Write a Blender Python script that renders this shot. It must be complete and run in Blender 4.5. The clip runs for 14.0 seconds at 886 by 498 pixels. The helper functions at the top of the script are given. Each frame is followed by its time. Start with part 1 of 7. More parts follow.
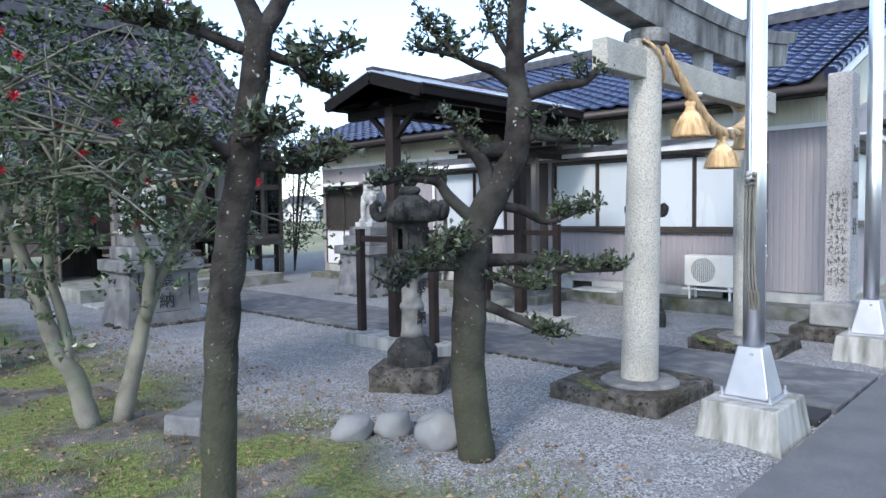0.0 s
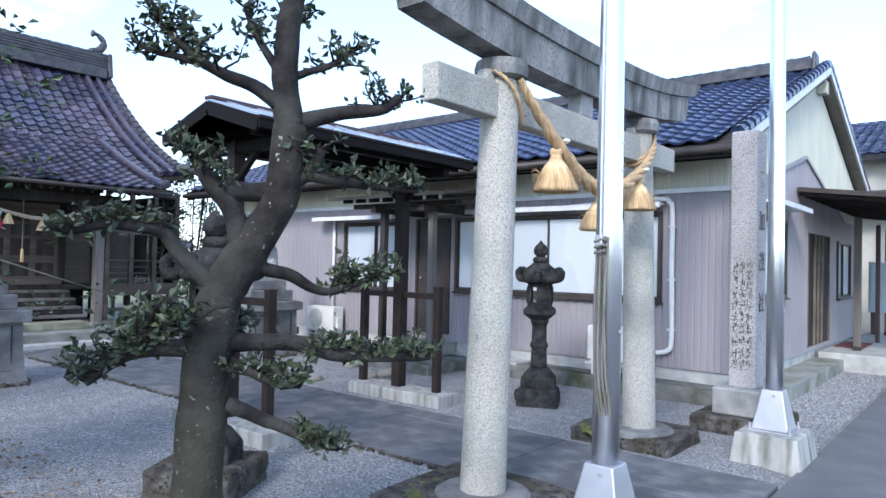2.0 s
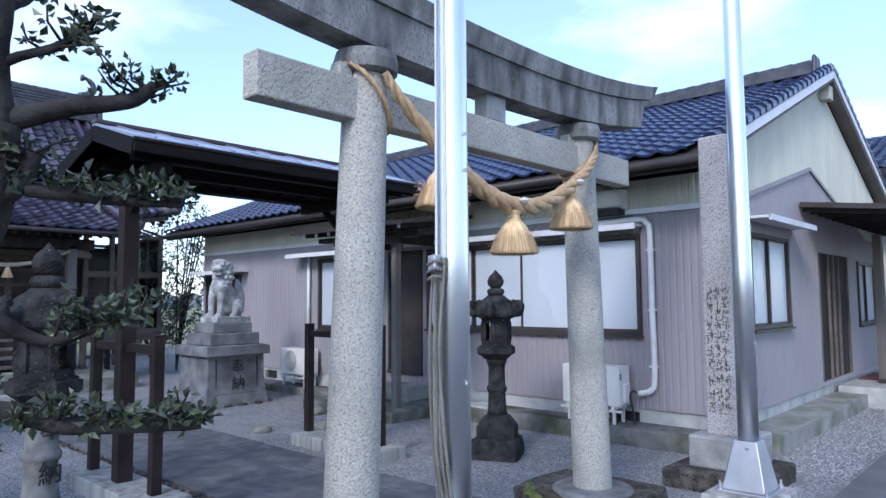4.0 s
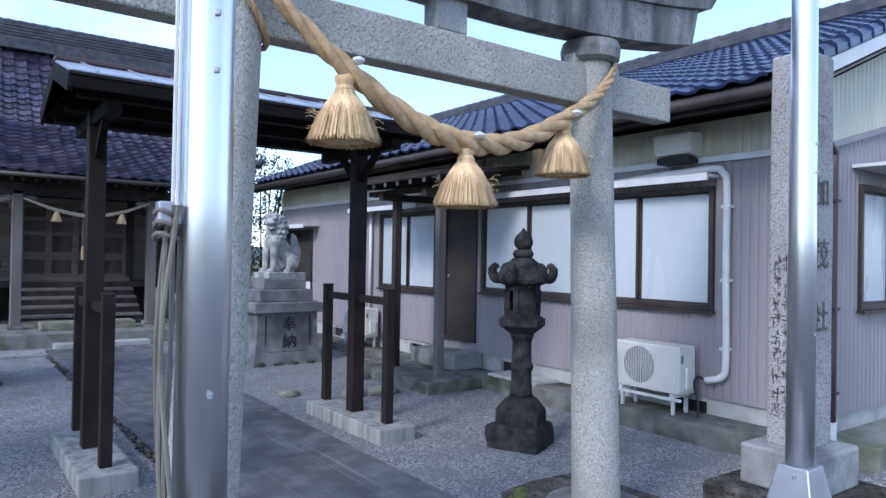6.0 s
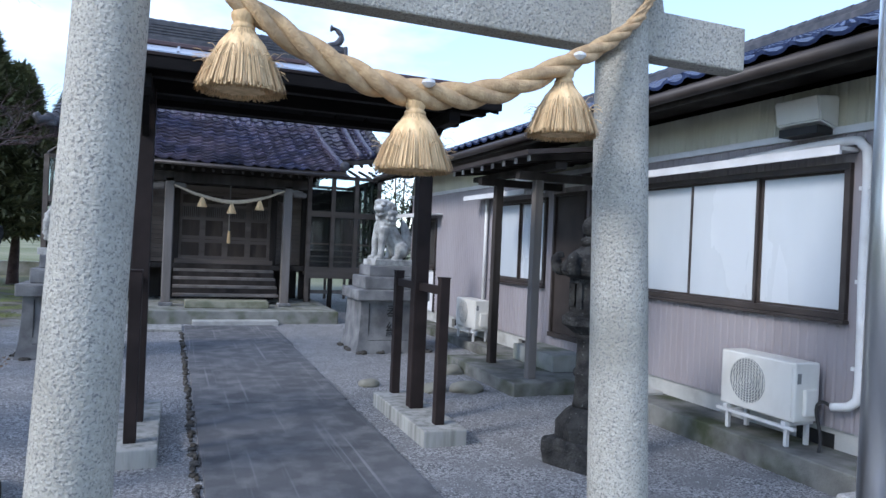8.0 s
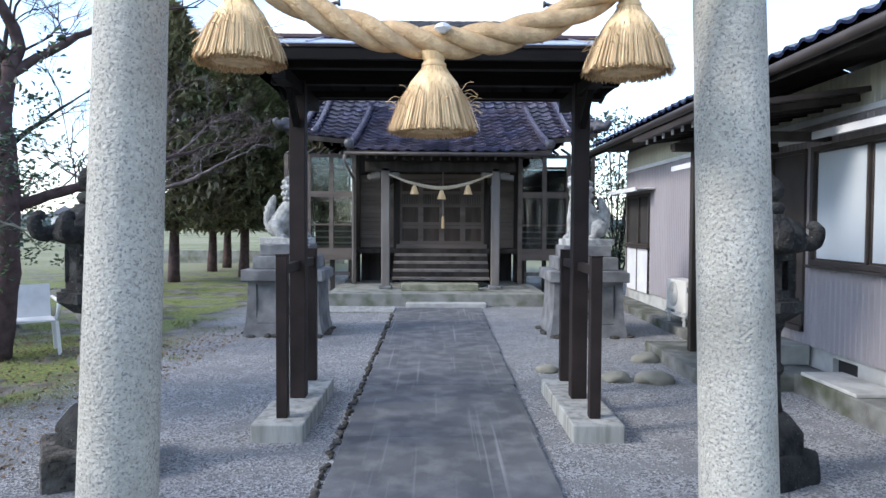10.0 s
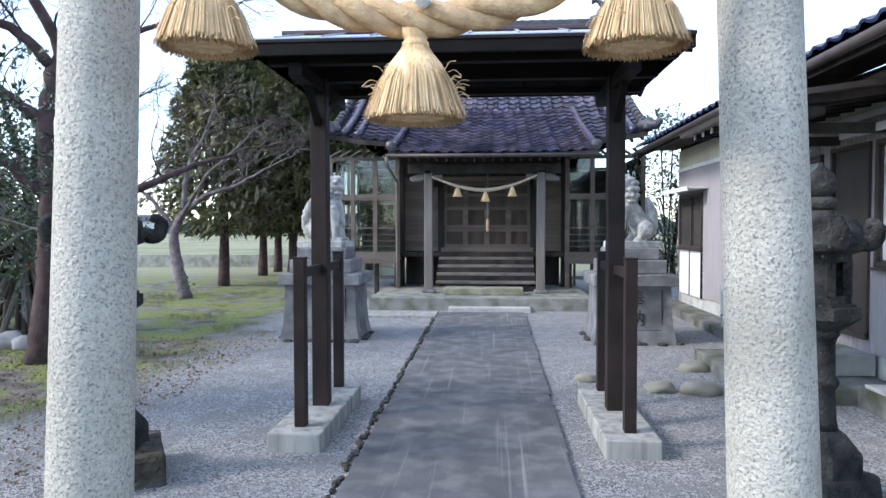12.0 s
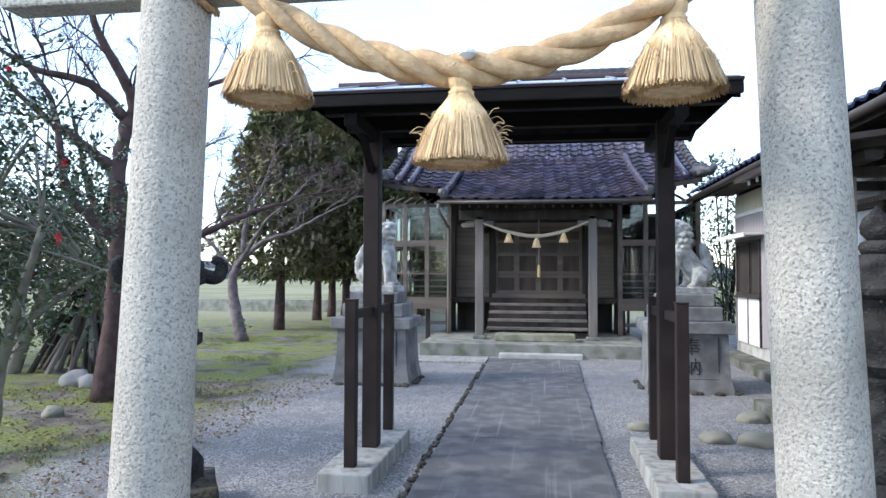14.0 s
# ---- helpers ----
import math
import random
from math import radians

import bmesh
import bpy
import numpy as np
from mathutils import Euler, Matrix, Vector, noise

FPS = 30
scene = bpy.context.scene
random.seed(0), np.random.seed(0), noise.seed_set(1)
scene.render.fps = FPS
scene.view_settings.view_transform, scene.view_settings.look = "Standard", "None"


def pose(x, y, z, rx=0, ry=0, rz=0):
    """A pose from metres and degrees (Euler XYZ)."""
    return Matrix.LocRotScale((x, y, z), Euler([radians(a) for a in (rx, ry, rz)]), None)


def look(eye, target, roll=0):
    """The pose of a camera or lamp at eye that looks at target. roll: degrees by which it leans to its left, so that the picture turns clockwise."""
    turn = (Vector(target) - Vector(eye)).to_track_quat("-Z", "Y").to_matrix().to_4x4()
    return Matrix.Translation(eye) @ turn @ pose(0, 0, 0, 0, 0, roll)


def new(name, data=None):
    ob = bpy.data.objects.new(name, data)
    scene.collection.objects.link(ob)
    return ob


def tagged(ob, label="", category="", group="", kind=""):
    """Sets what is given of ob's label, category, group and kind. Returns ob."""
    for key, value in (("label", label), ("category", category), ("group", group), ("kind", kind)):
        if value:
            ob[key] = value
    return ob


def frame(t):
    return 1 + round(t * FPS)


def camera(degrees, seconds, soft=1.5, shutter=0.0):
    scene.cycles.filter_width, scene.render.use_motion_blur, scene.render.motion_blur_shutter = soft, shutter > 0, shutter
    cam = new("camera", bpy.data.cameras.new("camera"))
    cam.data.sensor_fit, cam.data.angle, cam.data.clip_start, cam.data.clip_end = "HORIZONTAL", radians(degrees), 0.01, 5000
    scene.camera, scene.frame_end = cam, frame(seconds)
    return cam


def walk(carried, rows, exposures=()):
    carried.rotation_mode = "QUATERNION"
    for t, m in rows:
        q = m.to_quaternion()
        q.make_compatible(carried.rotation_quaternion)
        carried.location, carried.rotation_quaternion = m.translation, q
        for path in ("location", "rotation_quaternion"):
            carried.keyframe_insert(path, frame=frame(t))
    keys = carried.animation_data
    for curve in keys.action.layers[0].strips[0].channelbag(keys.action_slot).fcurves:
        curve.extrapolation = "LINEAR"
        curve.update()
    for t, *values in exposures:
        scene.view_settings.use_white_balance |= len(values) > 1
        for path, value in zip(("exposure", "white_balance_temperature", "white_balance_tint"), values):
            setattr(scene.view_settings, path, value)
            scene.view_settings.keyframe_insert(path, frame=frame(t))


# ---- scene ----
cam = camera(66.2, 14.0)
PATH = [
    (0, (-6.321, -2.642, 1.575), (-4.877, -1.263, 1.463), -0.9),
    (0.5, (-5.942, -2.628, 1.575), (-4.518, -1.224, 1.509), -3.0),
    (1, (-5.595, -2.636, 1.601), (-4.239, -1.168, 1.538), -2.0),
    (1.5, (-5.214, -2.589, 1.618), (-3.743, -1.237, 1.538), 0.5),
    (2, (-4.823, -2.605, 1.638), (-3.284, -1.328, 1.683), 1.3),
    (2.5, (-4.479, -2.638, 1.688), (-2.947, -1.36, 1.823), 1.6),
    (3, (-4.162, -2.64, 1.726), (-2.589, -1.443, 2.025), 1.1),
    (3.5, (-3.853, -2.763, 1.673), (-2.322, -1.509, 1.959), -1.6),
    (4, (-3.521, -2.815, 1.633), (-2.054, -1.463, 1.783), -0.4),
    (4.2, (-3.373, -2.803, 1.628), (-1.901, -1.452, 1.721), -0.4),
    (6.3, (-1.866, -2.829, 1.682), (-0.732, -1.182, 1.712), 0.5),
    (6.5, (-1.764, -2.867, 1.661), (-0.668, -1.195, 1.697), 0.0),
    (7, (-1.419, -2.922, 1.659), (-0.477, -1.158, 1.672), -0.2),
    (7.5, (-1.105, -2.844, 1.643), (-0.093, -1.12, 1.615), 2.0),
    (8, (-0.813, -2.783, 1.632), (-0.081, -0.922, 1.624), 2.5),
    (8.5, (-0.572, -2.757, 1.653), (-0.276, -0.78, 1.586), 2.4),
    (8.7, (-0.48, -2.723, 1.651), (-0.298, -0.734, 1.552), 1.8),
    (10.8, (0.294, -2.471, 1.596), (0.305, -0.471, 1.566), 0.2),
    (11, (0.31, -2.426, 1.603), (0.337, -0.427, 1.587), 0.3),
    (11.5, (0.313, -2.345, 1.592), (0.293, -0.345, 1.585), -0.0),
    (12, (0.323, -2.322, 1.589), (0.181, -0.328, 1.524), -0.1),
    (12.5, (0.331, -2.326, 1.581), (0.138, -0.341, 1.444), -0.1),
    (13, (0.333, -2.33, 1.574), (0.13, -0.343, 1.458), -0.1),
    (13.5, (0.338, -2.353, 1.569), (0.173, -0.36, 1.554), 0.3),
    (14, (0.358, -2.401, 1.562), (0.063, -0.425, 1.635), 0.2),
]
EXPOSURES = [(0, 1.38, 6000, 10), (1.5, 1.54, 5850, 10), (3, 1.0, 5550, 15), (4, 0.94, 5500, 15), (7.5, 1.0, 5650, 12), (8.5, 1.2, 5850, 11), (11, 1.6, 6150, 11), (12.5, 1.74, 6150, 11), (13.5, 1.66, 6200, 11), (14, 1.7, 6250, 11)]
walk(cam, [(t, look(eye, target, roll)) for t, eye, target, roll in PATH], EXPOSURES)

# ---------- world and light ----------
def build_world():
    w = bpy.data.worlds.new("sky")
    scene.world = w
    w.use_nodes = True
    n, l = w.node_tree.nodes, w.node_tree.links
    n.clear()
    out = n.new("ShaderNodeOutputWorld")
    bg = n.new("ShaderNodeBackground")
    sky = n.new("ShaderNodeTexSky")
    sky.sky_type = 'NISHITA'
    sky.sun_disc = False
    sky.sun_elevation = radians(34)
    sky.sun_rotation = radians(-108)
    sky.air_density, sky.dust_density, sky.ozone_density = 1.0, 0.4, 3.2
    tc = n.new("ShaderNodeTexCoord")
    mp = n.new("ShaderNodeMapping")
    mp.inputs["Scale"].default_value = (1.0, 1.0, 2.6)
    no = n.new("ShaderNodeTexNoise")
    no.inputs["Scale"].default_value = 2.2
    no.inputs["Detail"].default_value = 6
    no.inputs["Roughness"].default_value = 0.55
    ramp = n.new("ShaderNodeValToRGB")
    ramp.color_ramp.elements[0].position, ramp.color_ramp.elements[1].position = 0.49, 0.78
    ramp.color_ramp.elements[0].color = (0.1, 0.1, 0.1, 1)
    ramp.color_ramp.elements[1].color = (0.54, 0.54, 0.54, 1)
    mix = n.new("ShaderNodeMixRGB")
    mix.inputs[2].default_value = (9.6, 9.5, 9.3, 1)
    l.new(tc.outputs["Generated"], mp.inputs[0])
    l.new(mp.outputs[0], no.inputs["Vector"])
    l.new(no.outputs[0], ramp.inputs[0])
    l.new(ramp.outputs[0], mix.inputs[0])
    l.new(sky.outputs[0], mix.inputs[1])
    l.new(mix.outputs[0], bg.inputs[0])
    bg.inputs[1].default_value = SKY
    l.new(bg.outputs[0], out.inputs[0])
    sun = new("sun", bpy.data.lights.new("sun", 'SUN'))
    sun.data.energy, sun.data.angle, sun.data.color = SUN, radians(14), (1.0, 0.91, 0.80)
    az, el = radians(108), radians(34)
    d = Vector((-math.sin(az) * math.cos(el), math.cos(az) * math.cos(el), math.sin(el)))
    sun.matrix_world = look((0, 0, 20), Vector((0, 0, 20)) - d)


SKY, SUN = 0.15, 1.4
build_world()

# ---------- materials ----------
def surf(name, a, b, scale=6.0, rough=0.75, metal=0.0, bump=0.25, bscale=70.0, stain=None, sscale=1.3, samount=0.5,
         speck=None, spscale=160.0, splevel=0.42, rand=0.0, island=False, stretch=(1, 1, 1), lo=0.35, hi=0.65, rvar=0.1, bdist=0.01, spec=0.5):
    m = bpy.data.materials.new(name)
    m.use_nodes = True
    n, l = m.node_tree.nodes, m.node_tree.links
    p = n["Principled BSDF"]
    tc, mp = n.new("ShaderNodeTexCoord"), n.new("ShaderNodeMapping")
    mp.inputs["Scale"].default_value = stretch
    l.new(tc.outputs["Object"], mp.inputs[0])

    def noise_(sc, detail=5):
        t = n.new("ShaderNodeTexNoise")
        t.inputs["Scale"].default_value, t.inputs["Detail"].default_value = sc, detail
        l.new(mp.outputs[0], t.inputs["Vector"])
        return t.outputs[0]

    def ramp_(src, p0, p1):
        r = n.new("ShaderNodeMapRange")
        r.inputs[1].default_value, r.inputs[2].default_value = p0, p1
        l.new(src, r.inputs[0])
        return r.outputs[0]

    def mix_(fac, c1, c2):
        x = n.new("ShaderNodeMixRGB")
        if isinstance(fac, float):
            x.inputs[0].default_value = fac
        else:
            l.new(fac, x.inputs[0])
        for k, c in ((1, c1), (2, c2)):
            if isinstance(c, tuple):
                x.inputs[k].default_value = (*c, 1)
            else:
                l.new(c, x.inputs[k])
        return x.outputs[0]

    base = noise_(scale)
    col = mix_(ramp_(base, lo, hi), a, b)
    if stain:
        s = noise_(sscale, 7)
        f = n.new("ShaderNodeMath")
        f.operation = 'MULTIPLY'
        f.inputs[1].default_value = samount
        l.new(ramp_(s, 0.45, 0.68), f.inputs[0])
        col = mix_(f.outputs[0], col, stain)
    if speck:
        s = noise_(spscale, 2)
        col = mix_(ramp_(s, splevel + 0.06, splevel - 0.04), col, speck)
    if rand:
        src = n.new("ShaderNodeNewGeometry").outputs["Random Per Island"] if island else n.new("ShaderNodeObjectInfo").outputs["Random"]
        h = n.new("ShaderNodeHueSaturation")
        r = n.new("ShaderNodeMapRange")
        r.inputs[3].default_value, r.inputs[4].default_value = 1 - rand, 1 + rand
        l.new(src, r.inputs[0])
        l.new(r.outputs[0], h.inputs["Value"])
        l.new(col, h.inputs["Color"])
        col = h.outputs[0]
    l.new(col, p.inputs["Base Color"])
    rr = n.new("ShaderNodeMapRange")
    rr.inputs[3].default_value, rr.inputs[4].default_value = max(0.02, rough - rvar), min(1, rough + rvar)
    l.new(base, rr.inputs[0])
    l.new(rr.outputs[0], p.inputs["Roughness"])
    p.inputs["Metallic"].default_value = metal
    p.inputs["Specular IOR Level"].default_value = spec
    if bump:
        bp = n.new("ShaderNodeBump")
        bp.inputs["Strength"].default_value, bp.inputs["Distance"].default_value = bump, bdist
        l.new(noise_(bscale, 4), bp.inputs["Height"])
        l.new(bp.outputs[0], p.inputs["Normal"])
    return m


M = {}
M["granite"] = surf("pale_granite", (0.37, 0.354, 0.305), (0.485, 0.466, 0.405), 60, 0.9, bump=0.8, bscale=70, stain=(0.26, 0.25, 0.21), sscale=2.2, samount=0.7, speck=(0.205, 0.2, 0.19), spscale=100, splevel=0.388, bdist=0.014)
M["granite_beam"] = surf("weathered_granite", (0.27, 0.27, 0.26), (0.40, 0.40, 0.38), 6, 0.85, bump=0.6, bscale=110, stain=(0.10, 0.10, 0.10), sscale=2.6, samount=0.75, speck=(0.15, 0.15, 0.15), spscale=120, splevel=0.38)
M["granite_post"] = surf("pitted_granite", (0.33, 0.31, 0.30), (0.42, 0.40, 0.39), 4, 0.85, bump=0.7, bscale=90, stain=(0.2, 0.19, 0.18), sscale=2, speck=(0.14, 0.14, 0.14), spscale=95, splevel=0.42)
M["lantern_stone"] = surf("dark_weathered_stone", (0.017, 0.017, 0.018), (0.056, 0.056, 0.053), 9, 0.95, bump=1.0, bscale=50, stain=(0.014, 0.014, 0.014), sscale=5, speck=(0.16, 0.165, 0.155), spscale=45, splevel=0.27, bdist=0.02, spec=0.15)
M["lantern_shaft"] = surf("mid_grey_stone", (0.12, 0.12, 0.12), (0.21, 0.21, 0.2), 9, 0.9, bump=0.6, bscale=70, stain=(0.08, 0.08, 0.08), sscale=5, spec=0.20)
M["pedestal"] = surf("pedestal_stone", (0.13, 0.13, 0.135), (0.24, 0.24, 0.235), 4, 0.88, bump=0.5, bscale=60, stain=(0.07, 0.07, 0.07), sscale=3, samount=0.7, speck=(0.14, 0.14, 0.14), spscale=90, splevel=0.36, spec=0.20)
M["statue"] = surf("statue_stone", (0.33, 0.33, 0.31), (0.5, 0.5, 0.47), 9, 0.9, bump=0.9, bscale=45, stain=(0.12, 0.12, 0.115), sscale=7, samount=0.75, bdist=0.02)
M["concrete"] = surf("pale_concrete", (0.36, 0.36, 0.34), (0.46, 0.46, 0.43), 3, 0.85, bump=0.3, bscale=80, stain=(0.2, 0.2, 0.18), sscale=4, samount=0.6)
M["soffit_taupe"] = surf("taupe_soffit_board", (0.17, 0.15, 0.13), (0.23, 0.21, 0.185), 3, 0.8, bump=0.1, stain=(0.12, 0.11, 0.1), sscale=2)
M["ledge"] = surf("dark_mossy_ledge", (0.10, 0.10, 0.092), (0.21, 0.21, 0.19), 4, 0.9, bump=0.6, bscale=60, stain=(0.045, 0.055, 0.022), sscale=2.6, samount=0.9, spec=0.2)
M["plinth_concrete"] = surf("weathered_plinth_concrete", (0.25, 0.25, 0.233), (0.37, 0.37, 0.345), 5, 0.9, bump=0.5, bscale=90, stain=(0.09, 0.095, 0.075), sscale=13, samount=0.7, stretch=(1, 1, 0.12))
M["hall_plinth"] = surf("mossy_hall_plinth", (0.17, 0.173, 0.155), (0.28, 0.28, 0.25), 3, 0.9, bump=0.5, bscale=60, stain=(0.07, 0.085, 0.035), sscale=3.5, samount=0.8)
M["hall_step"] = surf("lichened_step_stone", (0.19, 0.195, 0.13), (0.31, 0.3, 0.225), 6, 0.9, bump=0.5, bscale=60, stain=(0.1, 0.11, 0.06), sscale=5, samount=0.6)
M["old_concrete"] = surf("mossy_concrete", (0.22, 0.22, 0.20), (0.32, 0.32, 0.29), 3, 0.9, bump=0.5, bscale=60, stain=(0.10, 0.115, 0.06), sscale=2.5, samount=0.8)
M["mossy_stone"] = surf("mossy_slab", (0.04, 0.036, 0.032), (0.125, 0.117, 0.104), 9, 0.95, bump=1.0, bscale=30, stain=(0.05, 0.042, 0.025), sscale=3.2, samount=0.8, speck=(0.02, 0.02, 0.018), spscale=28, splevel=0.36, bdist=0.03, spec=0.15)
M["streak_concrete"] = surf("streaked_concrete", (0.28, 0.275, 0.25), (0.39, 0.385, 0.355), 9, 0.9, bump=0.5, bscale=90, stain=(0.10, 0.105, 0.08), sscale=11, samount=0.85, stretch=(1, 1, 0.1))
M["granite_lintel"] = surf("streaked_granite", (0.17, 0.17, 0.16), (0.31, 0.305, 0.29), 8, 0.9, bump=0.8, bscale=90, stain=(0.045, 0.045, 0.042), sscale=6, samount=0.95, speck=(0.12, 0.12, 0.12), spscale=120, splevel=0.4, stretch=(1, 1, 0.3))
# the shade inside cut strokes, put into the base colour
M["carved"] = surf("carved_shade", (0.06, 0.059, 0.056), (0.14, 0.138, 0.133), 30, 0.95)
M["moss"] = surf("moss", (0.045, 0.06, 0.012), (0.13, 0.15, 0.03), 22, 0.95, bump=1.0, bscale=120)
M["path"] = surf("grey_path_concrete", (0.062, 0.064, 0.068), (0.105, 0.107, 0.112), 2.0, 0.9, bump=0.4, bscale=120, stain=(0.23, 0.226, 0.222), sscale=4.5, samount=0.5, speck=(0.08, 0.08, 0.08), spscale=150, splevel=0.36)


def scrapes(m):
    """Long pale scrape marks along the paving."""
    n, l = m.node_tree.nodes, m.node_tree.links
    p = n["Principled BSDF"]
    src = p.inputs["Base Color"].links[0].from_socket
    tc, mp, nz, mr, mx = (n.new("ShaderNode" + k) for k in ("TexCoord", "Mapping", "TexNoise", "MapRange", "MixRGB"))
    mp.inputs["Scale"].default_value = (24, 0.4, 1)
    mp.inputs["Rotation"].default_value = (0, 0, 0.05)
    nz.inputs["Scale"].default_value, nz.inputs["Detail"].default_value = 1.0, 3
    mr.inputs[1].default_value, mr.inputs[2].default_value, mr.inputs[4].default_value = 0.6, 0.76, 0.42
    mx.inputs[2].default_value = (0.34, 0.34, 0.345, 1)
    l.new(tc.outputs["Object"], mp.inputs[0])
    l.new(mp.outputs[0], nz.inputs["Vector"])
    l.new(nz.outputs[0], mr.inputs[0])
    l.new(mr.outputs[0], mx.inputs[0])
    l.new(src, mx.inputs[1])
    l.new(mx.outputs[0], p.inputs["Base Color"])


scrapes(M["path"])
M["asphalt"] = surf("asphalt", (0.1, 0.102, 0.105), (0.14, 0.142, 0.145), 3, 0.9, bump=0.5, bscale=180, stain=(0.19, 0.19, 0.19), sscale=1.0, samount=0.3, speck=(0.06, 0.06, 0.06), spscale=220)
M["rock"] = surf("river_rock", (0.17, 0.17, 0.175), (0.27, 0.27, 0.265), 4, 0.85, bump=0.5, bscale=40, stain=(0.18, 0.18, 0.15), sscale=4)
M["flat_rock"] = surf("brown_field_stone", (0.2, 0.19, 0.15), (0.28, 0.27, 0.22), 4, 0.9, bump=0.6, bscale=40, stain=(0.1, 0.1, 0.07), sscale=4)
M["steel"] = surf("stainless_steel", (0.74, 0.75, 0.77), (0.8, 0.81, 0.82), 3, 0.3, 1.0, bump=0.02, bscale=200, rvar=0.05)
M["steel_mat"] = surf("brushed_steel", (0.42, 0.42, 0.44), (0.5, 0.5, 0.52), 5, 0.5, 0.9, bump=0.05, bscale=200)
M["brown_metal"] = surf("dark_brown_steel", (0.018, 0.013, 0.012), (0.03, 0.022, 0.02), 4, 0.55, 0.0, bump=0.05, bscale=100, spec=0.15)
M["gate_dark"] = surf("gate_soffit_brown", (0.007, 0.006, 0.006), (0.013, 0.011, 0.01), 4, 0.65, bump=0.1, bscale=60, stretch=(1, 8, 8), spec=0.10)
M["silver_trim"] = surf("silver_roof_metal", (0.40, 0.43, 0.49), (0.5, 0.53, 0.58), 3, 0.3, 0.7, bump=0.03, bscale=60)
M["siding"] = surf("mauve_grey_siding", (0.255, 0.232, 0.242), (0.29, 0.267, 0.275), 1.2, 0.6, bump=0.08, bscale=40, stain=(0.23, 0.205, 0.21), sscale=2.5, samount=0.5, stretch=(1, 1, 0.35))
M["cream"] = surf("cream_siding", (0.50, 0.49, 0.39), (0.58, 0.57, 0.46), 1.5, 0.6, bump=0.08, bscale=40, stain=(0.42, 0.41, 0.33), sscale=2.5, samount=0.5, stretch=(1, 1, 0.35))
M["white_trim"] = surf("white_trim", (0.6, 0.6, 0.6), (0.7, 0.7, 0.7), 4, 0.5, bump=0.05)
M["frame_brown"] = surf("dark_brown_aluminium", (0.04, 0.033, 0.03), (0.06, 0.05, 0.045), 4, 0.4, bump=0.03, spec=0.25)
M["frosted"] = surf("frosted_glass", (0.45, 0.49, 0.52), (0.53, 0.565, 0.59), 1.2, 0.25, bump=0.04, bscale=150, stretch=(1, 1, 0.3))
M["wood_dark"] = surf("weathered_dark_wood", (0.018, 0.015, 0.013), (0.045, 0.038, 0.033), 5, 0.8, bump=0.4, bscale=40, stain=(0.075, 0.067, 0.06), sscale=3, samount=0.5, stretch=(1, 1, 0.15), spec=0.15)
M["wood_grey"] = surf("silvered_wood", (0.125, 0.112, 0.1), (0.22, 0.2, 0.182), 6, 0.85, bump=0.4, bscale=50, stain=(0.055, 0.047, 0.04), sscale=3, samount=0.6, stretch=(1, 1, 0.12), spec=0.20)
M["wood_mid"] = surf("brown_board", (0.09, 0.07, 0.055), (0.17, 0.135, 0.11), 6, 0.75, bump=0.35, bscale=45, stain=(0.035, 0.028, 0.022), sscale=3, samount=0.5, stretch=(0.15, 1, 1))
# wood_mid darkened: the shade of the recessed door panels is in the colour
M["door_recess_wood"] = surf("shaded_brown_door_board", (0.05, 0.038, 0.03), (0.095, 0.073, 0.058), 6, 0.75, bump=0.35, bscale=45, stain=(0.028, 0.022, 0.018), sscale=3, samount=0.5, stretch=(1, 1, 0.15), spec=0.2)
M["tile_blue"] = surf("glazed_blue_black_tile", (0.011, 0.018, 0.05), (0.027, 0.04, 0.095), 7, 0.24, bump=0.1, bscale=60, rand=0.45, island=True, stain=(0.06, 0.07, 0.1), sscale=4, samount=0.3)
M["tile_blue_piece"] = surf("glazed_blue_black_tile_piece", (0.011, 0.018, 0.05), (0.027, 0.04, 0.095), 7, 0.24, bump=0.1, bscale=60, rand=0.45, stain=(0.06, 0.07, 0.1), sscale=4, samount=0.3)
M["tile_old"] = surf("aged_purple_tile", (0.016, 0.02, 0.045), (0.058, 0.046, 0.064), 0.9, 0.2, bump=0.25, bscale=60, rand=0.6, island=True, stain=(0.13, 0.12, 0.13), sscale=8, samount=0.3)
M["ridge_tile"] = surf("dark_ridge_tile", (0.022, 0.022, 0.026), (0.05, 0.048, 0.055), 8, 0.45, bump=0.2, bscale=60, stain=(0.13, 0.12, 0.12), sscale=6, samount=0.4)
M["ac_white"] = surf("ivory_enamel", (0.62, 0.61, 0.56), (0.68, 0.67, 0.62), 3, 0.45, bump=0.02, stain=(0.5, 0.48, 0.42), sscale=5, samount=0.3)
M["ac_grey"] = surf("grey_grille", (0.16, 0.17, 0.17), (0.2, 0.21, 0.21), 5, 0.5, bump=0)
M["pvc"] = surf("white_pvc", (0.6, 0.6, 0.59), (0.68, 0.68, 0.66), 4, 0.45, bump=0.03, stain=(0.45, 0.44, 0.42), sscale=6, samount=0.4)
M["pipe_red"] = surf("dark_red_brown_pipe", (0.055, 0.03, 0.03), (0.075, 0.042, 0.042), 4, 0.45, bump=0.03)
M["black"] = surf("black_rubber_and_openings", (0.012, 0.012, 0.012), (0.02, 0.02, 0.02), 5, 0.7, bump=0.05)
M["ink"] = surf("black_lettering", (0.015, 0.015, 0.015), (0.03, 0.03, 0.03), 5, 0.9, bump=0)
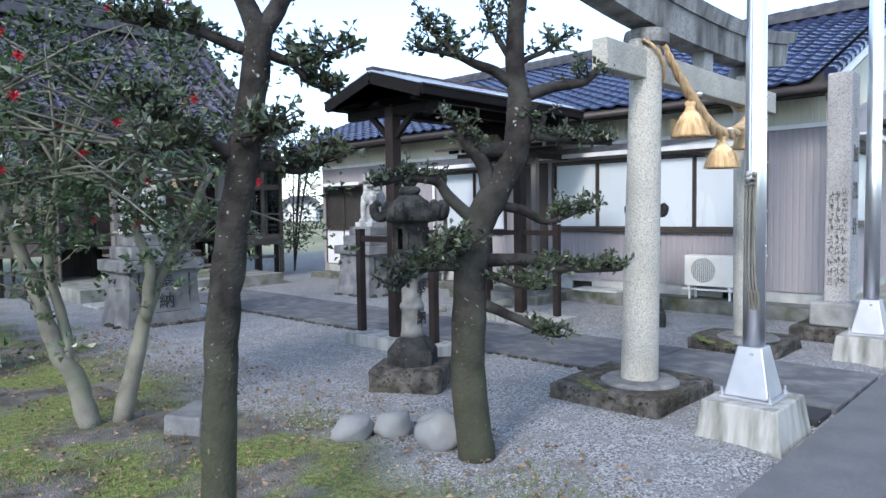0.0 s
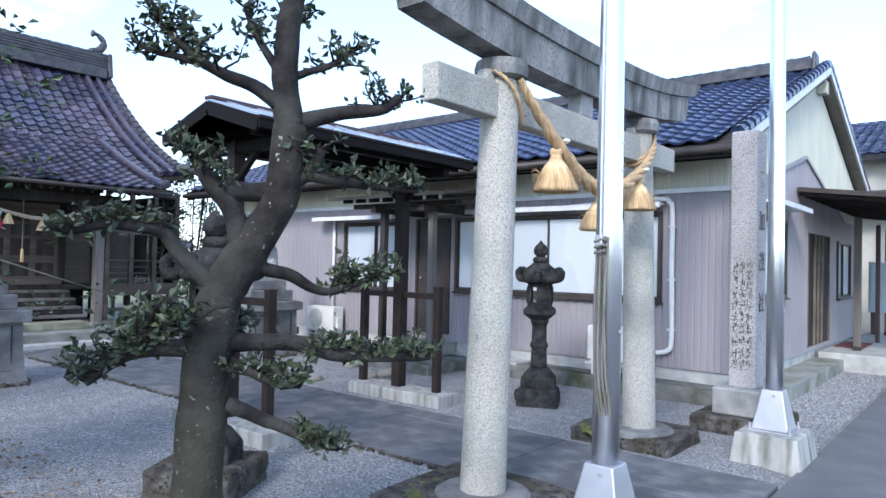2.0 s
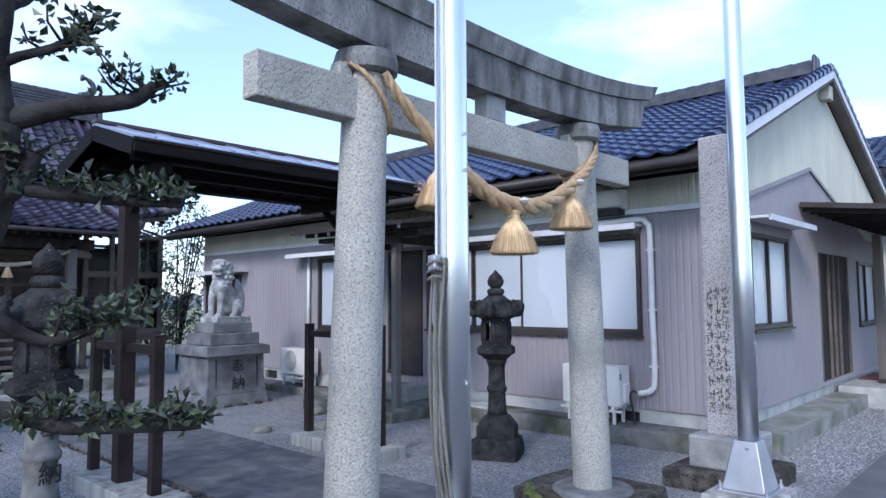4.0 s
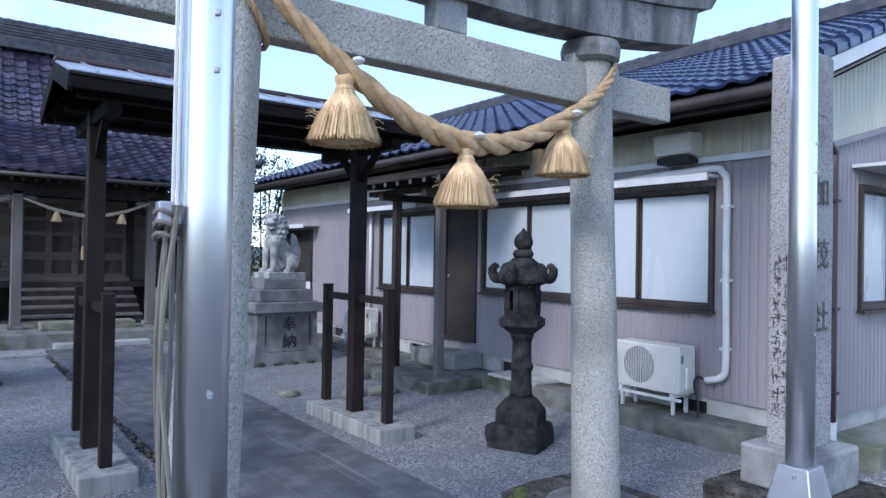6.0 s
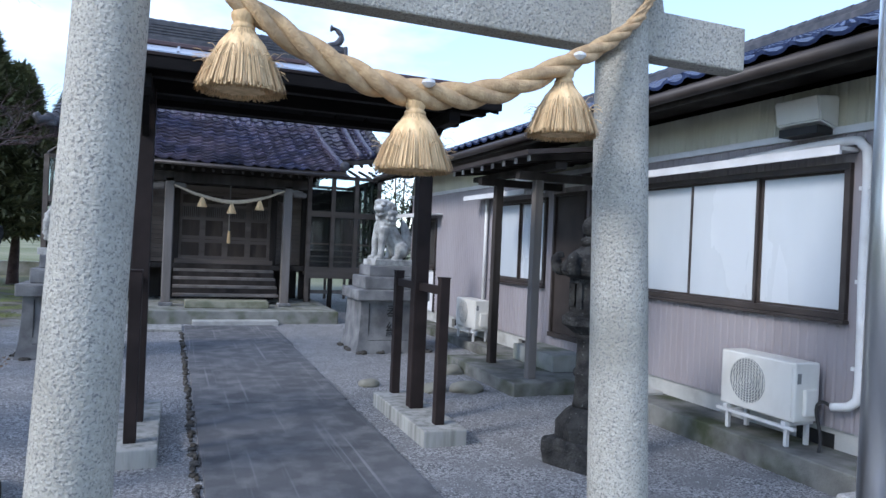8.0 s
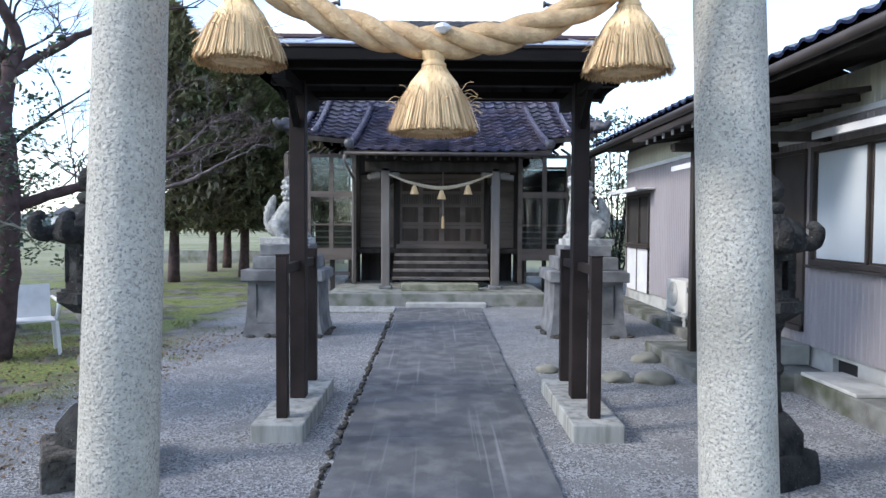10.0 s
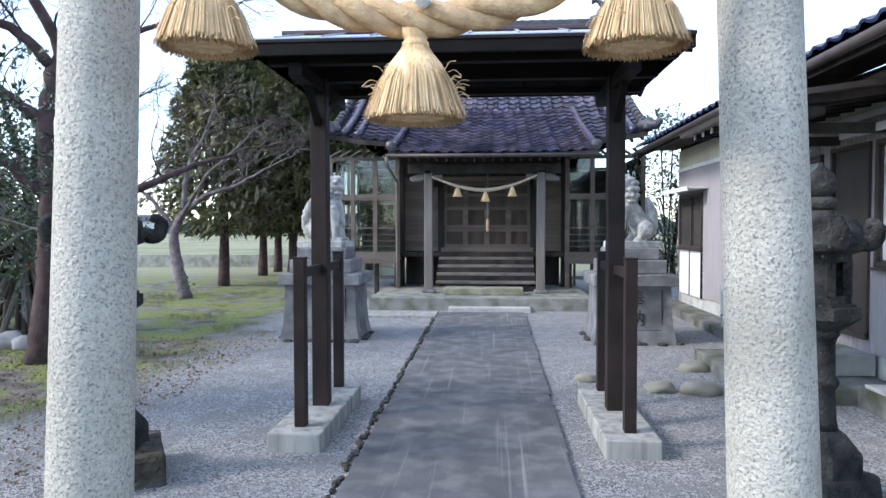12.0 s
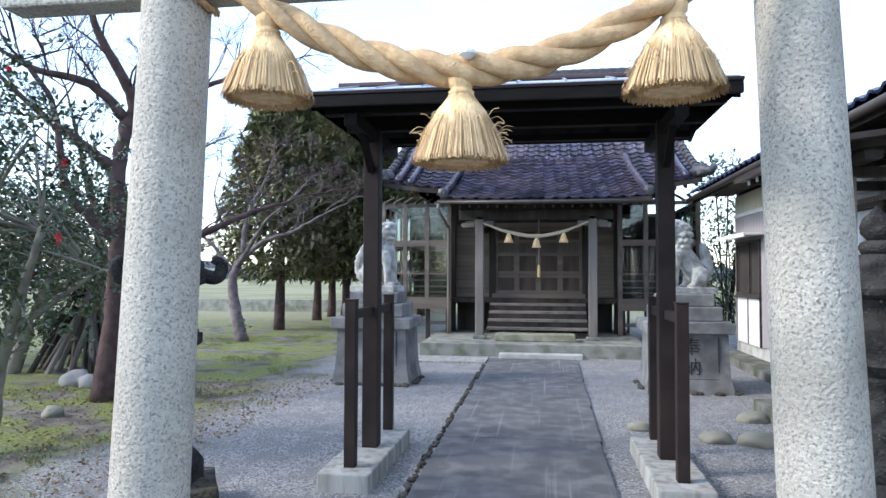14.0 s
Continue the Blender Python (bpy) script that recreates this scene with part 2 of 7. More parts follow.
M["straw"] = surf("straw", (0.515, 0.351, 0.176), (0.700, 0.503, 0.277), 30, 0.8, bump=0.5, bscale=90, stretch=(1, 1, 0.12), rand=0.3, island=True)
M["rope_pale"] = surf("pale_straw_rope", (0.433, 0.351, 0.244), (0.567, 0.475, 0.344), 30, 0.85, bump=0.6, bscale=110)
M["rope"] = surf("straw_rope", (0.412, 0.275, 0.143), (0.577, 0.408, 0.227), 25, 0.85, bump=0.7, bscale=110, stain=(0.3, 0.2, 0.12), sscale=8, samount=0.4)
M["bark_green"] = surf("lichen_bark", (0.045, 0.042, 0.035), (0.09, 0.09, 0.065), 8, 0.95, bump=0.9, bscale=45, stain=(0.11, 0.125, 0.07), sscale=3, samount=0.7, speck=(0.33, 0.35, 0.31), spscale=32, splevel=0.29)
M["bark_dark"] = surf("dark_bark", (0.014, 0.012, 0.012), (0.036, 0.032, 0.03), 10, 0.95, bump=0.9, bscale=45, stain=(0.09, 0.09, 0.075), sscale=4, samount=0.5, spec=0.15)
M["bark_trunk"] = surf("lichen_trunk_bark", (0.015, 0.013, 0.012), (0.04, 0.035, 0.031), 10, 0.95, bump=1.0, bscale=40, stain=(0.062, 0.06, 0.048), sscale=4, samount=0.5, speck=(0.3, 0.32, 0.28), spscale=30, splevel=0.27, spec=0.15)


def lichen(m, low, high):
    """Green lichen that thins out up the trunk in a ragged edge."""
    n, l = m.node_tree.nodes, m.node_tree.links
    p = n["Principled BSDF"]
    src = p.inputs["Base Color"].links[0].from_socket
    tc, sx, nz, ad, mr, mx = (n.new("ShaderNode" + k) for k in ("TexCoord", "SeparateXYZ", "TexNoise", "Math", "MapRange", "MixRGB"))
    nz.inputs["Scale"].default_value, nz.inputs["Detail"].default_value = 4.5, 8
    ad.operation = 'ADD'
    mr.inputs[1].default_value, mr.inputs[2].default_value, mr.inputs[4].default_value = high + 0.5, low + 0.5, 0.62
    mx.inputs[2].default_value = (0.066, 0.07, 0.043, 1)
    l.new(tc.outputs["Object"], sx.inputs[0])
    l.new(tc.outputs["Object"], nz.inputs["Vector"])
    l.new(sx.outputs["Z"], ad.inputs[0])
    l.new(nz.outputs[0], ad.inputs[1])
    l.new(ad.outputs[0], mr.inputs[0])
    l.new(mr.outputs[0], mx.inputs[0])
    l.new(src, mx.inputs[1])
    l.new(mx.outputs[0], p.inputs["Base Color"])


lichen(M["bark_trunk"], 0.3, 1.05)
M["bark_pale"] = surf("pale_camellia_bark", (0.13, 0.12, 0.095), (0.22, 0.21, 0.17), 6, 0.9, bump=0.6, bscale=45, stain=(0.1, 0.12, 0.06), sscale=3, samount=0.6)
M["bark_cherry"] = surf("grey_purple_bark", (0.1, 0.082, 0.085), (0.19, 0.16, 0.165), 8, 0.95, bump=0.7, bscale=40, spec=0.15)
M["bark_red"] = surf("red_brown_bark", (0.05, 0.034, 0.032), (0.09, 0.062, 0.06), 8, 0.95, bump=0.8, bscale=40, spec=0.15)
M["leaf_dark"] = surf("dark_glossy_leaf", (0.024, 0.036, 0.017), (0.062, 0.078, 0.04), 9, 0.42, bump=0, rand=0.5, island=True)
M["leaf_camellia"] = surf("camellia_leaf", (0.028, 0.05, 0.02), (0.058, 0.088, 0.036), 7, 0.35, bump=0, rand=0.5, island=True)
M["leaf_conifer"] = surf("cedar_needles", (0.1, 0.12, 0.055), (0.24, 0.245, 0.125), 1.2, 0.8, bump=0, rand=0.5, island=True, stain=(0.16, 0.11, 0.085), sscale=0.5, samount=0.75)
M["leaf_hedge"] = surf("broadleaf_green", (0.04, 0.06, 0.03), (0.07, 0.095, 0.05), 3, 0.6, bump=0, rand=0.5, island=True)
M["petal"] = surf("red_petal", (0.5, 0.012, 0.03), (0.66, 0.03, 0.06), 20, 0.5, bump=0)
M["grass"] = surf("grass_blade", (0.10, 0.13, 0.035), (0.17, 0.19, 0.06), 2, 0.7, bump=0, rand=0.4, island=True)
M["dead_leaf"] = surf("dead_leaf", (0.13, 0.085, 0.05), (0.25, 0.18, 0.11), 6, 0.8, bump=0, rand=0.5, island=True)
M["gravel"] = surf("gravel_stone", (0.22, 0.22, 0.22), (0.36, 0.36, 0.355), 20, 0.9, bump=0.2, rand=0.4, island=True)
# near-black: the dimness indoors is put into the base colour
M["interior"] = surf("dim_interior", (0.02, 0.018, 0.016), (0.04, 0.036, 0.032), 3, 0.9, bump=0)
M["plaster"] = surf("beige_plaster", (0.44, 0.42, 0.35), (0.52, 0.5, 0.42), 2, 0.85, bump=0.2, stain=(0.36, 0.34, 0.28), sscale=1.5)
M["pole_concrete"] = surf("utility_pole_concrete", (0.26, 0.26, 0.27), (0.34, 0.34, 0.35), 3, 0.85, bump=0.2)
M["box_blue"] = surf("pale_blue_steel", (0.38, 0.44, 0.5), (0.44, 0.5, 0.56), 3, 0.5, bump=0.03)
M["mat_red"] = surf("doormat", (0.1, 0.025, 0.025), (0.14, 0.04, 0.035), 20, 0.95, bump=0.3)
M["hill"] = surf("distant_trees", (0.1, 0.13, 0.13), (0.16, 0.19, 0.18), 0.2, 0.95, bump=0)
M["far_wall"] = surf("far_walls", (0.5, 0.5, 0.5), (0.62, 0.61, 0.58), 0.4, 0.8, bump=0)


def glass(name, tint=(0.9, 0.95, 0.95)):
    m = bpy.data.materials.new(name)
    m.use_nodes = True
    n, l = m.node_tree.nodes, m.node_tree.links
    n.clear()
    out, tr, gl, mx, fr = (n.new("ShaderNode" + k) for k in ("OutputMaterial", "BsdfTransparent", "BsdfGlossy", "MixShader", "Fresnel"))
    tr.inputs[0].default_value = (*tint, 1)
    gl.inputs["Roughness"].default_value = 0.03
    fr.inputs[0].default_value = 1.5
    l.new(fr.outputs[0], mx.inputs[0])
    l.new(tr.outputs[0], mx.inputs[1])
    l.new(gl.outputs[0], mx.inputs[2])
    l.new(mx.outputs[0], out.inputs[0])
    return m


M["glass"] = glass("window_glass")


def ground_material():
    m = bpy.data.materials.new("gravel_moss_and_grass_ground")
    m.use_nodes = True
    n, l = m.node_tree.nodes, m.node_tree.links
    p = n["Principled BSDF"]
    tc = n.new("ShaderNodeTexCoord")
    sep = n.new("ShaderNodeSeparateXYZ")
    l.new(tc.outputs["Object"], sep.inputs[0])

    def tex(kind, sc, **kw):
        t = n.new("ShaderNodeTex" + kind)
        t.inputs["Scale"].default_value = sc
        if kind == "Noise":
            t.inputs["Detail"].default_value = kw.get("detail", 5)
        l.new(tc.outputs["Object"], t.inputs["Vector"])
        return t

    def math_(op, a, b):
        x = n.new("ShaderNodeMath")
        x.operation = op
        for k, v in ((0, a), (1, b)):
            if isinstance(v, (int, float)):
                x.inputs[k].default_value = v
            else:
                l.new(v, x.inputs[k])
        return x.outputs[0]

    def rng(src, a, b):
        r = n.new("ShaderNodeMapRange")
        r.interpolation_type = 'SMOOTHSTEP'
        r.inputs[1].default_value, r.inputs[2].default_value = a, b
        l.new(src, r.inputs[0])
        return r.outputs[0]

    def mix_(fac, c1, c2):
        x = n.new("ShaderNodeMixRGB")
        l.new(fac, x.inputs[0])
        for k, c in ((1, c1), (2, c2)):
            if isinstance(c, tuple):
                x.inputs[k].default_value = (*c, 1)
            else:
                l.new(c, x.inputs[k])
        return x.outputs[0]

    def n_sep(t):
        c = n.new("ShaderNodeSeparateColor")
        l.new(t.outputs["Color"], c.inputs[0])
        return c.outputs[0]

    peb = tex("Voronoi", 75)
    big = tex("Noise", 0.7, detail=6)
    mid = tex("Noise", 3.0, detail=6)
    gravel = mix_(rng(n_sep(peb), 0.1, 0.9), (0.1, 0.1, 0.102), (0.38, 0.378, 0.375))
    gravel = mix_(rng(mid.outputs[0], 0.42, 0.7), gravel, (0.19, 0.19, 0.188))
    soil = mix_(rng(mid.outputs[0], 0.35, 0.65), (0.06, 0.054, 0.042), (0.17, 0.155, 0.135))
    fine = tex("Noise", 25, detail=4)
    grass = mix_(rng(fine.outputs[0], 0.35, 0.65), (0.075, 0.096, 0.022), (0.185, 0.215, 0.045))
    wob = math_('MULTIPLY', math_('SUBTRACT', big.outputs[0], 0.5), 2.6)
    # soil and moss lie west of the gravel court, and round the roots of the pruned trees
    edge = math_('ADD', math_('ADD', sep.outputs["X"], 3.35), wob)
    west = rng(edge, 0.35, -0.45)
    col = mix_(west, gravel, soil)
    mossy = math_('MULTIPLY', rng(math_('ADD', sep.outputs["X"], math_('MULTIPLY', wob, 0.8)), -2.9, -4.2), rng(tex("Noise", 1.3, detail=6).outputs[0], 0.42, 0.55))
    col = mix_(mossy, col, grass)
    far = math_('MAXIMUM', rng(sep.outputs["Y"], 15, 24), rng(sep.outputs["X"], -9, -16))
    field = mix_(rng(tex("Noise", 0.12, detail=4).outputs[0], 0.35, 0.65), (0.15, 0.16, 0.07), (0.24, 0.235, 0.14))
    col = mix_(far, col, field)
    l.new(col, p.inputs["Base Color"])
    p.inputs["Roughness"].default_value = 0.95
    bp = n.new("ShaderNodeBump")
    bp.inputs["Strength"].default_value, bp.inputs["Distance"].default_value = 0.9, 0.012
    l.new(math_('ADD', peb.outputs["Distance"], math_('MULTIPLY', fine.outputs[0], 0.6)), bp.inputs["Height"])
    l.new(bp.outputs[0], p.inputs["Normal"])
    return m


M["ground"] = ground_material()

# ---------- mesh helpers ----------
def thing(name, label, category, m=None, group="", kind=""):
    ob = new(name)
    ob.empty_display_size = 0.1
    if m is not None:
        ob.matrix_basis = m
    return tagged(ob, label, category, group, kind)


def finish(name, bm, mat, smooth=False):
    me = bpy.data.meshes.new(name)
    bm.normal_update()
    bm.to_mesh(me)
    bm.free()
    me.materials.append(mat)
    if smooth:
        for f in me.polygons:
            f.use_smooth = True
    return new(name, me)


def part(name, bm, mat, parent, label="", smooth=False):
    ob = finish(name, bm, mat, smooth)
    ob.parent = parent
    if label:
        ob["label"] = label
    return ob


def single(name, bm, mat, label, category, group="", kind="", smooth=False):
    return tagged(finish(name, bm, mat, smooth), label, category, group, kind)


def box(bm, x0, x1, y0, y1, z0, z1, bev=0.0, top=1.0, m=None):
    """A block, its top scaled by top about its middle, edges rounded by bev."""
    cx, cy = (x0 + x1) / 2, (y0 + y1) / 2
    vs = []
    for z, s in ((z0, 1.0), (z1, top)):
        for x, y in ((x0, y0), (x1, y0), (x1, y1), (x0, y1)):
            v = Vector((cx + (x - cx) * s, cy + (y - cy) * s, z))
            vs.append(bm.verts.new(m @ v if m else v))
    fs = [bm.faces.new([vs[i] for i in q]) for q in ((3, 2, 1, 0), (4, 5, 6, 7), (0, 1, 5, 4), (1, 2, 6, 5), (2, 3, 7, 6), (3, 0, 4, 7))]
    if bev:
        es = list({e for f in fs for e in f.edges})
        bmesh.ops.bevel(bm, geom=es, offset=bev, segments=2, affect='EDGES', profile=0.5)
    return bm


def B(*a, **k):
    return box(bmesh.new(), *a, **k)


def lathe(bm, prof, n=24, c=(0, 0), turn=0.0):
    rings = []
    for r, z in prof:
        rings.append([bm.verts.new((c[0] + r * math.cos(turn + 2 * math.pi * i / n), c[1] + r * math.sin(turn + 2 * math.pi * i / n), z)) for i in range(n)])
    for a, b in zip(rings, rings[1:]):
        for i in range(n):
            bm.faces.new((a[i], a[(i + 1) % n], b[(i + 1) % n], b[i]))
    bm.faces.new(rings[0][::-1])
    bm.faces.new(rings[-1])
    return bm


def tube(bm, pts, radii, n=8, cap=True):
    pts = [Vector(p) for p in pts]
    rings, up = [], Vector((0.13, 0.31, 0.94)).normalized()
    for i, p in enumerate(pts):
        d = (pts[min(i + 1, len(pts) - 1)] - pts[max(i - 1, 0)])
        d = d.normalized() if d.length > 1e-9 else Vector((0, 0, 1))
        a = d.cross(up)
        a = a.normalized() if a.length > 1e-3 else d.cross(Vector((1, 0, 0))).normalized()
        b = d.cross(a)
        up = b if abs(d.dot(b)) < 0.9 else up
        up = (a.cross(d)).normalized()
        r = radii[i] if isinstance(radii, (list, tuple)) else radii
        rings.append([bm.verts.new(p + r * (math.cos(2 * math.pi * k / n) * a + math.sin(2 * math.pi * k / n) * b)) for k in range(n)])
    for a, b in zip(rings, rings[1:]):
        for k in range(n):
            bm.faces.new((a[k], a[(k + 1) % n], b[(k + 1) % n], b[k]))
    if cap:
        bm.faces.new(rings[0][::-1])
        bm.faces.new(rings[-1])
    return bm


def bar(bm, a, b, w, h, up=(0, 0, 1)):
    """A square-cut bar from a to b, w across and h high."""
    a, b = Vector(a), Vector(b)
    d = (b - a).normalized()
    s = d.cross(Vector(up)).normalized()
    t = s.cross(d)
    vs = [bm.verts.new(p + s * (w / 2) * i + t * (h / 2) * j) for p in (a, b) for i, j in ((-1, -1), (1, -1), (1, 1), (-1, 1))]
    for q in ((3, 2, 1, 0), (4, 5, 6, 7), (0, 1, 5, 4), (1, 2, 6, 5), (2, 3, 7, 6), (3, 0, 4, 7)):
        bm.faces.new([vs[i] for i in q])
    return bm


def smooth_line(pts, per=5):
    """Points along a soft curve through pts."""
    p = [Vector(q) for q in pts]
    p = [2 * p[0] - p[1]] + p + [2 * p[-1] - p[-2]]
    out = []
    for i in range(1, len(p) - 2):
        for k in range(per):
            t = k / per
            a, b, c, d = p[i - 1], p[i], p[i + 1], p[i + 2]
            out.append(0.5 * ((2 * b) + (c - a) * t + (2 * a - 5 * b + 4 * c - d) * t * t + (3 * b - a - 3 * c + d) * t ** 3))
    out.append(p[-2])
    return out


def words(body, size, depth=0.004):
    cu = bpy.data.curves.new("letters", 'FONT')
    cu.body, cu.size, cu.extrude, cu.align_x, cu.align_y, cu.space_line = body, size, depth, 'CENTER', 'CENTER', 0.95
    tmp = new("letters", cu)
    me = bpy.data.meshes.new_from_object(tmp)
    bpy.data.objects.remove(tmp)
    return me


def lettering(body, size, parent, m):
    me = words(body, size)
    me.materials.append(M["ink"])
    ob = new("inscription", me)
    ob.parent = parent
    ob.matrix_basis = m
    return ob


def rock(bm, c, rx, ry, rz, seed, sub=2):
    r = bmesh.ops.create_icosphere(bm, subdivisions=sub, radius=1)
    for v in r["verts"]:
        d = 1 + 0.3 * noise.noise(v.co * 1.3 + Vector((seed * 3.7, seed, 0)))
        v.co = Vector((c[0] + v.co.x * rx * d, c[1] + v.co.y * ry * d, c[2] + v.co.z * rz * d))
    return bm


# ---------- ground, road, path ----------
def build_ground():
    xs = [-400, -120, -60, -30, -18] + [-12 + 0.5 * i for i in range(57)] + [22, 40, 120, 400]
    ys = [-400, -60, -20, -8] + [-6 + 0.5 * i for i in range(57)] + [28, 40, 80, 160, 400, 1500]
    me = bpy.data.meshes.new("ground")
    vs = [(x, y, (0.03 * (noise.noise(Vector((x * 0.6, y * 0.6, 0))) if x < -3.2 else 0) if abs(x) < 20 and -1 < y < 25 else 0) - (0.06 if y < -1.4 else 0)) for y in ys for x in xs]
    nx = len(xs)
    fs = [(j * nx + i, j * nx + i + 1, (j + 1) * nx + i + 1, (j + 1) * nx + i) for j in range(len(ys) - 1) for i in range(nx - 1)]
    me.from_pydata(vs, [], fs)
    me.materials.append(M["ground"])
    tagged(new("ground", me), "grey gravel court with moss, soil and grass beyond", "ground", kind="structure")
    single("road", B(-60, 60, -8, -1.3, -0.1, 0.012), M["asphalt"], "grey worn asphalt lane along the court", "road", kind="structure")
    # approach path in cast lengths with narrow joints
    path = thing("path", "grey concrete approach path cast in lengths", "path", kind="structure")
    y = -1.28
    for i, ln in enumerate((1.84, 1.83, 1.63, 1.7, 2.0, 2.34)):
        a, b = y, y + ln
        wd = 0.011 * max(0, (a + b) / 2)
        part("paving_slab", B(-0.575 - 0.4 * wd, 0.825 + wd, a + 0.004, b - 0.004, -0.08, 0.03 + 0.002 * (i % 2), bev=0.006), M["path"], path)
        y += ln
    single("paved_strip", B(-2.1, -0.66, 9.45, 10.2, -0.05, 0.035, bev=0.008), M["plinth_concrete"], "pale concrete strip beside the path end", "pavement", kind="structure")
    # thin dark line of joint stones beside the path
    bm = bmesh.new()
    for i in range(90):
        yy = -1.0 + i * 0.115 + random.uniform(-.03, .03)
        rock(bm, (-0.63 - 0.005 * max(0, yy - 2) + random.uniform(-.015, .015), yy, 0.012), random.uniform(.02, .05), random.uniform(.03, .07), random.uniform(.012, .03), i, 1)
    single("path_edge_debris", bm, M["mossy_stone"], "dark moss and grit along the path edge", "debris", kind="stuff")


build_ground()


# ---------- torii ----------
def build_torii():
    t = thing("torii_gate", "grey granite shrine gate with curved top beam", "shrine gate", pose(0.07, 0.045, 0))
    for s in (-1, 1):
        bm = bmesh.new()
        n = 32
        rings = []
        for k in range(13):
            z = 0.15 + k * (2.8 / 12)
            f = k / 12
            cx, r = s * (1.235 - 0.115 * f), 0.152 - 0.026 * f
            rings.append([bm.verts.new((cx + r * math.cos(2 * math.pi * i / n), r * math.sin(2 * math.pi * i / n), z)) for i in range(n)])
        for a, b in zip(rings, rings[1:]):
            for i in range(n):
                bm.faces.new((a[i], a[(i + 1) % n], b[(i + 1) % n], b[i]))
        part("pillar", bm, M["granite"], t, smooth=True)
        part("collar", lathe(bmesh.new(), [(0.145, 2.885), (0.178, 2.905), (0.185, 2.965), (0.172, 3.012), (0.12, 3.013)], 28, (s * 1.12, 0)), M["granite_lintel"], t, smooth=False)
        part("foot_stone", lathe(bmesh.new(), [(0.32, 0.11), (0.315, 0.15), (0.29, 0.165), (0.14, 0.17)], 28, (s * 1.235, 0)), M["lantern_shaft"], t)
        for q in (-1, 1):
            part("wedge", B(s * 1.135 + q * 0.165 - 0.05, s * 1.135 + q * 0.165 + 0.05, -0.05, 0.05, 2.84, 2.925, bev=0.012, top=0.8), M["granite"], t)
    part("tie_beam", B(-1.86, 1.86, -0.065, 0.065, 2.615, 2.845, bev=0.01), M["granite"], t, "pale granite tie beam")
    part("centre_strut", B(-0.1, 0.1, -0.06, 0.06, 2.846, 3.02, bev=0.008), M["granite_beam"], t)

    def curved(half, z0, z1, w0, w1, flare, name):
        bm = bmesh.new()
        n, prev = 24, None
        for i in range(n + 1):
            x = -half + 2 * half * i / n
            lift = (0.19 if x > 0 else 0.14) * (abs(x) / 2.2) ** 2.4
            xx0, xx1 = x, x * (1 + flare)
            ring = [bm.verts.new(v) for v in ((xx0, -w0, z0 + lift), (xx0, w0, z0 + lift), (xx1, w1, z1 + lift), (xx1, 0, z1 + lift + 0.04), (xx1, -w1, z1 + lift))]
            if prev:
                for k in range(5):
                    bm.faces.new((prev[k], ring[k], ring[(k + 1) % 5], prev[(k + 1) % 5]))
            else:
                bm.faces.new(ring)
            prev = ring
        bm.faces.new(prev[::-1])
        bmesh.ops.recalc_face_normals(bm, faces=bm.faces)
        part(name, bm, M["granite_lintel"], t)

    curved(2.04, 3.012, 3.258, 0.105, 0.115, 0.025, "lower_lintel")
    curved(2.22, 3.259, 3.39, 0.135, 0.16, 0.035, "top_lintel")


build_torii()
for s, x0, x1, y0, y1 in ((-1, -1.66, -0.64, -0.36, 0.62), (1, 0.99, 1.78, -0.36, 0.6)):
    bm = B(x0, x1, y0, y1, -0.05, 0.135, bev=0.025)
    bmesh.ops.subdivide_edges(bm, edges=bm.edges, cuts=2, use_grid_fill=True)
    for v in bm.verts:
        v.co += 0.018 * noise.noise_vector(v.co * 6)
    foot = single("gate_footing", bm, M["mossy_stone"], "rough mossy stone slab under a gate pillar", "stone slab", group="gate footings")
    for k in range(26):
        a = random.gauss(2.2, 0.5)
        part("moss", rock(bmesh.new(), (s * 1.2 + 0.4 * math.cos(a) * random.uniform(0.85, 1.0), 0.12 + 0.42 * math.sin(a) * random.uniform(0.8, 1.05), 0.13), random.uniform(.02, .07), random.uniform(.02, .06), random.uniform(.008, .018), k, 1), M["moss"], foot)


# ---------- rope and straw tassels ----------
ROPE = [(-1.05, -0.11, 2.88), (-0.92, -0.125, 2.74), (-0.61, -0.15, 2.50), (-0.25, -0.14, 2.32), (0.08, -0.135, 2.255), (0.42, -0.14, 2.30), (0.78, -0.15, 2.47), (1.04, -0.13, 2.63), (1.2, -0.11, 2.76)]


def twisted(bm, line, thick, strands=3, turns=9.0, n=8):
    for s in range(strands):
        pts, rad = [], []
        for i, p in enumerate(line):
            f = i / (len(line) - 1)
            r = thick(f)
            d = (line[min(i + 1, len(line) - 1)] - line[max(i - 1, 0)]).normalized()
            a = d.cross(Vector((0, 1, 0))).normalized()
            b = d.cross(a)
            ang = turns * 2 * math.pi * f + s * 2 * math.pi / strands
            pts.append(p + 0.55 * r * (math.cos(ang) * a + math.sin(ang) * b))
            rad.append(0.58 * r)
        tube(bm, pts, rad, n)
    return bm


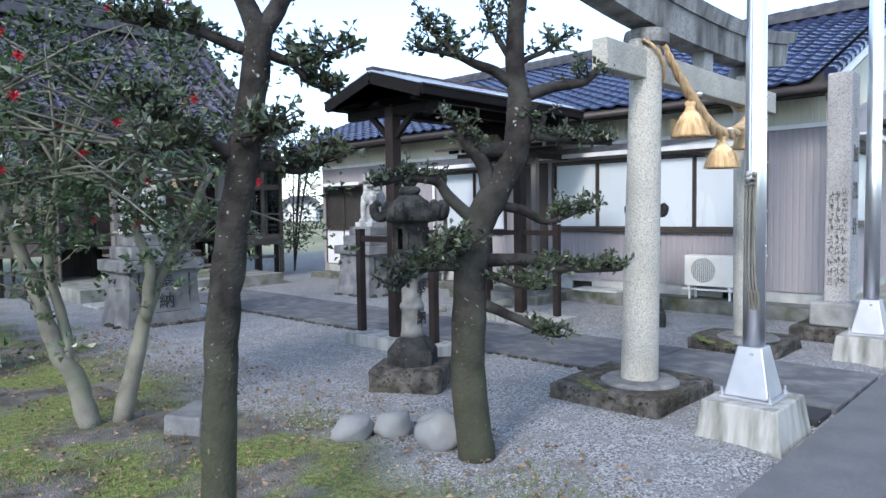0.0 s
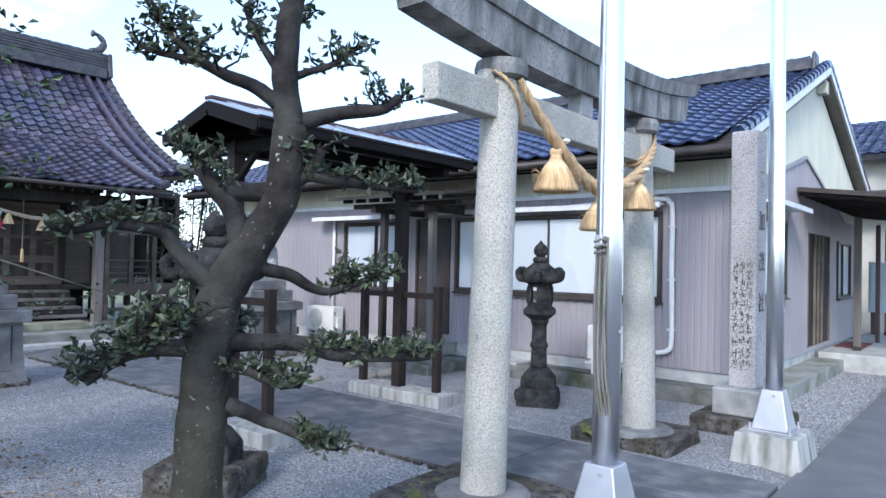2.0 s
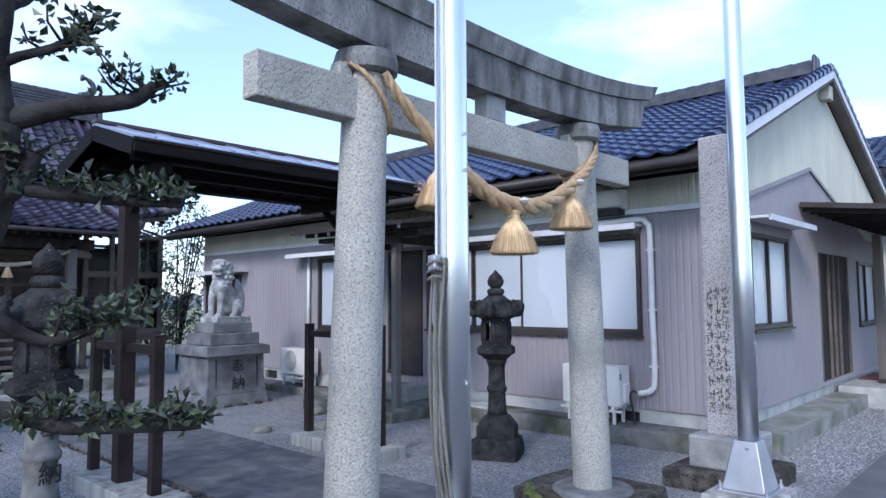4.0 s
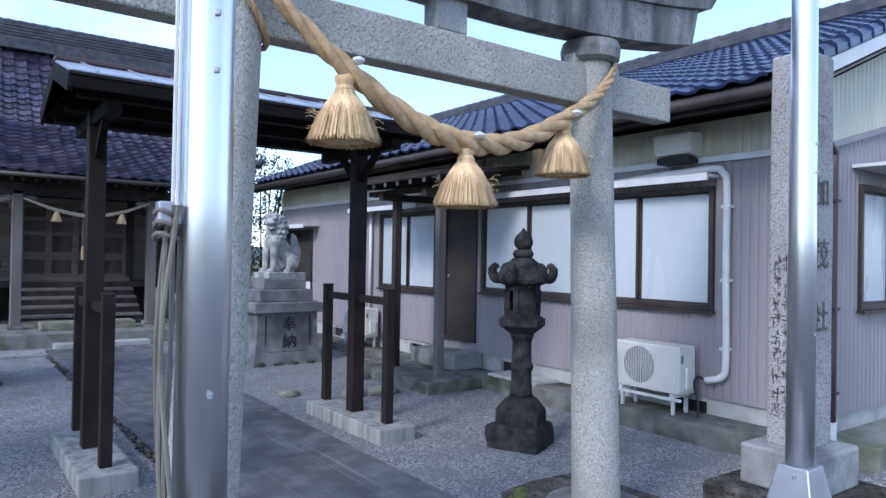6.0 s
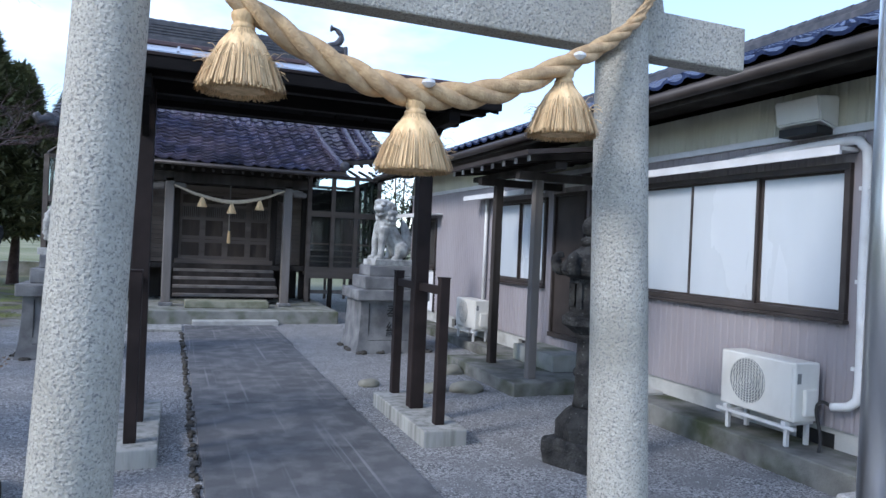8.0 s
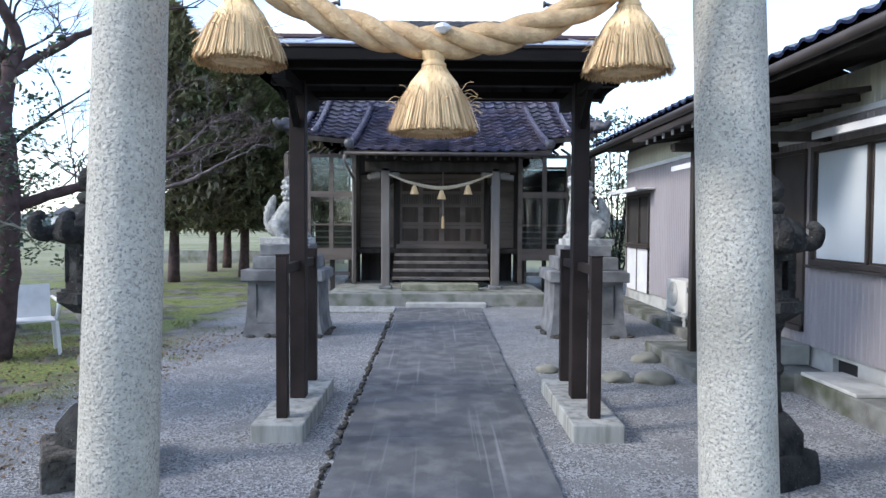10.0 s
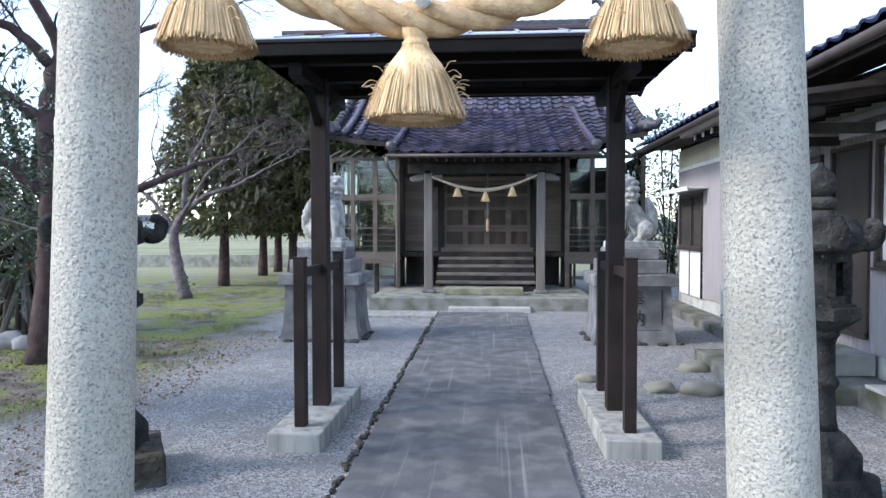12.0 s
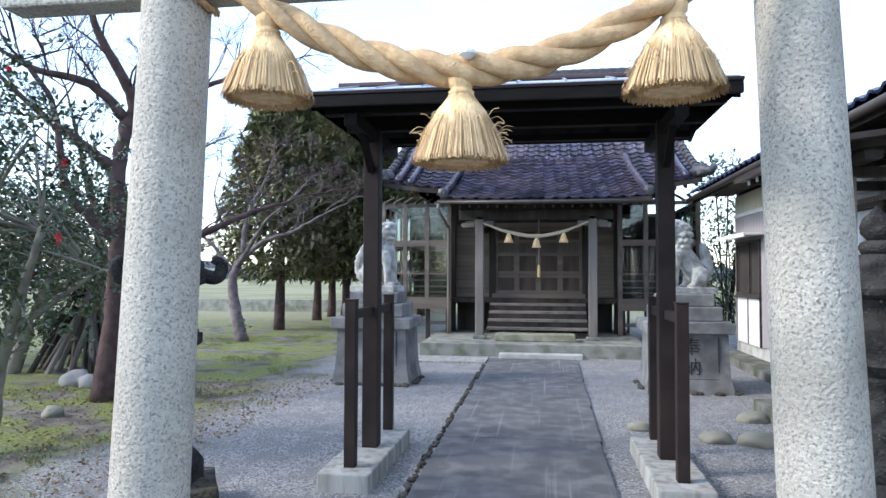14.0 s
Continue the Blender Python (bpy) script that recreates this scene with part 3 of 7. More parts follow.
def fringe(bm, c, top, h, r0, r1, count, seed):
    rnd = random.Random(seed)
    for i in range(count):
        a, q = rnd.uniform(0, 2 * math.pi), math.sqrt(rnd.uniform(0.35, 1))
        ra, rb = r0 * q, r1 * q * rnd.uniform(0.93, 1.05)
        zz = top - h * rnd.uniform(0.94, 1.03)
        p0 = Vector((c[0] + ra * math.cos(a), c[1] + ra * math.sin(a), top))
        p2 = Vector((c[0] + rb * math.cos(a), c[1] + rb * math.sin(a), zz))
        pm = (p0 * 0.45 + p2 * 0.55) + Vector((math.cos(a), math.sin(a), 0)) * 0.014
        w = rnd.uniform(0.0011, 0.0023)
        s = Vector((-math.sin(a), math.cos(a), 0)) * w
        o = Vector((math.cos(a), math.sin(a), 0)) * 0.002
        v = [bm.verts.new(x) for x in (p0 - s, p0 + s, pm + s + o, pm - s + o, p2 + s, p2 - s)]
        bm.faces.new((v[0], v[1], v[2], v[3]))
        bm.faces.new((v[3], v[2], v[4], v[5]))
    # a few stray ends
    for i in range(count // 90):
        a = rnd.uniform(0, 2 * math.pi)
        p = Vector((c[0] + r1 * 0.75 * math.cos(a), c[1] + r1 * 0.75 * math.sin(a), top - h * rnd.uniform(0.4, 0.75)))
        e = p + Vector((math.cos(a) * 0.05, math.sin(a) * 0.05, rnd.uniform(-.02, .03)))
        tube(bm, smooth_line([p, (p + e) / 2 + Vector((0, 0, 0.012)), e], 3), 0.0012, 4)
    return bm


def build_rope():
    r = thing("sacred_rope", "thick twisted straw rope tied across the gate pillars", "straw rope")
    line = smooth_line(ROPE, 14)
    part("rope", twisted(bmesh.new(), line, lambda f: 0.022 + 0.033 * math.sin(math.pi * min(1, max(0, f))) ** 1.2, 3, 6.0, 10), M["rope"], r, smooth=True)
    for s in (-1, 1):
        for k in range(1 if s < 0 else 2):
            bm = bmesh.new()
            z = 2.755 + 0.03 * k
            ring = [Vector((0.06 + s * 1.128 + 0.152 * math.cos(a), 0.045 + 0.152 * math.sin(a), z + 0.175 * math.cos(a) * s)) for a in (2 * math.pi * i / 30 for i in range(31))]
            twisted(bm, ring, lambda f: 0.014, 3, 7, 6)
            part("knot_loop", bm, M["rope"], r, smooth=True)
    # clear plastic ties where the tassels hang
    for i, (x, z) in enumerate(((-0.61, 2.53), (0.08, 2.285), (0.78, 2.495))):
        part("plastic_tie", lathe(bmesh.new(), [(0.012, z - 0.015), (0.03, z), (0.026, z + 0.012), (0.008, z + 0.02)], 8, (x + 0.03, -0.2)), M["white_trim"], r, "clear plastic tie")


build_rope()
for k, (x, z) in enumerate(((-0.61, 2.43), (0.08, 2.19), (0.775, 2.405))):
    t = thing("straw_tassel", "bound straw tassel hanging from the rope", "tassel", pose(x, -0.135, z), group="gate tassels")
    part("binding", lathe(bmesh.new(), [(0.015, 0.055), (0.036, 0.05), (0.047, 0.032), (0.044, 0.012), (0.037, 0.0), (0.037, -0.008), (0.044, -0.012), (0.044, -0.028), (0.02, -0.03)], 18), M["straw"], t, smooth=True)
    part("skirt", fringe(lathe(bmesh.new(), [(0.036, -0.02), (0.085, -0.08), (0.12, -0.15), (0.138, -0.235), (0.12, -0.25), (0.02, -0.245)], 24), (0, 0), -0.02, 0.235, 0.04, 0.165, 3600, k), M["straw"], t)


# ---------- roofed brown steel gate ----------
def build_gate():
    RY, XL, XR = 3.17, -1.36, 1.67
    g = thing("roofed_gate", "dark brown steel gateway with a shallow metal roof", "gateway")
    for x in (-1.065, 1.3):
        part("post", B(x - 0.065, x + 0.065, 3.075, 3.205, 0.136, 2.78, bev=0.006), M["brown_metal"], g)
        for y in (2.53, 3.76):
            p = part("short_post", B(x - 0.042, x + 0.042, y - 0.042, y + 0.042, 0.136, 1.36, bev=0.005), M["brown_metal"], g)
            part("cap", B(x - 0.046, x + 0.046, y - 0.046, y + 0.046, 1.36, 1.372, bev=0.003), M["brown_metal"], p)
        part("rail", B(x - 0.025, x + 0.025, 2.572, 3.075, 1.22, 1.29), M["brown_metal"], g)
        part("rail", B(x - 0.025, x + 0.025, 3.205, 3.718, 1.22, 1.29), M["brown_metal"], g)
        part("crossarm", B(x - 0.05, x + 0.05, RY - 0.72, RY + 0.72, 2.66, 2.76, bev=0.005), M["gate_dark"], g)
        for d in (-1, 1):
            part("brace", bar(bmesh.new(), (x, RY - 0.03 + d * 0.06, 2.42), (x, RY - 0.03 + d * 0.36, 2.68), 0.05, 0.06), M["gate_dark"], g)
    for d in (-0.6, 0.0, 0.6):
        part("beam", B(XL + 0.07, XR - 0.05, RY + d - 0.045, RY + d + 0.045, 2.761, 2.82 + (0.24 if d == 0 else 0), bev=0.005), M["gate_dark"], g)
    for d in (-1, 1):
        bm = bmesh.new()
        y0, y1 = RY, RY + d * 0.8
        vs = [bm.verts.new(v) for v in ((XL, y0, 3.11), (XR, y0, 3.11), (XR, y1, 2.87), (XL, y1, 2.87), (XL, y0, 3.15), (XR, y0, 3.15), (XR, y1, 2.91), (XL, y1, 2.91))]
        for q in ((0, 1, 2, 3), (7, 6, 5, 4), (0, 4, 5, 1), (1, 5, 6, 2), (2, 6, 7, 3), (3, 7, 4, 0)):
            bm.faces.new([vs[i] for i in q])
        bmesh.ops.recalc_face_normals(bm, faces=bm.faces)
        roof = part("roof_slope", bm, M["silver_trim"], g, "silver sheet-metal roof slope")
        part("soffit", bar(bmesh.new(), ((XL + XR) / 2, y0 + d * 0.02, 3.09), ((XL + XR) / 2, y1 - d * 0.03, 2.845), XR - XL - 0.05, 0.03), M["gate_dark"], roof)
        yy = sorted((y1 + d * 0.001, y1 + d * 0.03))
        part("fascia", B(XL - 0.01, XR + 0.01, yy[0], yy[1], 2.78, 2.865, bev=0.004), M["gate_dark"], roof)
        part("edge_strip", B(XL - 0.015, XR + 0.015, yy[0] - 0.008, yy[1] + 0.008, 2.866, 2.892, bev=0.004), M["brown_metal"], roof, "dark brown eave strip")
        for k in range(9):
            xs = XL + 0.17 + k * 0.34
            part("seam", bar(bmesh.new(), (xs, y0 + d * 0.05, 3.14), (xs, y1 - d * 0.01, 2.914), 0.018, 0.02), M["silver_trim"], roof)
    for x in (XL, XR - 0.015):
        for d in (-1, 1):
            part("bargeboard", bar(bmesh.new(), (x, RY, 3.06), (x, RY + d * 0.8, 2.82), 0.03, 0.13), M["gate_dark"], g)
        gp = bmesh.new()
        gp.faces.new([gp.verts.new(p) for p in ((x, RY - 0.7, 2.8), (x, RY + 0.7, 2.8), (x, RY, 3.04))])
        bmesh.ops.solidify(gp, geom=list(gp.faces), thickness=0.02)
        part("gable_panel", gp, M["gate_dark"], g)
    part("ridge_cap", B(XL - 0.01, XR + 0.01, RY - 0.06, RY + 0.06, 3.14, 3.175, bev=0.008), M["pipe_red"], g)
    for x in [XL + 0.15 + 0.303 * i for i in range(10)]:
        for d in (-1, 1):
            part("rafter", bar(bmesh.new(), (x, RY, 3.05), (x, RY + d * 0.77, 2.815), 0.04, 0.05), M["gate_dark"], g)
    for x0, x1 in ((-1.26, -0.875), (1.1, 1.485)):
        single("concrete_plinth", B(x0, x1, 2.33, 3.84, -0.05, 0.135, bev=0.012), M["plinth_concrete"], "weathered pale cast concrete plinth carrying gate posts", "plinth", group="gate plinths")


build_gate()


# ---------- flagpoles ----------
def build_pole(x, y, rope):
    blk = single("pole_footing", B(x - 0.34, x + 0.34, y - 0.29, y + 0.29, -0.05, 0.25, bev=0.012, top=0.85), M["streak_concrete"], "streaked pale concrete block under a flagpole", "concrete footing", group="pole footings")
    f = thing("flagpole", "tall polished stainless steel flagpole" + (" with ropes tied to a cleat" if rope else ""), "flagpole", pose(x, y, 0.25), group="flagpoles")
    part("base_plate", B(-0.18, 0.18, -0.18, 0.18, 0, 0.02, bev=0.004), M["steel_mat"], f)
    part("pedestal", B(-0.15, 0.15, -0.15, 0.15, 0.02, 0.36, bev=0.008, top=0.55), M["steel_mat"], f, "matt steel tapered pedestal")
    for i in (-1, 1):
        for j in (-1, 1):
            part("bolt", lathe(bmesh.new(), [(0.018, 0.02), (0.018, 0.04), (0.009, 0.042), (0.009, 0.075)], 6, (i * 0.158, j * 0.158)), M["steel_mat"], f)
    part("mast", lathe(bmesh.new(), [(0.072, 0.34), (0.069, 1.6), (0.061, 4.0), (0.045, 8.2)], 32), M["steel"], f, smooth=True)
    for z in (0.31,):
        part("rivet", lathe(bmesh.new(), [(0.012, z), (0.0121, z + 0.012)], 8, (-0.1, -0.02)), M["steel_mat"], f)
    if rope:
        # a slack pair of lines and a bundle tied to the side
        c = part("cleat", B(-0.125, -0.066, -0.02, 0.02, 1.5, 1.56, bev=0.006), M["steel_mat"], f)
        for k, (dx, dy, mat) in enumerate(((-0.088, -0.02, "wood_grey"), (-0.095, 0.0, "bark_pale"), (-0.09, 0.02, "wood_grey"), (-0.08, -0.035, "bark_pale"))):
            pts = [(dx, dy, 1.55), (dx - 0.012 * k, dy, 1.2), (dx - 0.01, dy, 0.85), (dx + 0.01, dy - 0.02, 0.62), (dx - 0.02, dy - 0.02, 0.75)]
            part("rope", tube(bmesh.new(), smooth_line(pts), 0.0065, 6), M[mat], f)
        for dy in (-0.03, 0.01):
            part("halyard", tube(bmesh.new(), [(-0.082, dy, 1.55), (-0.074, dy, 4), (-0.055, dy, 8.1)], 0.005, 5), M["pvc"], f)
        for k in range(3):
            part("knot", tube(bmesh.new(), [(-0.1 + 0.03 * math.cos(a), 0.03 * math.sin(a), 1.53 - 0.03 * k + 0.008 * math.sin(2 * a)) for a in (2 * math.pi * i / 12 for i in range(13))], 0.006, 6), M["wood_grey"], f)
    for z in (1.05, 1.9, 2.05):
        part("stud", lathe(bmesh.new(), [(0.008, z), (0.009, z + 0.012)], 8, (0.0, -0.072)), M["steel_mat"], f)
    return f


build_pole(-1.465, -0.97, True)
build_pole(1.655, -1.04, False)
single("drain_grating", B(-1.0, -0.62, -1.25, -0.8, -0.02, 0.022, bev=0.004), M["black"], "dark drain cover beside the road", "drain cover")


# ---------- inscribed stone post ----------
def build_marker():
    s = thing("stone_marker", "tall rough granite marker with carved characters", "stone marker")
    bm = B(2.56, 2.93, -0.64, -0.37, 0.43, 3.1, bev=0.02, top=0.97)
    bmesh.ops.subdivide_edges(bm, edges=bm.edges, cuts=6, use_grid_fill=True)
    for v in bm.verts:
        v.co += 0.006 * noise.noise_vector(v.co * 5)
    part("shaft", bm, M["granite_post"], s)
    part("upper_base", B(2.44, 3.05, -0.77, -0.25, 0.16, 0.435, bev=0.02), M["granite_beam"], s)
    part("lower_base", B(2.25, 3.2, -0.92, -0.08, -0.05, 0.162, bev=0.03), M["mossy_stone"], s)
    # letters lie on the face; their dark colour imitates shade in cut strokes
    for k, ch in enumerate("加茂社"):
        ob = lettering(ch, 0.215, s, pose(2.74, -0.6435, 2.15 - 0.425 * k, 90, 0, 0))
        ob.data.materials[0] = M["carved"]
        ob["label"] = "character coloured as the shade in a carved stroke"
    # worn strokes that cannot be read
    rnd = random.Random(5)
    bm = bmesh.new()
    for q in range(9):
        zz, xx = 2.6 + rnd.uniform(-0.09, 0.09), 2.74 + rnd.uniform(-0.05, 0.05)
        w, h = (rnd.uniform(0.04, 0.11), 0.008) if q % 2 else (0.008, rnd.uniform(0.04, 0.11))
        box(bm, xx - w / 2, xx + w / 2, -0.6435, -0.61, zz - h / 2, zz + h / 2)
    part("carving", bm, M["granite_beam"], s)["kind"] = "stuff"
    bm = bmesh.new()
    # small side strokes, also coloured as shaded cuts
    for col in (-0.575, -0.505, -0.435):
        for k in range(9):
            z = 1.72 - k * 0.125
            for q in range(9):
                zz, yy = z - rnd.uniform(0, 0.095), col + rnd.uniform(-0.024, 0.024)
                w, h = (rnd.uniform(0.02, 0.045), 0.006) if q % 2 else (0.006, rnd.uniform(0.02, 0.055))
                box(bm, 2.557, 2.59, yy - w / 2, yy + w / 2, zz - h / 2, zz + h / 2)
    part("carving", bm, M["carved"], s)["kind"] = "stuff"


build_marker()


# ---------- stone lanterns ----------
def build_lantern(x, y, k, turn, base_r, mossy, c):
    s = thing("stone_lantern", "dark weathered stone lantern with curled roof corners" + (" on a mossy block" if mossy else ""), "stone lantern", pose(x, y, 0, 0, 0, turn), group="stone lanterns")
    six = lambda prof, n=6: lathe(bmesh.new(), [(r * k, z * k) for r, z in prof], n)
    bm = B(-base_r, base_r, -base_r, base_r, -0.05, 0.2 * k, bev=0.03)
    bmesh.ops.subdivide_edges(bm, edges=bm.edges, cuts=2, use_grid_fill=True)
    for v in bm.verts:
        v.co += 0.03 * noise.noise_vector(v.co * 8 + Vector((x, y, 0)))
    part("footing", bm, M["mossy_stone"] if mossy else M["lantern_stone"], s)
    part("base", six([(0.235, 0.19), (0.235, 0.32), (0.225, 0.34), (0.15, 0.43), (0.12, 0.45), (0.05, 0.451)]), M["lantern_stone"], s)
    part("shaft", lathe(bmesh.new(), [(r * k, z * k) for r, z in ((0.11, 0.45), (0.1, 0.5), (0.092, 0.68), (0.107, 0.70), (0.112, 0.72), (0.107, 0.74), (0.092, 0.76), (0.088, 0.95), (0.1, 0.985), (0.11, 1.0), (0.11, 1.03))], 24), M["lantern_shaft"] if mossy else M["lantern_stone"], s, smooth=True)
    part("platform", six([(0.12, 1.03), (0.2, 1.09), (0.215, 1.1), (0.215, 1.165), (0.19, 1.17), (0.19, 1.185), (0.05, 1.186)]), M["lantern_stone"], s)
    # fire box: six corner piers, sills and solid panels with openings between
    fb = bmesh.new()
    hd = bmesh.new()
    lathe(fb, [(0.165 * k, 1.186 * k), (0.165 * k, 1.235 * k), (0.05 * k, 1.236 * k)], 6)
    lathe(hd, [(0.05 * k, 1.425 * k), (0.165 * k, 1.426 * k), (0.165 * k, 1.47 * k)], 6)
    for i in range(6):
        a = math.pi / 3 * i
        o = Vector((math.cos(a), math.sin(a), 0)) * 0.145 * k
        part("corner_pier", B(-0.022 * k, 0.022 * k, -0.024 * k, 0.024 * k, 1.23 * k, 1.43 * k, m=Matrix.Translation(o) @ Matrix.Rotation(a, 4, 'Z')), M["lantern_stone"], s)
        if i % 2:
            b = a + math.pi / 6
            o = Vector((math.cos(b), math.sin(b), 0)) * 0.125 * k
            part("side_panel", B(-0.012 * k, 0.012 * k, -0.07 * k, 0.07 * k, 1.23 * k, 1.43 * k, m=Matrix.Translation(o) @ Matrix.Rotation(b, 4, 'Z')), M["lantern_stone"], s)
    part("fire_box_sill", fb, M["lantern_stone"], s)
    part("fire_box_head", hd, M["lantern_stone"], s)
    for i in (1, 3, 5):
        b = math.pi / 3 * i + math.pi / 6
        d = Vector((math.cos(b), math.sin(b), 0))
        # solid disc, its black standing for the shade inside a round hole
        part("round_hole", tube(bmesh.new(), [d * 0.13 * k + Vector((0, 0, 1.33 * k)), d * 0.139 * k + Vector((0, 0, 1.33 * k))], 0.028 * k, 12), M["black"], s)
    roof = part("roof", six([(0.17, 1.47), (0.235, 1.495), (0.25, 1.53), (0.225, 1.59), (0.175, 1.66), (0.11, 1.705), (0.1, 1.72), (0.05, 1.721)], 12), M["lantern_stone"], s, smooth=False)
    for i in range(6):
        a = math.pi / 3 * i
        d = Vector((math.cos(a), math.sin(a), 0))
        pts = [d * 0.2 * k + Vector((0, 0, 1.55 * k)), d * 0.3 * c * k + Vector((0, 0, 1.53 * k)), d * 0.345 * c * k + Vector((0, 0, 1.56 * k)), d * 0.35 * c * k + Vector((0, 0, 1.62 * k)), d * 0.32 * c * k + Vector((0, 0, 1.645 * k)), d * 0.3 * c * k + Vector((0, 0, 1.62 * k))]
        part("curl", tube(bmesh.new(), smooth_line(pts, 4), [q * k for q in [0.05] * 8 + [0.045] * 5 + [0.035] * 5 + [0.03] * 3], 8), M["lantern_stone"], roof, smooth=True)
    part("jewel_seat", lathe(bmesh.new(), [(r * k, z * k) for r, z in ((0.08, 1.72), (0.1, 1.76), (0.085, 1.79), (0.06, 1.80))], 16), M["lantern_stone"], s, smooth=True)
    part("jewel", lathe(bmesh.new(), [(r * k, z * k) for r, z in ((0.05, 1.80), (0.085, 1.84), (0.09, 1.88), (0.07, 1.93), (0.025, 1.97), (0.006, 2.0))], 18), M["lantern_stone"], s, smooth=True)
    return s


build_lantern(2.19, 1.69, 0.975, 25, 0.24, False, 0.8)
lan = build_lantern(-2.1, 1.79, 1.0, 30, 0.32, True, 0.93)
for k, ch in enumerate("奉納"):
    ob = lettering(ch, 0.15, lan, Matrix.Rotation(radians(-18), 4, 'Z') @ pose(0.0, -0.104, 0.88 - 0.26 * k, 90, 0, 0))
    ob["label"] = "painted character"


# ---------- guardian statues on pedestals ----------
def build_pedestal(x0, x1, y0, d):
    xm, ym, h = (x0 + x1) / 2, y0 + d / 2, (x1 - x0) / 2
    p = thing("statue_pedestal", "grey stepped stone pedestal with painted dedication", "pedestal", group="statue pedestals")
    # flared body: wide at the foot, then nearly upright
    bm, prev = bmesh.new(), None
    for z, f in ((-0.03, 0.985), (0.06, 0.965), (0.2, 0.915), (0.45, 0.88), (0.785, 0.865)):
        ring = [bm.verts.new((xm + i * h * f, ym + j * d / 2 * f, z)) for i, j in ((-1, -1), (1, -1), (1, 1), (-1, 1))]
        if prev:
            for k in range(4):
                bm.faces.new((prev[k], prev[(k + 1) % 4], ring[(k + 1) % 4], ring[k]))
        prev = ring
    bm.faces.new(prev)
    part("body", bm, M["pedestal"], p)
    fy = lambda z: ym - d / 2 * (0.88 - 0.015 * (z - 0.45) / 0.335 if z > 0.45 else 0.915 - 0.035 * (z - 0.2) / 0.25)
    part("front_panel", B(-h * 0.62, h * 0.62, -0.26, 0.26, -0.004, 0.004, bev=0.003, m=pose(xm, fy(0.46), 0.46, 88.5, 0, 0)), M["pedestal"], p)
    # dark strips round the panel imitate the shade of a groove
    for q in (-1, 1):
        part("panel_groove", B(xm + q * h * 0.64 - 0.004, xm + q * h * 0.64 + 0.004, fy(0.3) - 0.002, fy(0.3) + 0.03, 0.2, 0.74), M["lantern_stone"], p)
    part("panel_groove", B(xm - h * 0.64, xm + h * 0.64, fy(0.2) - 0.002, fy(0.2) + 0.03, 0.186, 0.196), M["lantern_stone"], p)

    def slab(name, f, g, z0, z1, chip):
        bm = B(xm - h * f, xm + h * f, ym - d / 2 * g, ym + d / 2 * g, z0, z1, bev=0.014)
        bmesh.ops.subdivide_edges(bm, edges=[e for e in bm.edges if e.calc_length() > 0.1], cuts=9, use_grid_fill=True)
        for v in bm.verts:
            if v.co.z > z1 - 0.02:
                q = max(0.0, noise.noise(v.co * 13 + Vector((x0, z0, 0))))
                edge = max(abs(v.co.x - xm) / (h * f), abs(v.co.y - ym) / (d / 2 * g)) > 0.95
                v.co.z -= chip * q * (1 if edge else 0.15)
                if edge:
                    v.co.x += (xm - v.co.x) * 0.05 * q
                    v.co.y += (ym - v.co.y) * 0.05 * q
        part(name, bm, M["pedestal"], p)

    slab("cap_slab", 1.0, 1.04, 0.785, 0.945, 0.045)
    slab("step", 0.77, 0.78, 0.946, 1.135, 0.02)
    slab("step", 0.62, 0.62, 1.136, 1.3, 0.03)
    rnd = random.Random(int(x0 * 100))
    for i in range(26):
        a = rnd.choice((0, 1, 2, 3))
        t = rnd.uniform(-1, 1)
        c = (xm + t * h, y0 - 0.02) if a < 2 else (x0 - 0.02 if a == 2 else x1 + 0.02, ym + t * d / 2)
        part("foot_stone", rock(bmesh.new(), (c[0], c[1], 0.015), rnd.uniform(.03, .08), rnd.uniform(.03, .07), rnd.uniform(.02, .045), i, 1), M["mossy_stone"], p)
    for k, ch in enumerate("奉納"):
        z = 0.6 - 0.26 * k
        lettering(ch, 0.24, p, pose(xm + 0.02, fy(z) - 0.009, z, 88.5, 0, 0))


build_pedestal(1.69, 2.81, 6.9, 1.0)
build_pedestal(-2.63, -1.49, 6.9, 1.0)


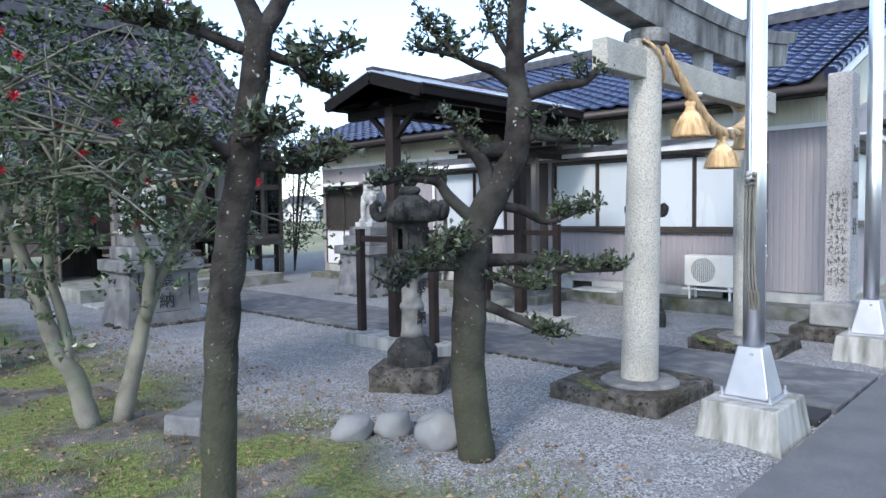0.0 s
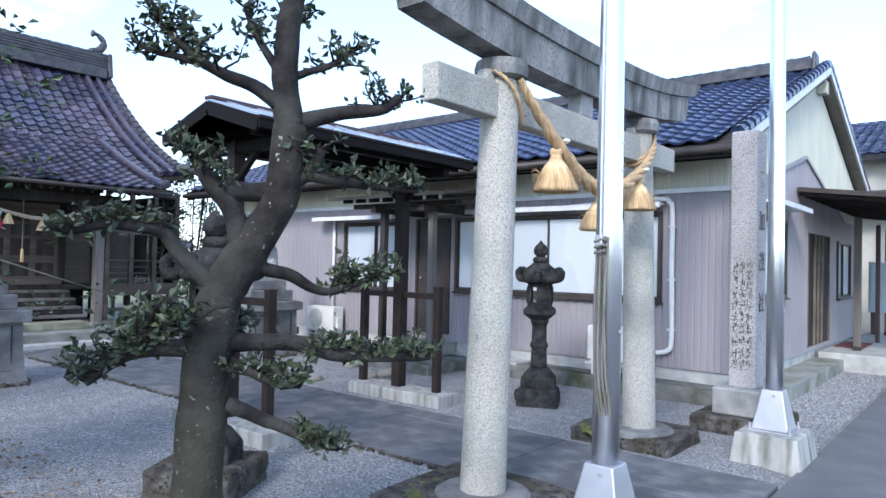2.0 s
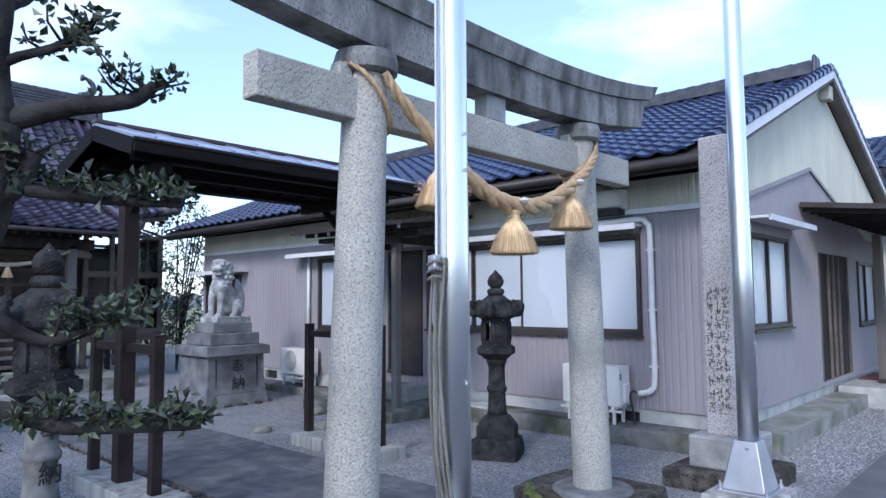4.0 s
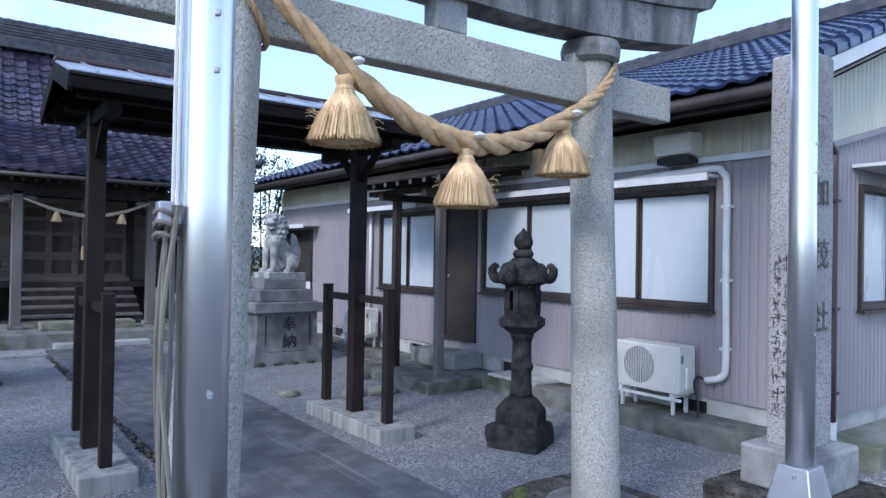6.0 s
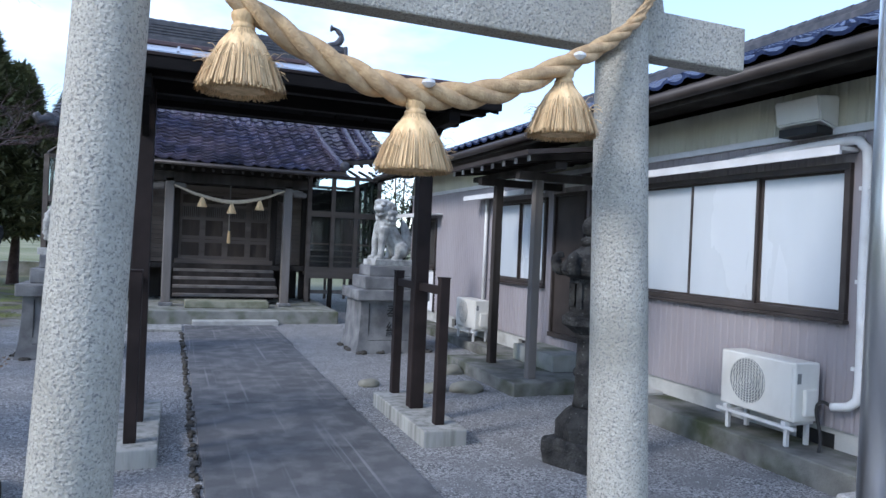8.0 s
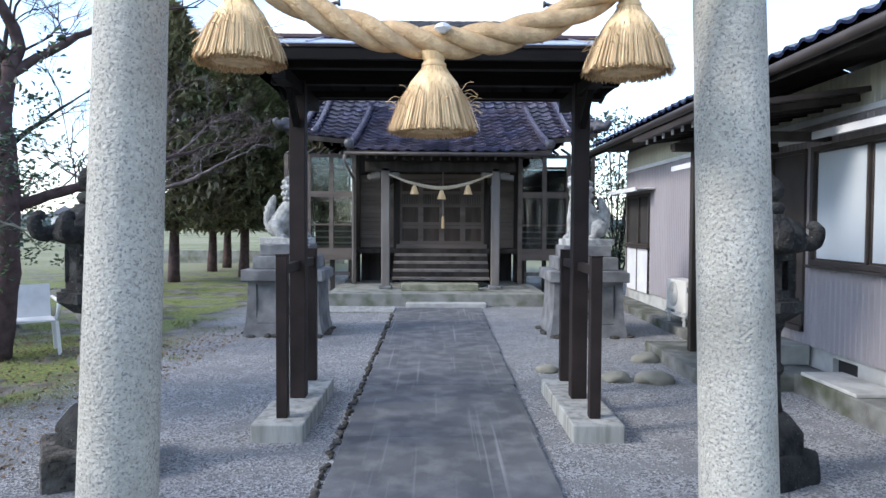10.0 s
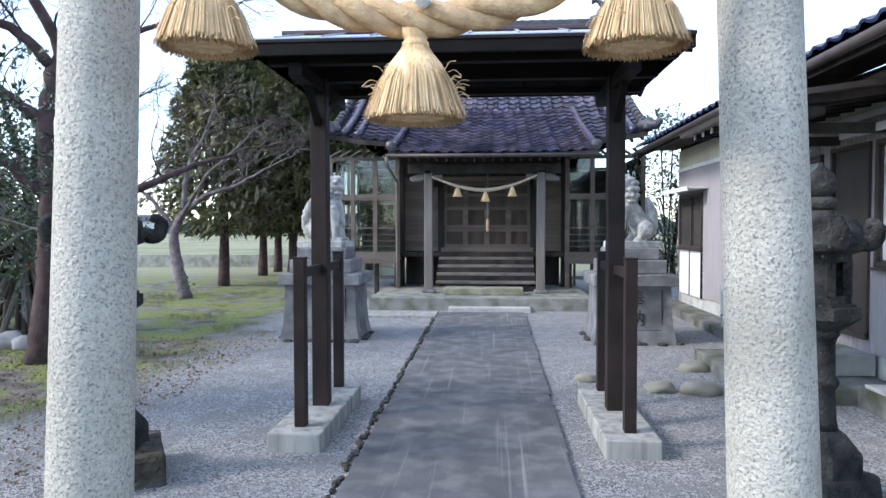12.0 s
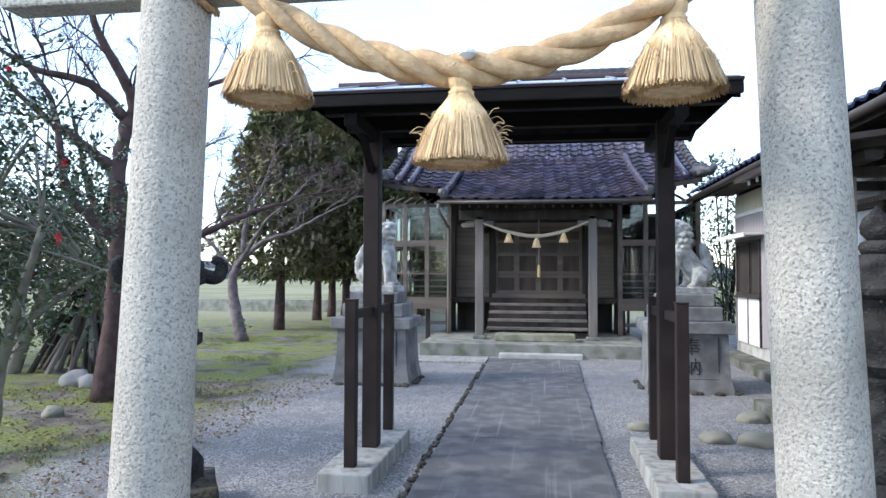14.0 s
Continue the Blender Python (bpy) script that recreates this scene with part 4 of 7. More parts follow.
def build_statue(x, y, s):
    """A seated stone guardian, facing the path; s is the side of the path."""
    bm = bmesh.new()

    def ball(c, r, sc=(1, 1, 1)):
        q = bmesh.ops.create_icosphere(bm, subdivisions=3, radius=1)
        for v in q["verts"]:
            v.co = Vector((c[0] + v.co.x * r * sc[0], c[1] + v.co.y * r * sc[1], c[2] + v.co.z * r * sc[2]))

    box(bm, -0.36, 0.38, -0.21, 0.21, 0, 0.09)
    # upright chest on straight forelegs, back sloping to the haunches
    ball((-0.13, 0, 0.6), 0.165, (0.9, 0.92, 1.1))
    tube(bm, [(-0.1, 0, 0.62), (0.02, 0, 0.48), (0.13, 0, 0.32)], [0.15, 0.145, 0.15], 14)
    ball((0.15, 0, 0.27), 0.15, (0.95, 0.95, 1.0))
    for yy in (-0.1, 0.1):
        tube(bm, smooth_line([(-0.16, yy * 0.9, 0.6), (-0.2, yy * 1.05, 0.4), (-0.21, yy * 1.1, 0.24), (-0.22, yy * 1.1, 0.1)], 3), [0.085, 0.08, 0.072, 0.065, 0.06, 0.056, 0.054, 0.055, 0.056, 0.06], 12)
        ball((-0.25, yy * 1.12, 0.115), 0.06, (1.35, 0.95, 0.65))
        ball((0.15, yy * 1.35, 0.25), 0.125, (1.05, 0.6, 1.1))
        ball((0.05, yy * 1.5, 0.115), 0.052, (1.7, 0.9, 0.7))
        tube(bm, [(0.1, yy * 1.5, 0.26), (0.06, yy * 1.5, 0.12)], [0.065, 0.05], 10)
    # neck, head turned to the front, brow, muzzle and open jaw
    ball((-0.12, -0.01, 0.78), 0.15, (1.0, 1.0, 1.05))
    ball((-0.17, -0.05, 0.92), 0.145, (1.05, 1.05, 0.88))
    ball((-0.19, -0.06, 1.01), 0.115, (1.15, 1.15, 0.5))
    ball((-0.285, -0.12, 0.895), 0.075, (1.0, 1.1, 0.6))
    ball((-0.265, -0.11, 0.8), 0.068, (1.0, 1.1, 0.42))
    for yy in (-0.19, -0.06):
        ball((-0.29 + 0.04 * (yy < -0.1), yy, 0.965), 0.04, (1, 1, 0.75))
    for yy in (-0.19, 0.1):
        ball((-0.1, yy, 0.98), 0.05, (1.3, 0.6, 0.7))
    for ring, (rx, ry, zc, rr) in enumerate(((0.115, 0.155, 0.93, 0.042), (0.125, 0.17, 0.84, 0.045), (0.125, 0.165, 0.75, 0.042), (0.11, 0.14, 0.675, 0.036))):
        for i in range(11):
            a = 2 * math.pi * (i + 0.5 * (ring % 2)) / 11 + 0.2
            if math.cos(a + 0.5) > -0.5:
                ball((-0.08 + rx * math.cos(a), -0.02 + ry * math.sin(a), zc), rr)
    # plumed tail standing clear of the back
    tube(bm, smooth_line([(0.25, 0, 0.16), (0.31, 0, 0.32), (0.3, 0, 0.5), (0.26, 0, 0.64), (0.22, 0, 0.74)], 3), [0.05, 0.06, 0.07, 0.08, 0.085, 0.085, 0.08, 0.075, 0.065, 0.055, 0.045, 0.035, 0.02], 12)
    for i in range(5):
        ball((0.355, 0.02 * (-1) ** i, 0.22 + 0.08 * i), 0.036)
    for v in bm.verts:
        v.co += 0.009 * noise.noise_vector(v.co * 18)
        v.co.x *= s
    bmesh.ops.recalc_face_normals(bm, faces=bm.faces)
    ob = single("guardian_statue", bm, M["statue"], "pale weathered stone guardian dog statue on a pedestal", "statue", group="guardian statues", smooth=True)
    r = ob.modifiers.new("merge", 'REMESH')
    r.mode, r.voxel_size, r.use_smooth_shade = 'VOXEL', 0.011, True
    sm = ob.modifiers.new("soft", 'SMOOTH')
    sm.iterations = 1
    ob.matrix_basis = pose(x, y, 1.3, 0, 0, 12 * s) @ Matrix.Scale(0.96, 4)
    return ob


build_statue(2.3, 7.42, 1)
build_statue(-2.08, 7.42, -1)


# ---------- roof tiles ----------
TILE_W, TILE_L = 0.265, 0.24
PROFILE = ((0.0, 0.022), (0.035, 0.006), (0.09, -0.004), (0.15, 0.004), (0.195, 0.03), (0.235, 0.036), (0.27, 0.02))


def tile_verts(place):
    """Vertices and faces of one pantile; place turns across, up-slope and height into a point."""
    vs = [place(x, y, z + dz) for y, dz in ((TILE_L * 1.12, -0.004), (0.0, 0.022)) for x, z in PROFILE] + [place(x, 0.0, z - 0.008) for x, z in PROFILE]
    n = len(PROFILE)
    fs = [(r * n + i, (r + 1) * n + i, (r + 1) * n + i + 1, r * n + i + 1) for r in range(2) for i in range(n - 1)]
    return vs, fs


def tile_sheet(name, surface, nu, nv, mat, parent, keep=lambda i, j: True):
    """A whole tiled slope; surface(u, v) gives a point for u in widths and v in lengths."""
    V, F = [], []
    for i in range(nu):
        for j in range(nv):
            if not keep(i, j):
                continue
            p, px, py = surface(i, j), surface(i + 1, j), surface(i, j + 1)
            ax, ay = (px - p) / TILE_W, (py - p) / TILE_L
            nz = ax.cross(ay).normalized()
            jit = 0.004 * noise.noise(Vector((i * 1.7, j * 2.3, 0.5)))
            vs, fs = tile_verts(lambda x, y, z: p + ax * x + ay * y + nz * (z + jit))
            k = len(V)
            V += vs
            F += [tuple(q + k for q in f) for f in fs]
    me = bpy.data.meshes.new(name)
    me.from_pydata(V, [], F)
    me.materials.append(mat)
    ob = new(name, me)
    ob.parent = parent
    ob["kind"] = "stuff"
    return ob


# ---------- house ----------
HOUSE = pose(3.99, 0.9, 0)
house = thing("house", "low house with mauve siding, cream upper wall and blue tiled roof", "house", HOUSE)
Y0, Y1, XR, RX = -1.0, 10.45, 8.4, 4.2
SLOPE = 0.402
PITCH = math.atan(SLOPE)


def ribbed(bm, a, b, z0, z1, axis, face, pitch=0.085, tops=None):
    """A sheet of ribbed siding along the y axis ('y', facing -x) or the x axis ('x', facing -y), from a to b."""
    cuts, k = [a], math.floor(a / pitch)
    while True:
        for d in (0.0, 0.012, 0.024, 0.036):
            q = k * pitch + d
            if a < q < b:
                cuts.append(q)
        k += 1
        if k * pitch > b:
            break
    cuts.append(b)
    lo, hi = [], []
    for q in cuts:
        r = (q / pitch) % 1 * pitch
        dep = 0.009 if 0.006 < r < 0.03 else 0.0
        top = tops(q) if tops else z1
        p = (face + dep, q) if axis == 'y' else (q, face + dep)
        lo.append(bm.verts.new((*p, z0)))
        hi.append(bm.verts.new((*p, top)))
    for i in range(len(cuts) - 1):
        bm.faces.new((lo[i + 1], lo[i], hi[i], hi[i + 1]) if axis == 'y' else (lo[i], lo[i + 1], hi[i + 1], hi[i]))
    return bm


def patches(u0, u1, z0, z1, holes):
    """Rectangles that fill a wall round its openings."""
    cuts = sorted({u0, u1, *[h[0] for h in holes], *[h[1] for h in holes]})
    out = []
    for a, b in zip(cuts, cuts[1:]):
        zs = [z0]
        for h in sorted(holes, key=lambda q: q[2]):
            if h[0] <= a and h[1] >= b:
                zs += [max(h[2], z0), min(h[3], z1)]
        zs.append(z1)
        for c, d in zip(zs[::2], zs[1::2]):
            if d - c > 1e-3:
                out.append((a, b, c, d))
    return out


WEST = [(0.02, 3.53, 1.20, 2.41), (3.64, 4.40, 0.5, 2.41), (4.6, 6.25, 1.14, 2.38), (8.88, 10.3, 0.33, 2.18)]
TRIM = 2.67


def build_house():
    back = bmesh.new()
    side, up = bmesh.new(), bmesh.new()
    for a, b, c, d in patches(Y0, Y1, 0.35, TRIM, WEST):
        ribbed(side, a, b, c, d, 'y', 0.0)
        box(back, 0.012, 0.13, a, b, c, d)
    ribbed(up, Y0, Y1, TRIM, 3.05, 'y', 0.004)
    box(back, 0.016, 0.13, Y0, Y1, TRIM, 3.05)
    gab = lambda q: TRIM + 0.25 * q if q < 3.3 else max(TRIM, TRIM + 0.825 - 0.25 * (q - 3.3))
    SOUTH = [(0.63, 2.1, 1.26, 2.40), (3.6, 5.4, 0.4, 2.3), (6.0, 7.4, 1.15, 2.25)]
    for a, b, c, d in patches(0.0, XR, 0.35, TRIM, SOUTH):
        ribbed(side, a, b, c, d, 'x', Y0)
        box(back, a + 0.01, b - 0.01, Y0 + 0.012, Y0 + 0.13, c, d)
    ribbed(side, 0.0, 6.6, TRIM, 0, 'x', Y0 - 0.002, tops=gab)
    rise = lambda q: 3.24 + SLOPE * min(q + 0.2, 2 * RX - q + 0.2) - 0.1
    ribbed(up, 0.0, XR, TRIM, 0, 'x', Y0 + 0.003, tops=rise)
    part("wall_siding", side, M["siding"], house, "ribbed mauve-grey siding")
    part("upper_siding", up, M["cream"], house, "ribbed cream siding under the eaves")
    for y in (Y0 + 0.02, Y1 - 0.13):
        v = [back.verts.new(p) for p in ((0.02, y, TRIM), (XR, y, TRIM), (XR, y, 3.22), (RX, y, 4.8), (0.02, y, 3.22), (0.02, y + 0.1, TRIM), (XR, y + 0.1, TRIM), (XR, y + 0.1, 3.2), (RX, y + 0.1, 4.8), (0.02, y + 0.1, 3.2))]
        back.faces.new(v[:5])
        back.faces.new(v[5:][::-1])
    box(back, 0.02, XR, Y1 - 0.13, Y1, 0.1, TRIM)
    box(back, XR - 0.13, XR, Y0, Y1, 0.1, 3.1)
    part("wall_core", back, M["siding"], house)
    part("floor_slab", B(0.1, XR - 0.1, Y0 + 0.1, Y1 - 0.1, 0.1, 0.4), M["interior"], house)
    part("corner_trim", B(-0.012, 0.05, Y0 - 0.014, Y0 + 0.05, 0.33, 3.05, bev=0.004), M["siding"], house)
    part("trim_band", B(-0.03, 0.004, Y0 - 0.02, Y1, TRIM - 0.03, TRIM + 0.03, bev=0.004), M["white_trim"], house, "white trim band")
    part("trim_band", bar(bmesh.new(), (0.0, Y0 - 0.015, TRIM), (3.3, Y0 - 0.015, TRIM + 0.825), 0.03, 0.05), M["siding"], house)
    part("trim_band", bar(bmesh.new(), (3.3, Y0 - 0.015, TRIM + 0.825), (6.6, Y0 - 0.015, TRIM), 0.03, 0.05), M["siding"], house)
    # foundation with vents and a mossy ledge in front
    vents = [(0.1, 0.5), (2.75, 3.15), (5.0, 5.35), (7.6, 8.0)]
    fnd = bmesh.new()
    for a, b, c, d in patches(Y0, Y1, 0.02, 0.35, [(a, b, 0.14, 0.3) for a, b in vents]):
        box(fnd, 0.03, 0.14, a, b, c, d)
    box(fnd, 0.14, XR, Y0 + 0.03, Y0 + 0.14, 0.02, 0.35)
    part("foundation", fnd, M["concrete"], house, "pale concrete foundation")
    for a, b in vents:
        part("vent", B(0.09, 0.13, a, b, 0.14, 0.3), M["black"], house)
    part("ledge", B(-0.45, 0.03, Y0 - 0.25, 2.97, -0.05, 0.19, bev=0.012), M["ledge"], house, "mossy concrete ledge")
    part("ledge", B(-0.42, 0.03, 5.0, Y1, -0.05, 0.13, bev=0.012), M["ledge"], house, "mossy concrete ledge")
    part("ledge", B(0.033, 4.24, Y0 - 0.42, Y0 + 0.03, -0.05, 0.2, bev=0.012), M["old_concrete"], house)
    part("white_slab", B(-0.45, -0.05, 2.0, 2.85, 0.192, 0.225, bev=0.006), M["concrete"], house)

    # roof: sloping slabs, tiles, ridge, eaves
    e0, e1, er = -0.75, Y0 - 0.17, Y1 + 0.3
    zl = 3.12
    roof = part("roof", bar(bmesh.new(), ((e0 + RX) / 2, e1, zl + SLOPE * (RX - e0) / 2), ((e0 + RX) / 2, er, zl + SLOPE * (RX - e0) / 2), 0.02, 0.02), M["tile_blue"], house, "blue-black glazed pantile roof")
    bm = bmesh.new()
    top = zl + SLOPE * (RX - e0)
    for x0, z0, x1, z1 in ((e0, zl, RX, top), (RX, top, 2 * RX - e0, zl)):
        v = [bm.verts.new(p) for p in ((x0, e1, z0), (x1, e1, z1), (x1, er, z1), (x0, er, z0), (x0, e1, z0 - 0.09), (x1, e1, z1 - 0.09), (x1, er, z1 - 0.09), (x0, er, z0 - 0.09))]
        for q in ((0, 1, 2, 3), (7, 6, 5, 4), (4, 5, 1, 0), (5, 6, 2, 1), (6, 7, 3, 2), (7, 4, 0, 3)):
            bm.faces.new([v[i] for i in q])
    part("roof_deck", bm, M["wood_dark"], roof, "dark boarded eaves")
    ca, sa = math.cos(PITCH), math.sin(PITCH)
    org = Vector((e0 - 0.04, er, zl + 0.02))
    nu, nv = int((er - e1) / TILE_W), int((RX - e0) / ca / TILE_L)
    surface = lambda i, j: org + Vector((0, -1, 0)) * (i * TILE_W) + Vector((ca, 0, sa)) * (j * TILE_L)
    near = lambda i, j: i >= nu - 20 and j < 15
    tile_sheet("roof_tiles", surface, nu, nv, M["tile_blue"], roof, lambda i, j: not near(i, j))
    vs, fs = tile_verts(lambda x, y, z: (x, y, z))
    tme = bpy.data.meshes.new("roof_tile")
    tme.from_pydata(vs, [], fs)
    tme.materials.append(M["tile_blue_piece"])
    for i in range(nu - 20, nu):
        for j in range(15):
            t = new("roof_tile", tme)
            t.parent = roof
            ax, ay = Vector((0, -1, 0)), Vector((ca, 0, sa))
            nz = ax.cross(ay)
            nz = nz if nz.z > 0 else -nz
            m = Matrix((ax, ay, nz)).transposed().to_4x4()
            t.matrix_basis = Matrix.Translation(surface(i, j) + nz * 0.003 * noise.noise(Vector((i, j, 0)) * 0.7)) @ m
    # far slope, seen only at its verge
    org2 = Vector((2 * RX - e0 + 0.04, e1, zl + 0.02))
    tile_sheet("roof_tiles", lambda i, j: org2 + Vector((0, 1, 0)) * (i * TILE_W) + Vector((-ca, 0, sa)) * (j * TILE_L), 6, nv, M["tile_blue"], roof)
    rb = bmesh.new()
    box(rb, RX - 0.16, RX + 0.16, e1 + 0.25, er, top + 0.02, top + 0.13, bev=0.01)
    box(rb, RX - 0.12, RX + 0.12, e1 + 0.25, er, top + 0.13, top + 0.2, bev=0.01)
    part("ridge", rb, M["ridge_tile"], roof)
    for k in range(44):
        y = e1 + 0.29 + k * 0.265
        part("ridge_cap", tube(bmesh.new(), [(RX, y, top + 0.2), (RX, y + 0.28, top + 0.195)], [0.085, 0.075], 10), M["ridge_tile"], roof)
    part("ridge_end", B(RX - 0.2, RX + 0.2, e1 + 0.17, e1 + 0.26, top - 0.02, top + 0.33, bev=0.04, top=0.7), M["ridge_tile"], roof)
    # verge rolls and white bargeboards
    for x0, x1 in ((e0, RX), (2 * RX - e0, RX)):
        n = nv
        for k in range(n):
            f0, f1 = k / n, (k + 1.15) / n
            part("verge_tile", tube(bmesh.new(), [(x0 + (x1 - x0) * f0, e1 + 0.03, zl + 0.1 + (top - zl) * f0), (x0 + (x1 - x0) * f1, e1 + 0.03, zl + 0.085 + (top - zl) * f1)], [0.085, 0.07], 8), M["tile_blue_piece"], roof)
        part("bargeboard", bar(bmesh.new(), (x0, e1 - 0.015, zl - 0.02), (x1, e1 - 0.015, top - 0.02), 0.03, 0.11), M["white_trim"], roof, "white bargeboard")
        part("soffit", bar(bmesh.new(), (x0, e1 + 0.085, zl - 0.115), (x1, e1 + 0.085, top - 0.115), 0.19, 0.02), M["soffit_taupe"], roof)
    part("purlin_end", B(RX - 0.1, RX + 0.1, e1 + 0.02, Y0, top - 0.42, top - 0.2, bev=0.01), M["plaster"], roof)
    # gutter, fascia
    part("fascia", B(e0 + 0.02, e0 + 0.045, e1, er, zl - 0.16, zl - 0.02), M["wood_dark"], roof)
    g = bmesh.new()
    tube(g, [(e0 - 0.05, e1 - 0.03, zl - 0.075), (e0 - 0.05, er, zl - 0.085)], 0.05, 10)
    part("gutter", g, M["frame_brown"], roof, "dark brown gutter", smooth=True)
    part("soffit", B(e0 + 0.05, 0.0, Y0, er - 0.05, zl - 0.02, zl - 0.005), M["wood_dark"], roof)


build_house()


def window(u0, u1, z0, z1, leaves, face='y', mat="frosted", depth=0.05, name="window"):
    """A dark framed sliding window set in the wall; leaves is the number of panes."""
    T = (lambda x0, x1, a, b, c, d, **k: B(x0, x1, a, b, c, d, **k)) if face == 'y' else (lambda x0, x1, a, b, c, d, **k: B(a, b, Y0 + x0, Y0 + x1, c, d, **k))
    f = 0.05
    w = part("window", T(-0.035, 0.09, u0, u1, z0, z0 + f, bev=0.004), M["frame_brown"], house, "dark brown sliding window with frosted or dim-interior panes")
    part("window_head", T(-0.035, 0.09, u0, u1, z1 - f, z1, bev=0.004), M["frame_brown"], w)
    for a in (u0, u1 - f):
        part("jamb", T(-0.035, 0.09, a, a + f, z0 + f, z1 - f, bev=0.004), M["frame_brown"], w)
    part("sill", T(-0.07, 0.0, u0 - 0.02, u1 + 0.02, z0 - 0.03, z0 - 0.001, bev=0.004), M["frame_brown"], w)
    s = (u1 - u0 - 2 * f) / leaves
    for i in range(leaves):
        a, b = u0 + f + i * s, u0 + f + (i + 1) * s
        x = 0.0 if i % 2 else 0.03
        for q in (a, b - 0.028):
            part("stile", T(x, x + 0.026, q, q + 0.028, z0 + f, z1 - f), M["frame_brown"], w)
        part("pane", T(x + 0.009, x + 0.017, a + 0.028, b - 0.028, z0 + f + 0.02, z1 - f - 0.02), M[mat], w, "frosted white or dim-interior pane")
        for c in (z0 + f, z1 - f - 0.02):
            part("leaf_rail", T(x, x + 0.026, a + 0.028, b - 0.028, c, c + 0.02), M["frame_brown"], w)
    return w


def hood(u0, u1, z, out, face='y'):
    bm = bmesh.new()
    if face == 'y':
        bar(bm, (-out / 2, u0, z), (-out / 2, u1, z), out, 0.03)
        box(bm, -out - 0.01, -out + 0.015, u0, u1, z - 0.05, z + 0.022)
    else:
        bar(bm, (u0, Y0 - out / 2, z), (u1, Y0 - out / 2, z), out, 0.03)
        box(bm, u0, u1, Y0 - out - 0.01, Y0 - out + 0.015, z - 0.045, z + 0.022)
    return part("window_hood", bm, M["white_trim"], house, "pale metal window hood")


window(0.02, 3.53, 1.20, 2.41, 4)
window(4.6, 6.25, 1.14, 2.38, 2)
# opaque panes here, coloured as the unlit room behind them
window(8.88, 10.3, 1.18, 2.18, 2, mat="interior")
part("panel", B(-0.02, 0.06, 8.88, 10.3, 0.33, 1.17), M["white_trim"], house, "white lower panel")
for u in (8.88, 9.57, 10.26):
    part("panel_stile", B(-0.03, 0.0, u, u + 0.04, 0.33, 1.17), M["frame_brown"], house)
window(0.63, 2.1, 1.26, 2.40, 2, 'x')
window(6.0, 7.4, 1.15, 2.25, 2, 'x')
hood(-0.02, 3.85, 2.5, 0.2)
hood(4.7, 6.85, 2.46, 0.32)
hood(8.6, 10.4, 2.25, 0.35)
hood(0.5, 2.35, 2.55, 0.3, 'x')
d = part("door", B(0.01, 0.06, 3.68, 4.36, 0.54, 2.37), M["frame_brown"], house, "flat dark brown side door")
part("door_frame", B(-0.03, 0.08, 3.64, 3.68, 0.5, 2.41), M["frame_brown"], d)
part("door_frame", B(-0.03, 0.08, 4.36, 4.4, 0.5, 2.41), M["frame_brown"], d)
part("door_frame", B(-0.03, 0.08, 3.68, 4.36, 2.37, 2.41), M["frame_brown"], d)
part("threshold", B(-0.05, 0.08, 3.64, 4.4, 0.48, 0.54), M["frame_brown"], d)
part("door_handle", lathe(bmesh.new(), [(0.012, 0), (0.022, 0.01), (0.02, 0.03), (0.005, 0.032)], 12), M["steel_mat"], d).matrix_basis = pose(0.005, 4.28, 1.4, 0, -90, 0)


def build_side_porch():
    p = part("side_porch", B(-1.28, -0.002, 2.98, 4.95, -0.05, 0.15, bev=0.015), M["ledge"], house, "mossy concrete porch slab under a wooden canopy")
    part("step", B(-0.48, -0.002, 3.5, 4.55, 0.151, 0.36, bev=0.012), M["old_concrete"], p)
    for u in (3.25, 4.28):
        part("porch_post", B(-0.98, -0.88, u - 0.05, u + 0.05, 0.15, 2.44, bev=0.005), M["wood_grey"] if u < 4 else M["wood_dark"], p)
        part("bracket", B(-1.2, -0.01, u - 0.05, u + 0.05, 2.44, 2.53), M["wood_dark"], p)
    part("porch_beam", B(-1.0, -0.86, 2.75, 4.95, 2.531, 2.6), M["wood_dark"], p)
    for k in range(8):
        part("rafter", bar(bmesh.new(), (-1.3, 2.8 + 0.3 * k, 2.62), (0.0, 2.8 + 0.3 * k, 2.78), 0.05, 0.06), M["wood_dark"], p)
        part("rafter_end", B(-1.315, -1.3, 2.775 + 0.3 * k, 2.825 + 0.3 * k, 2.59, 2.65), M["white_trim"], p, "white painted rafter end")
    part("canopy_roof", bar(bmesh.new(), (-1.42, 3.87, 2.66), (0.0, 3.87, 2.84), 2.5, 0.05), M["frame_brown"], p)


build_side_porch()


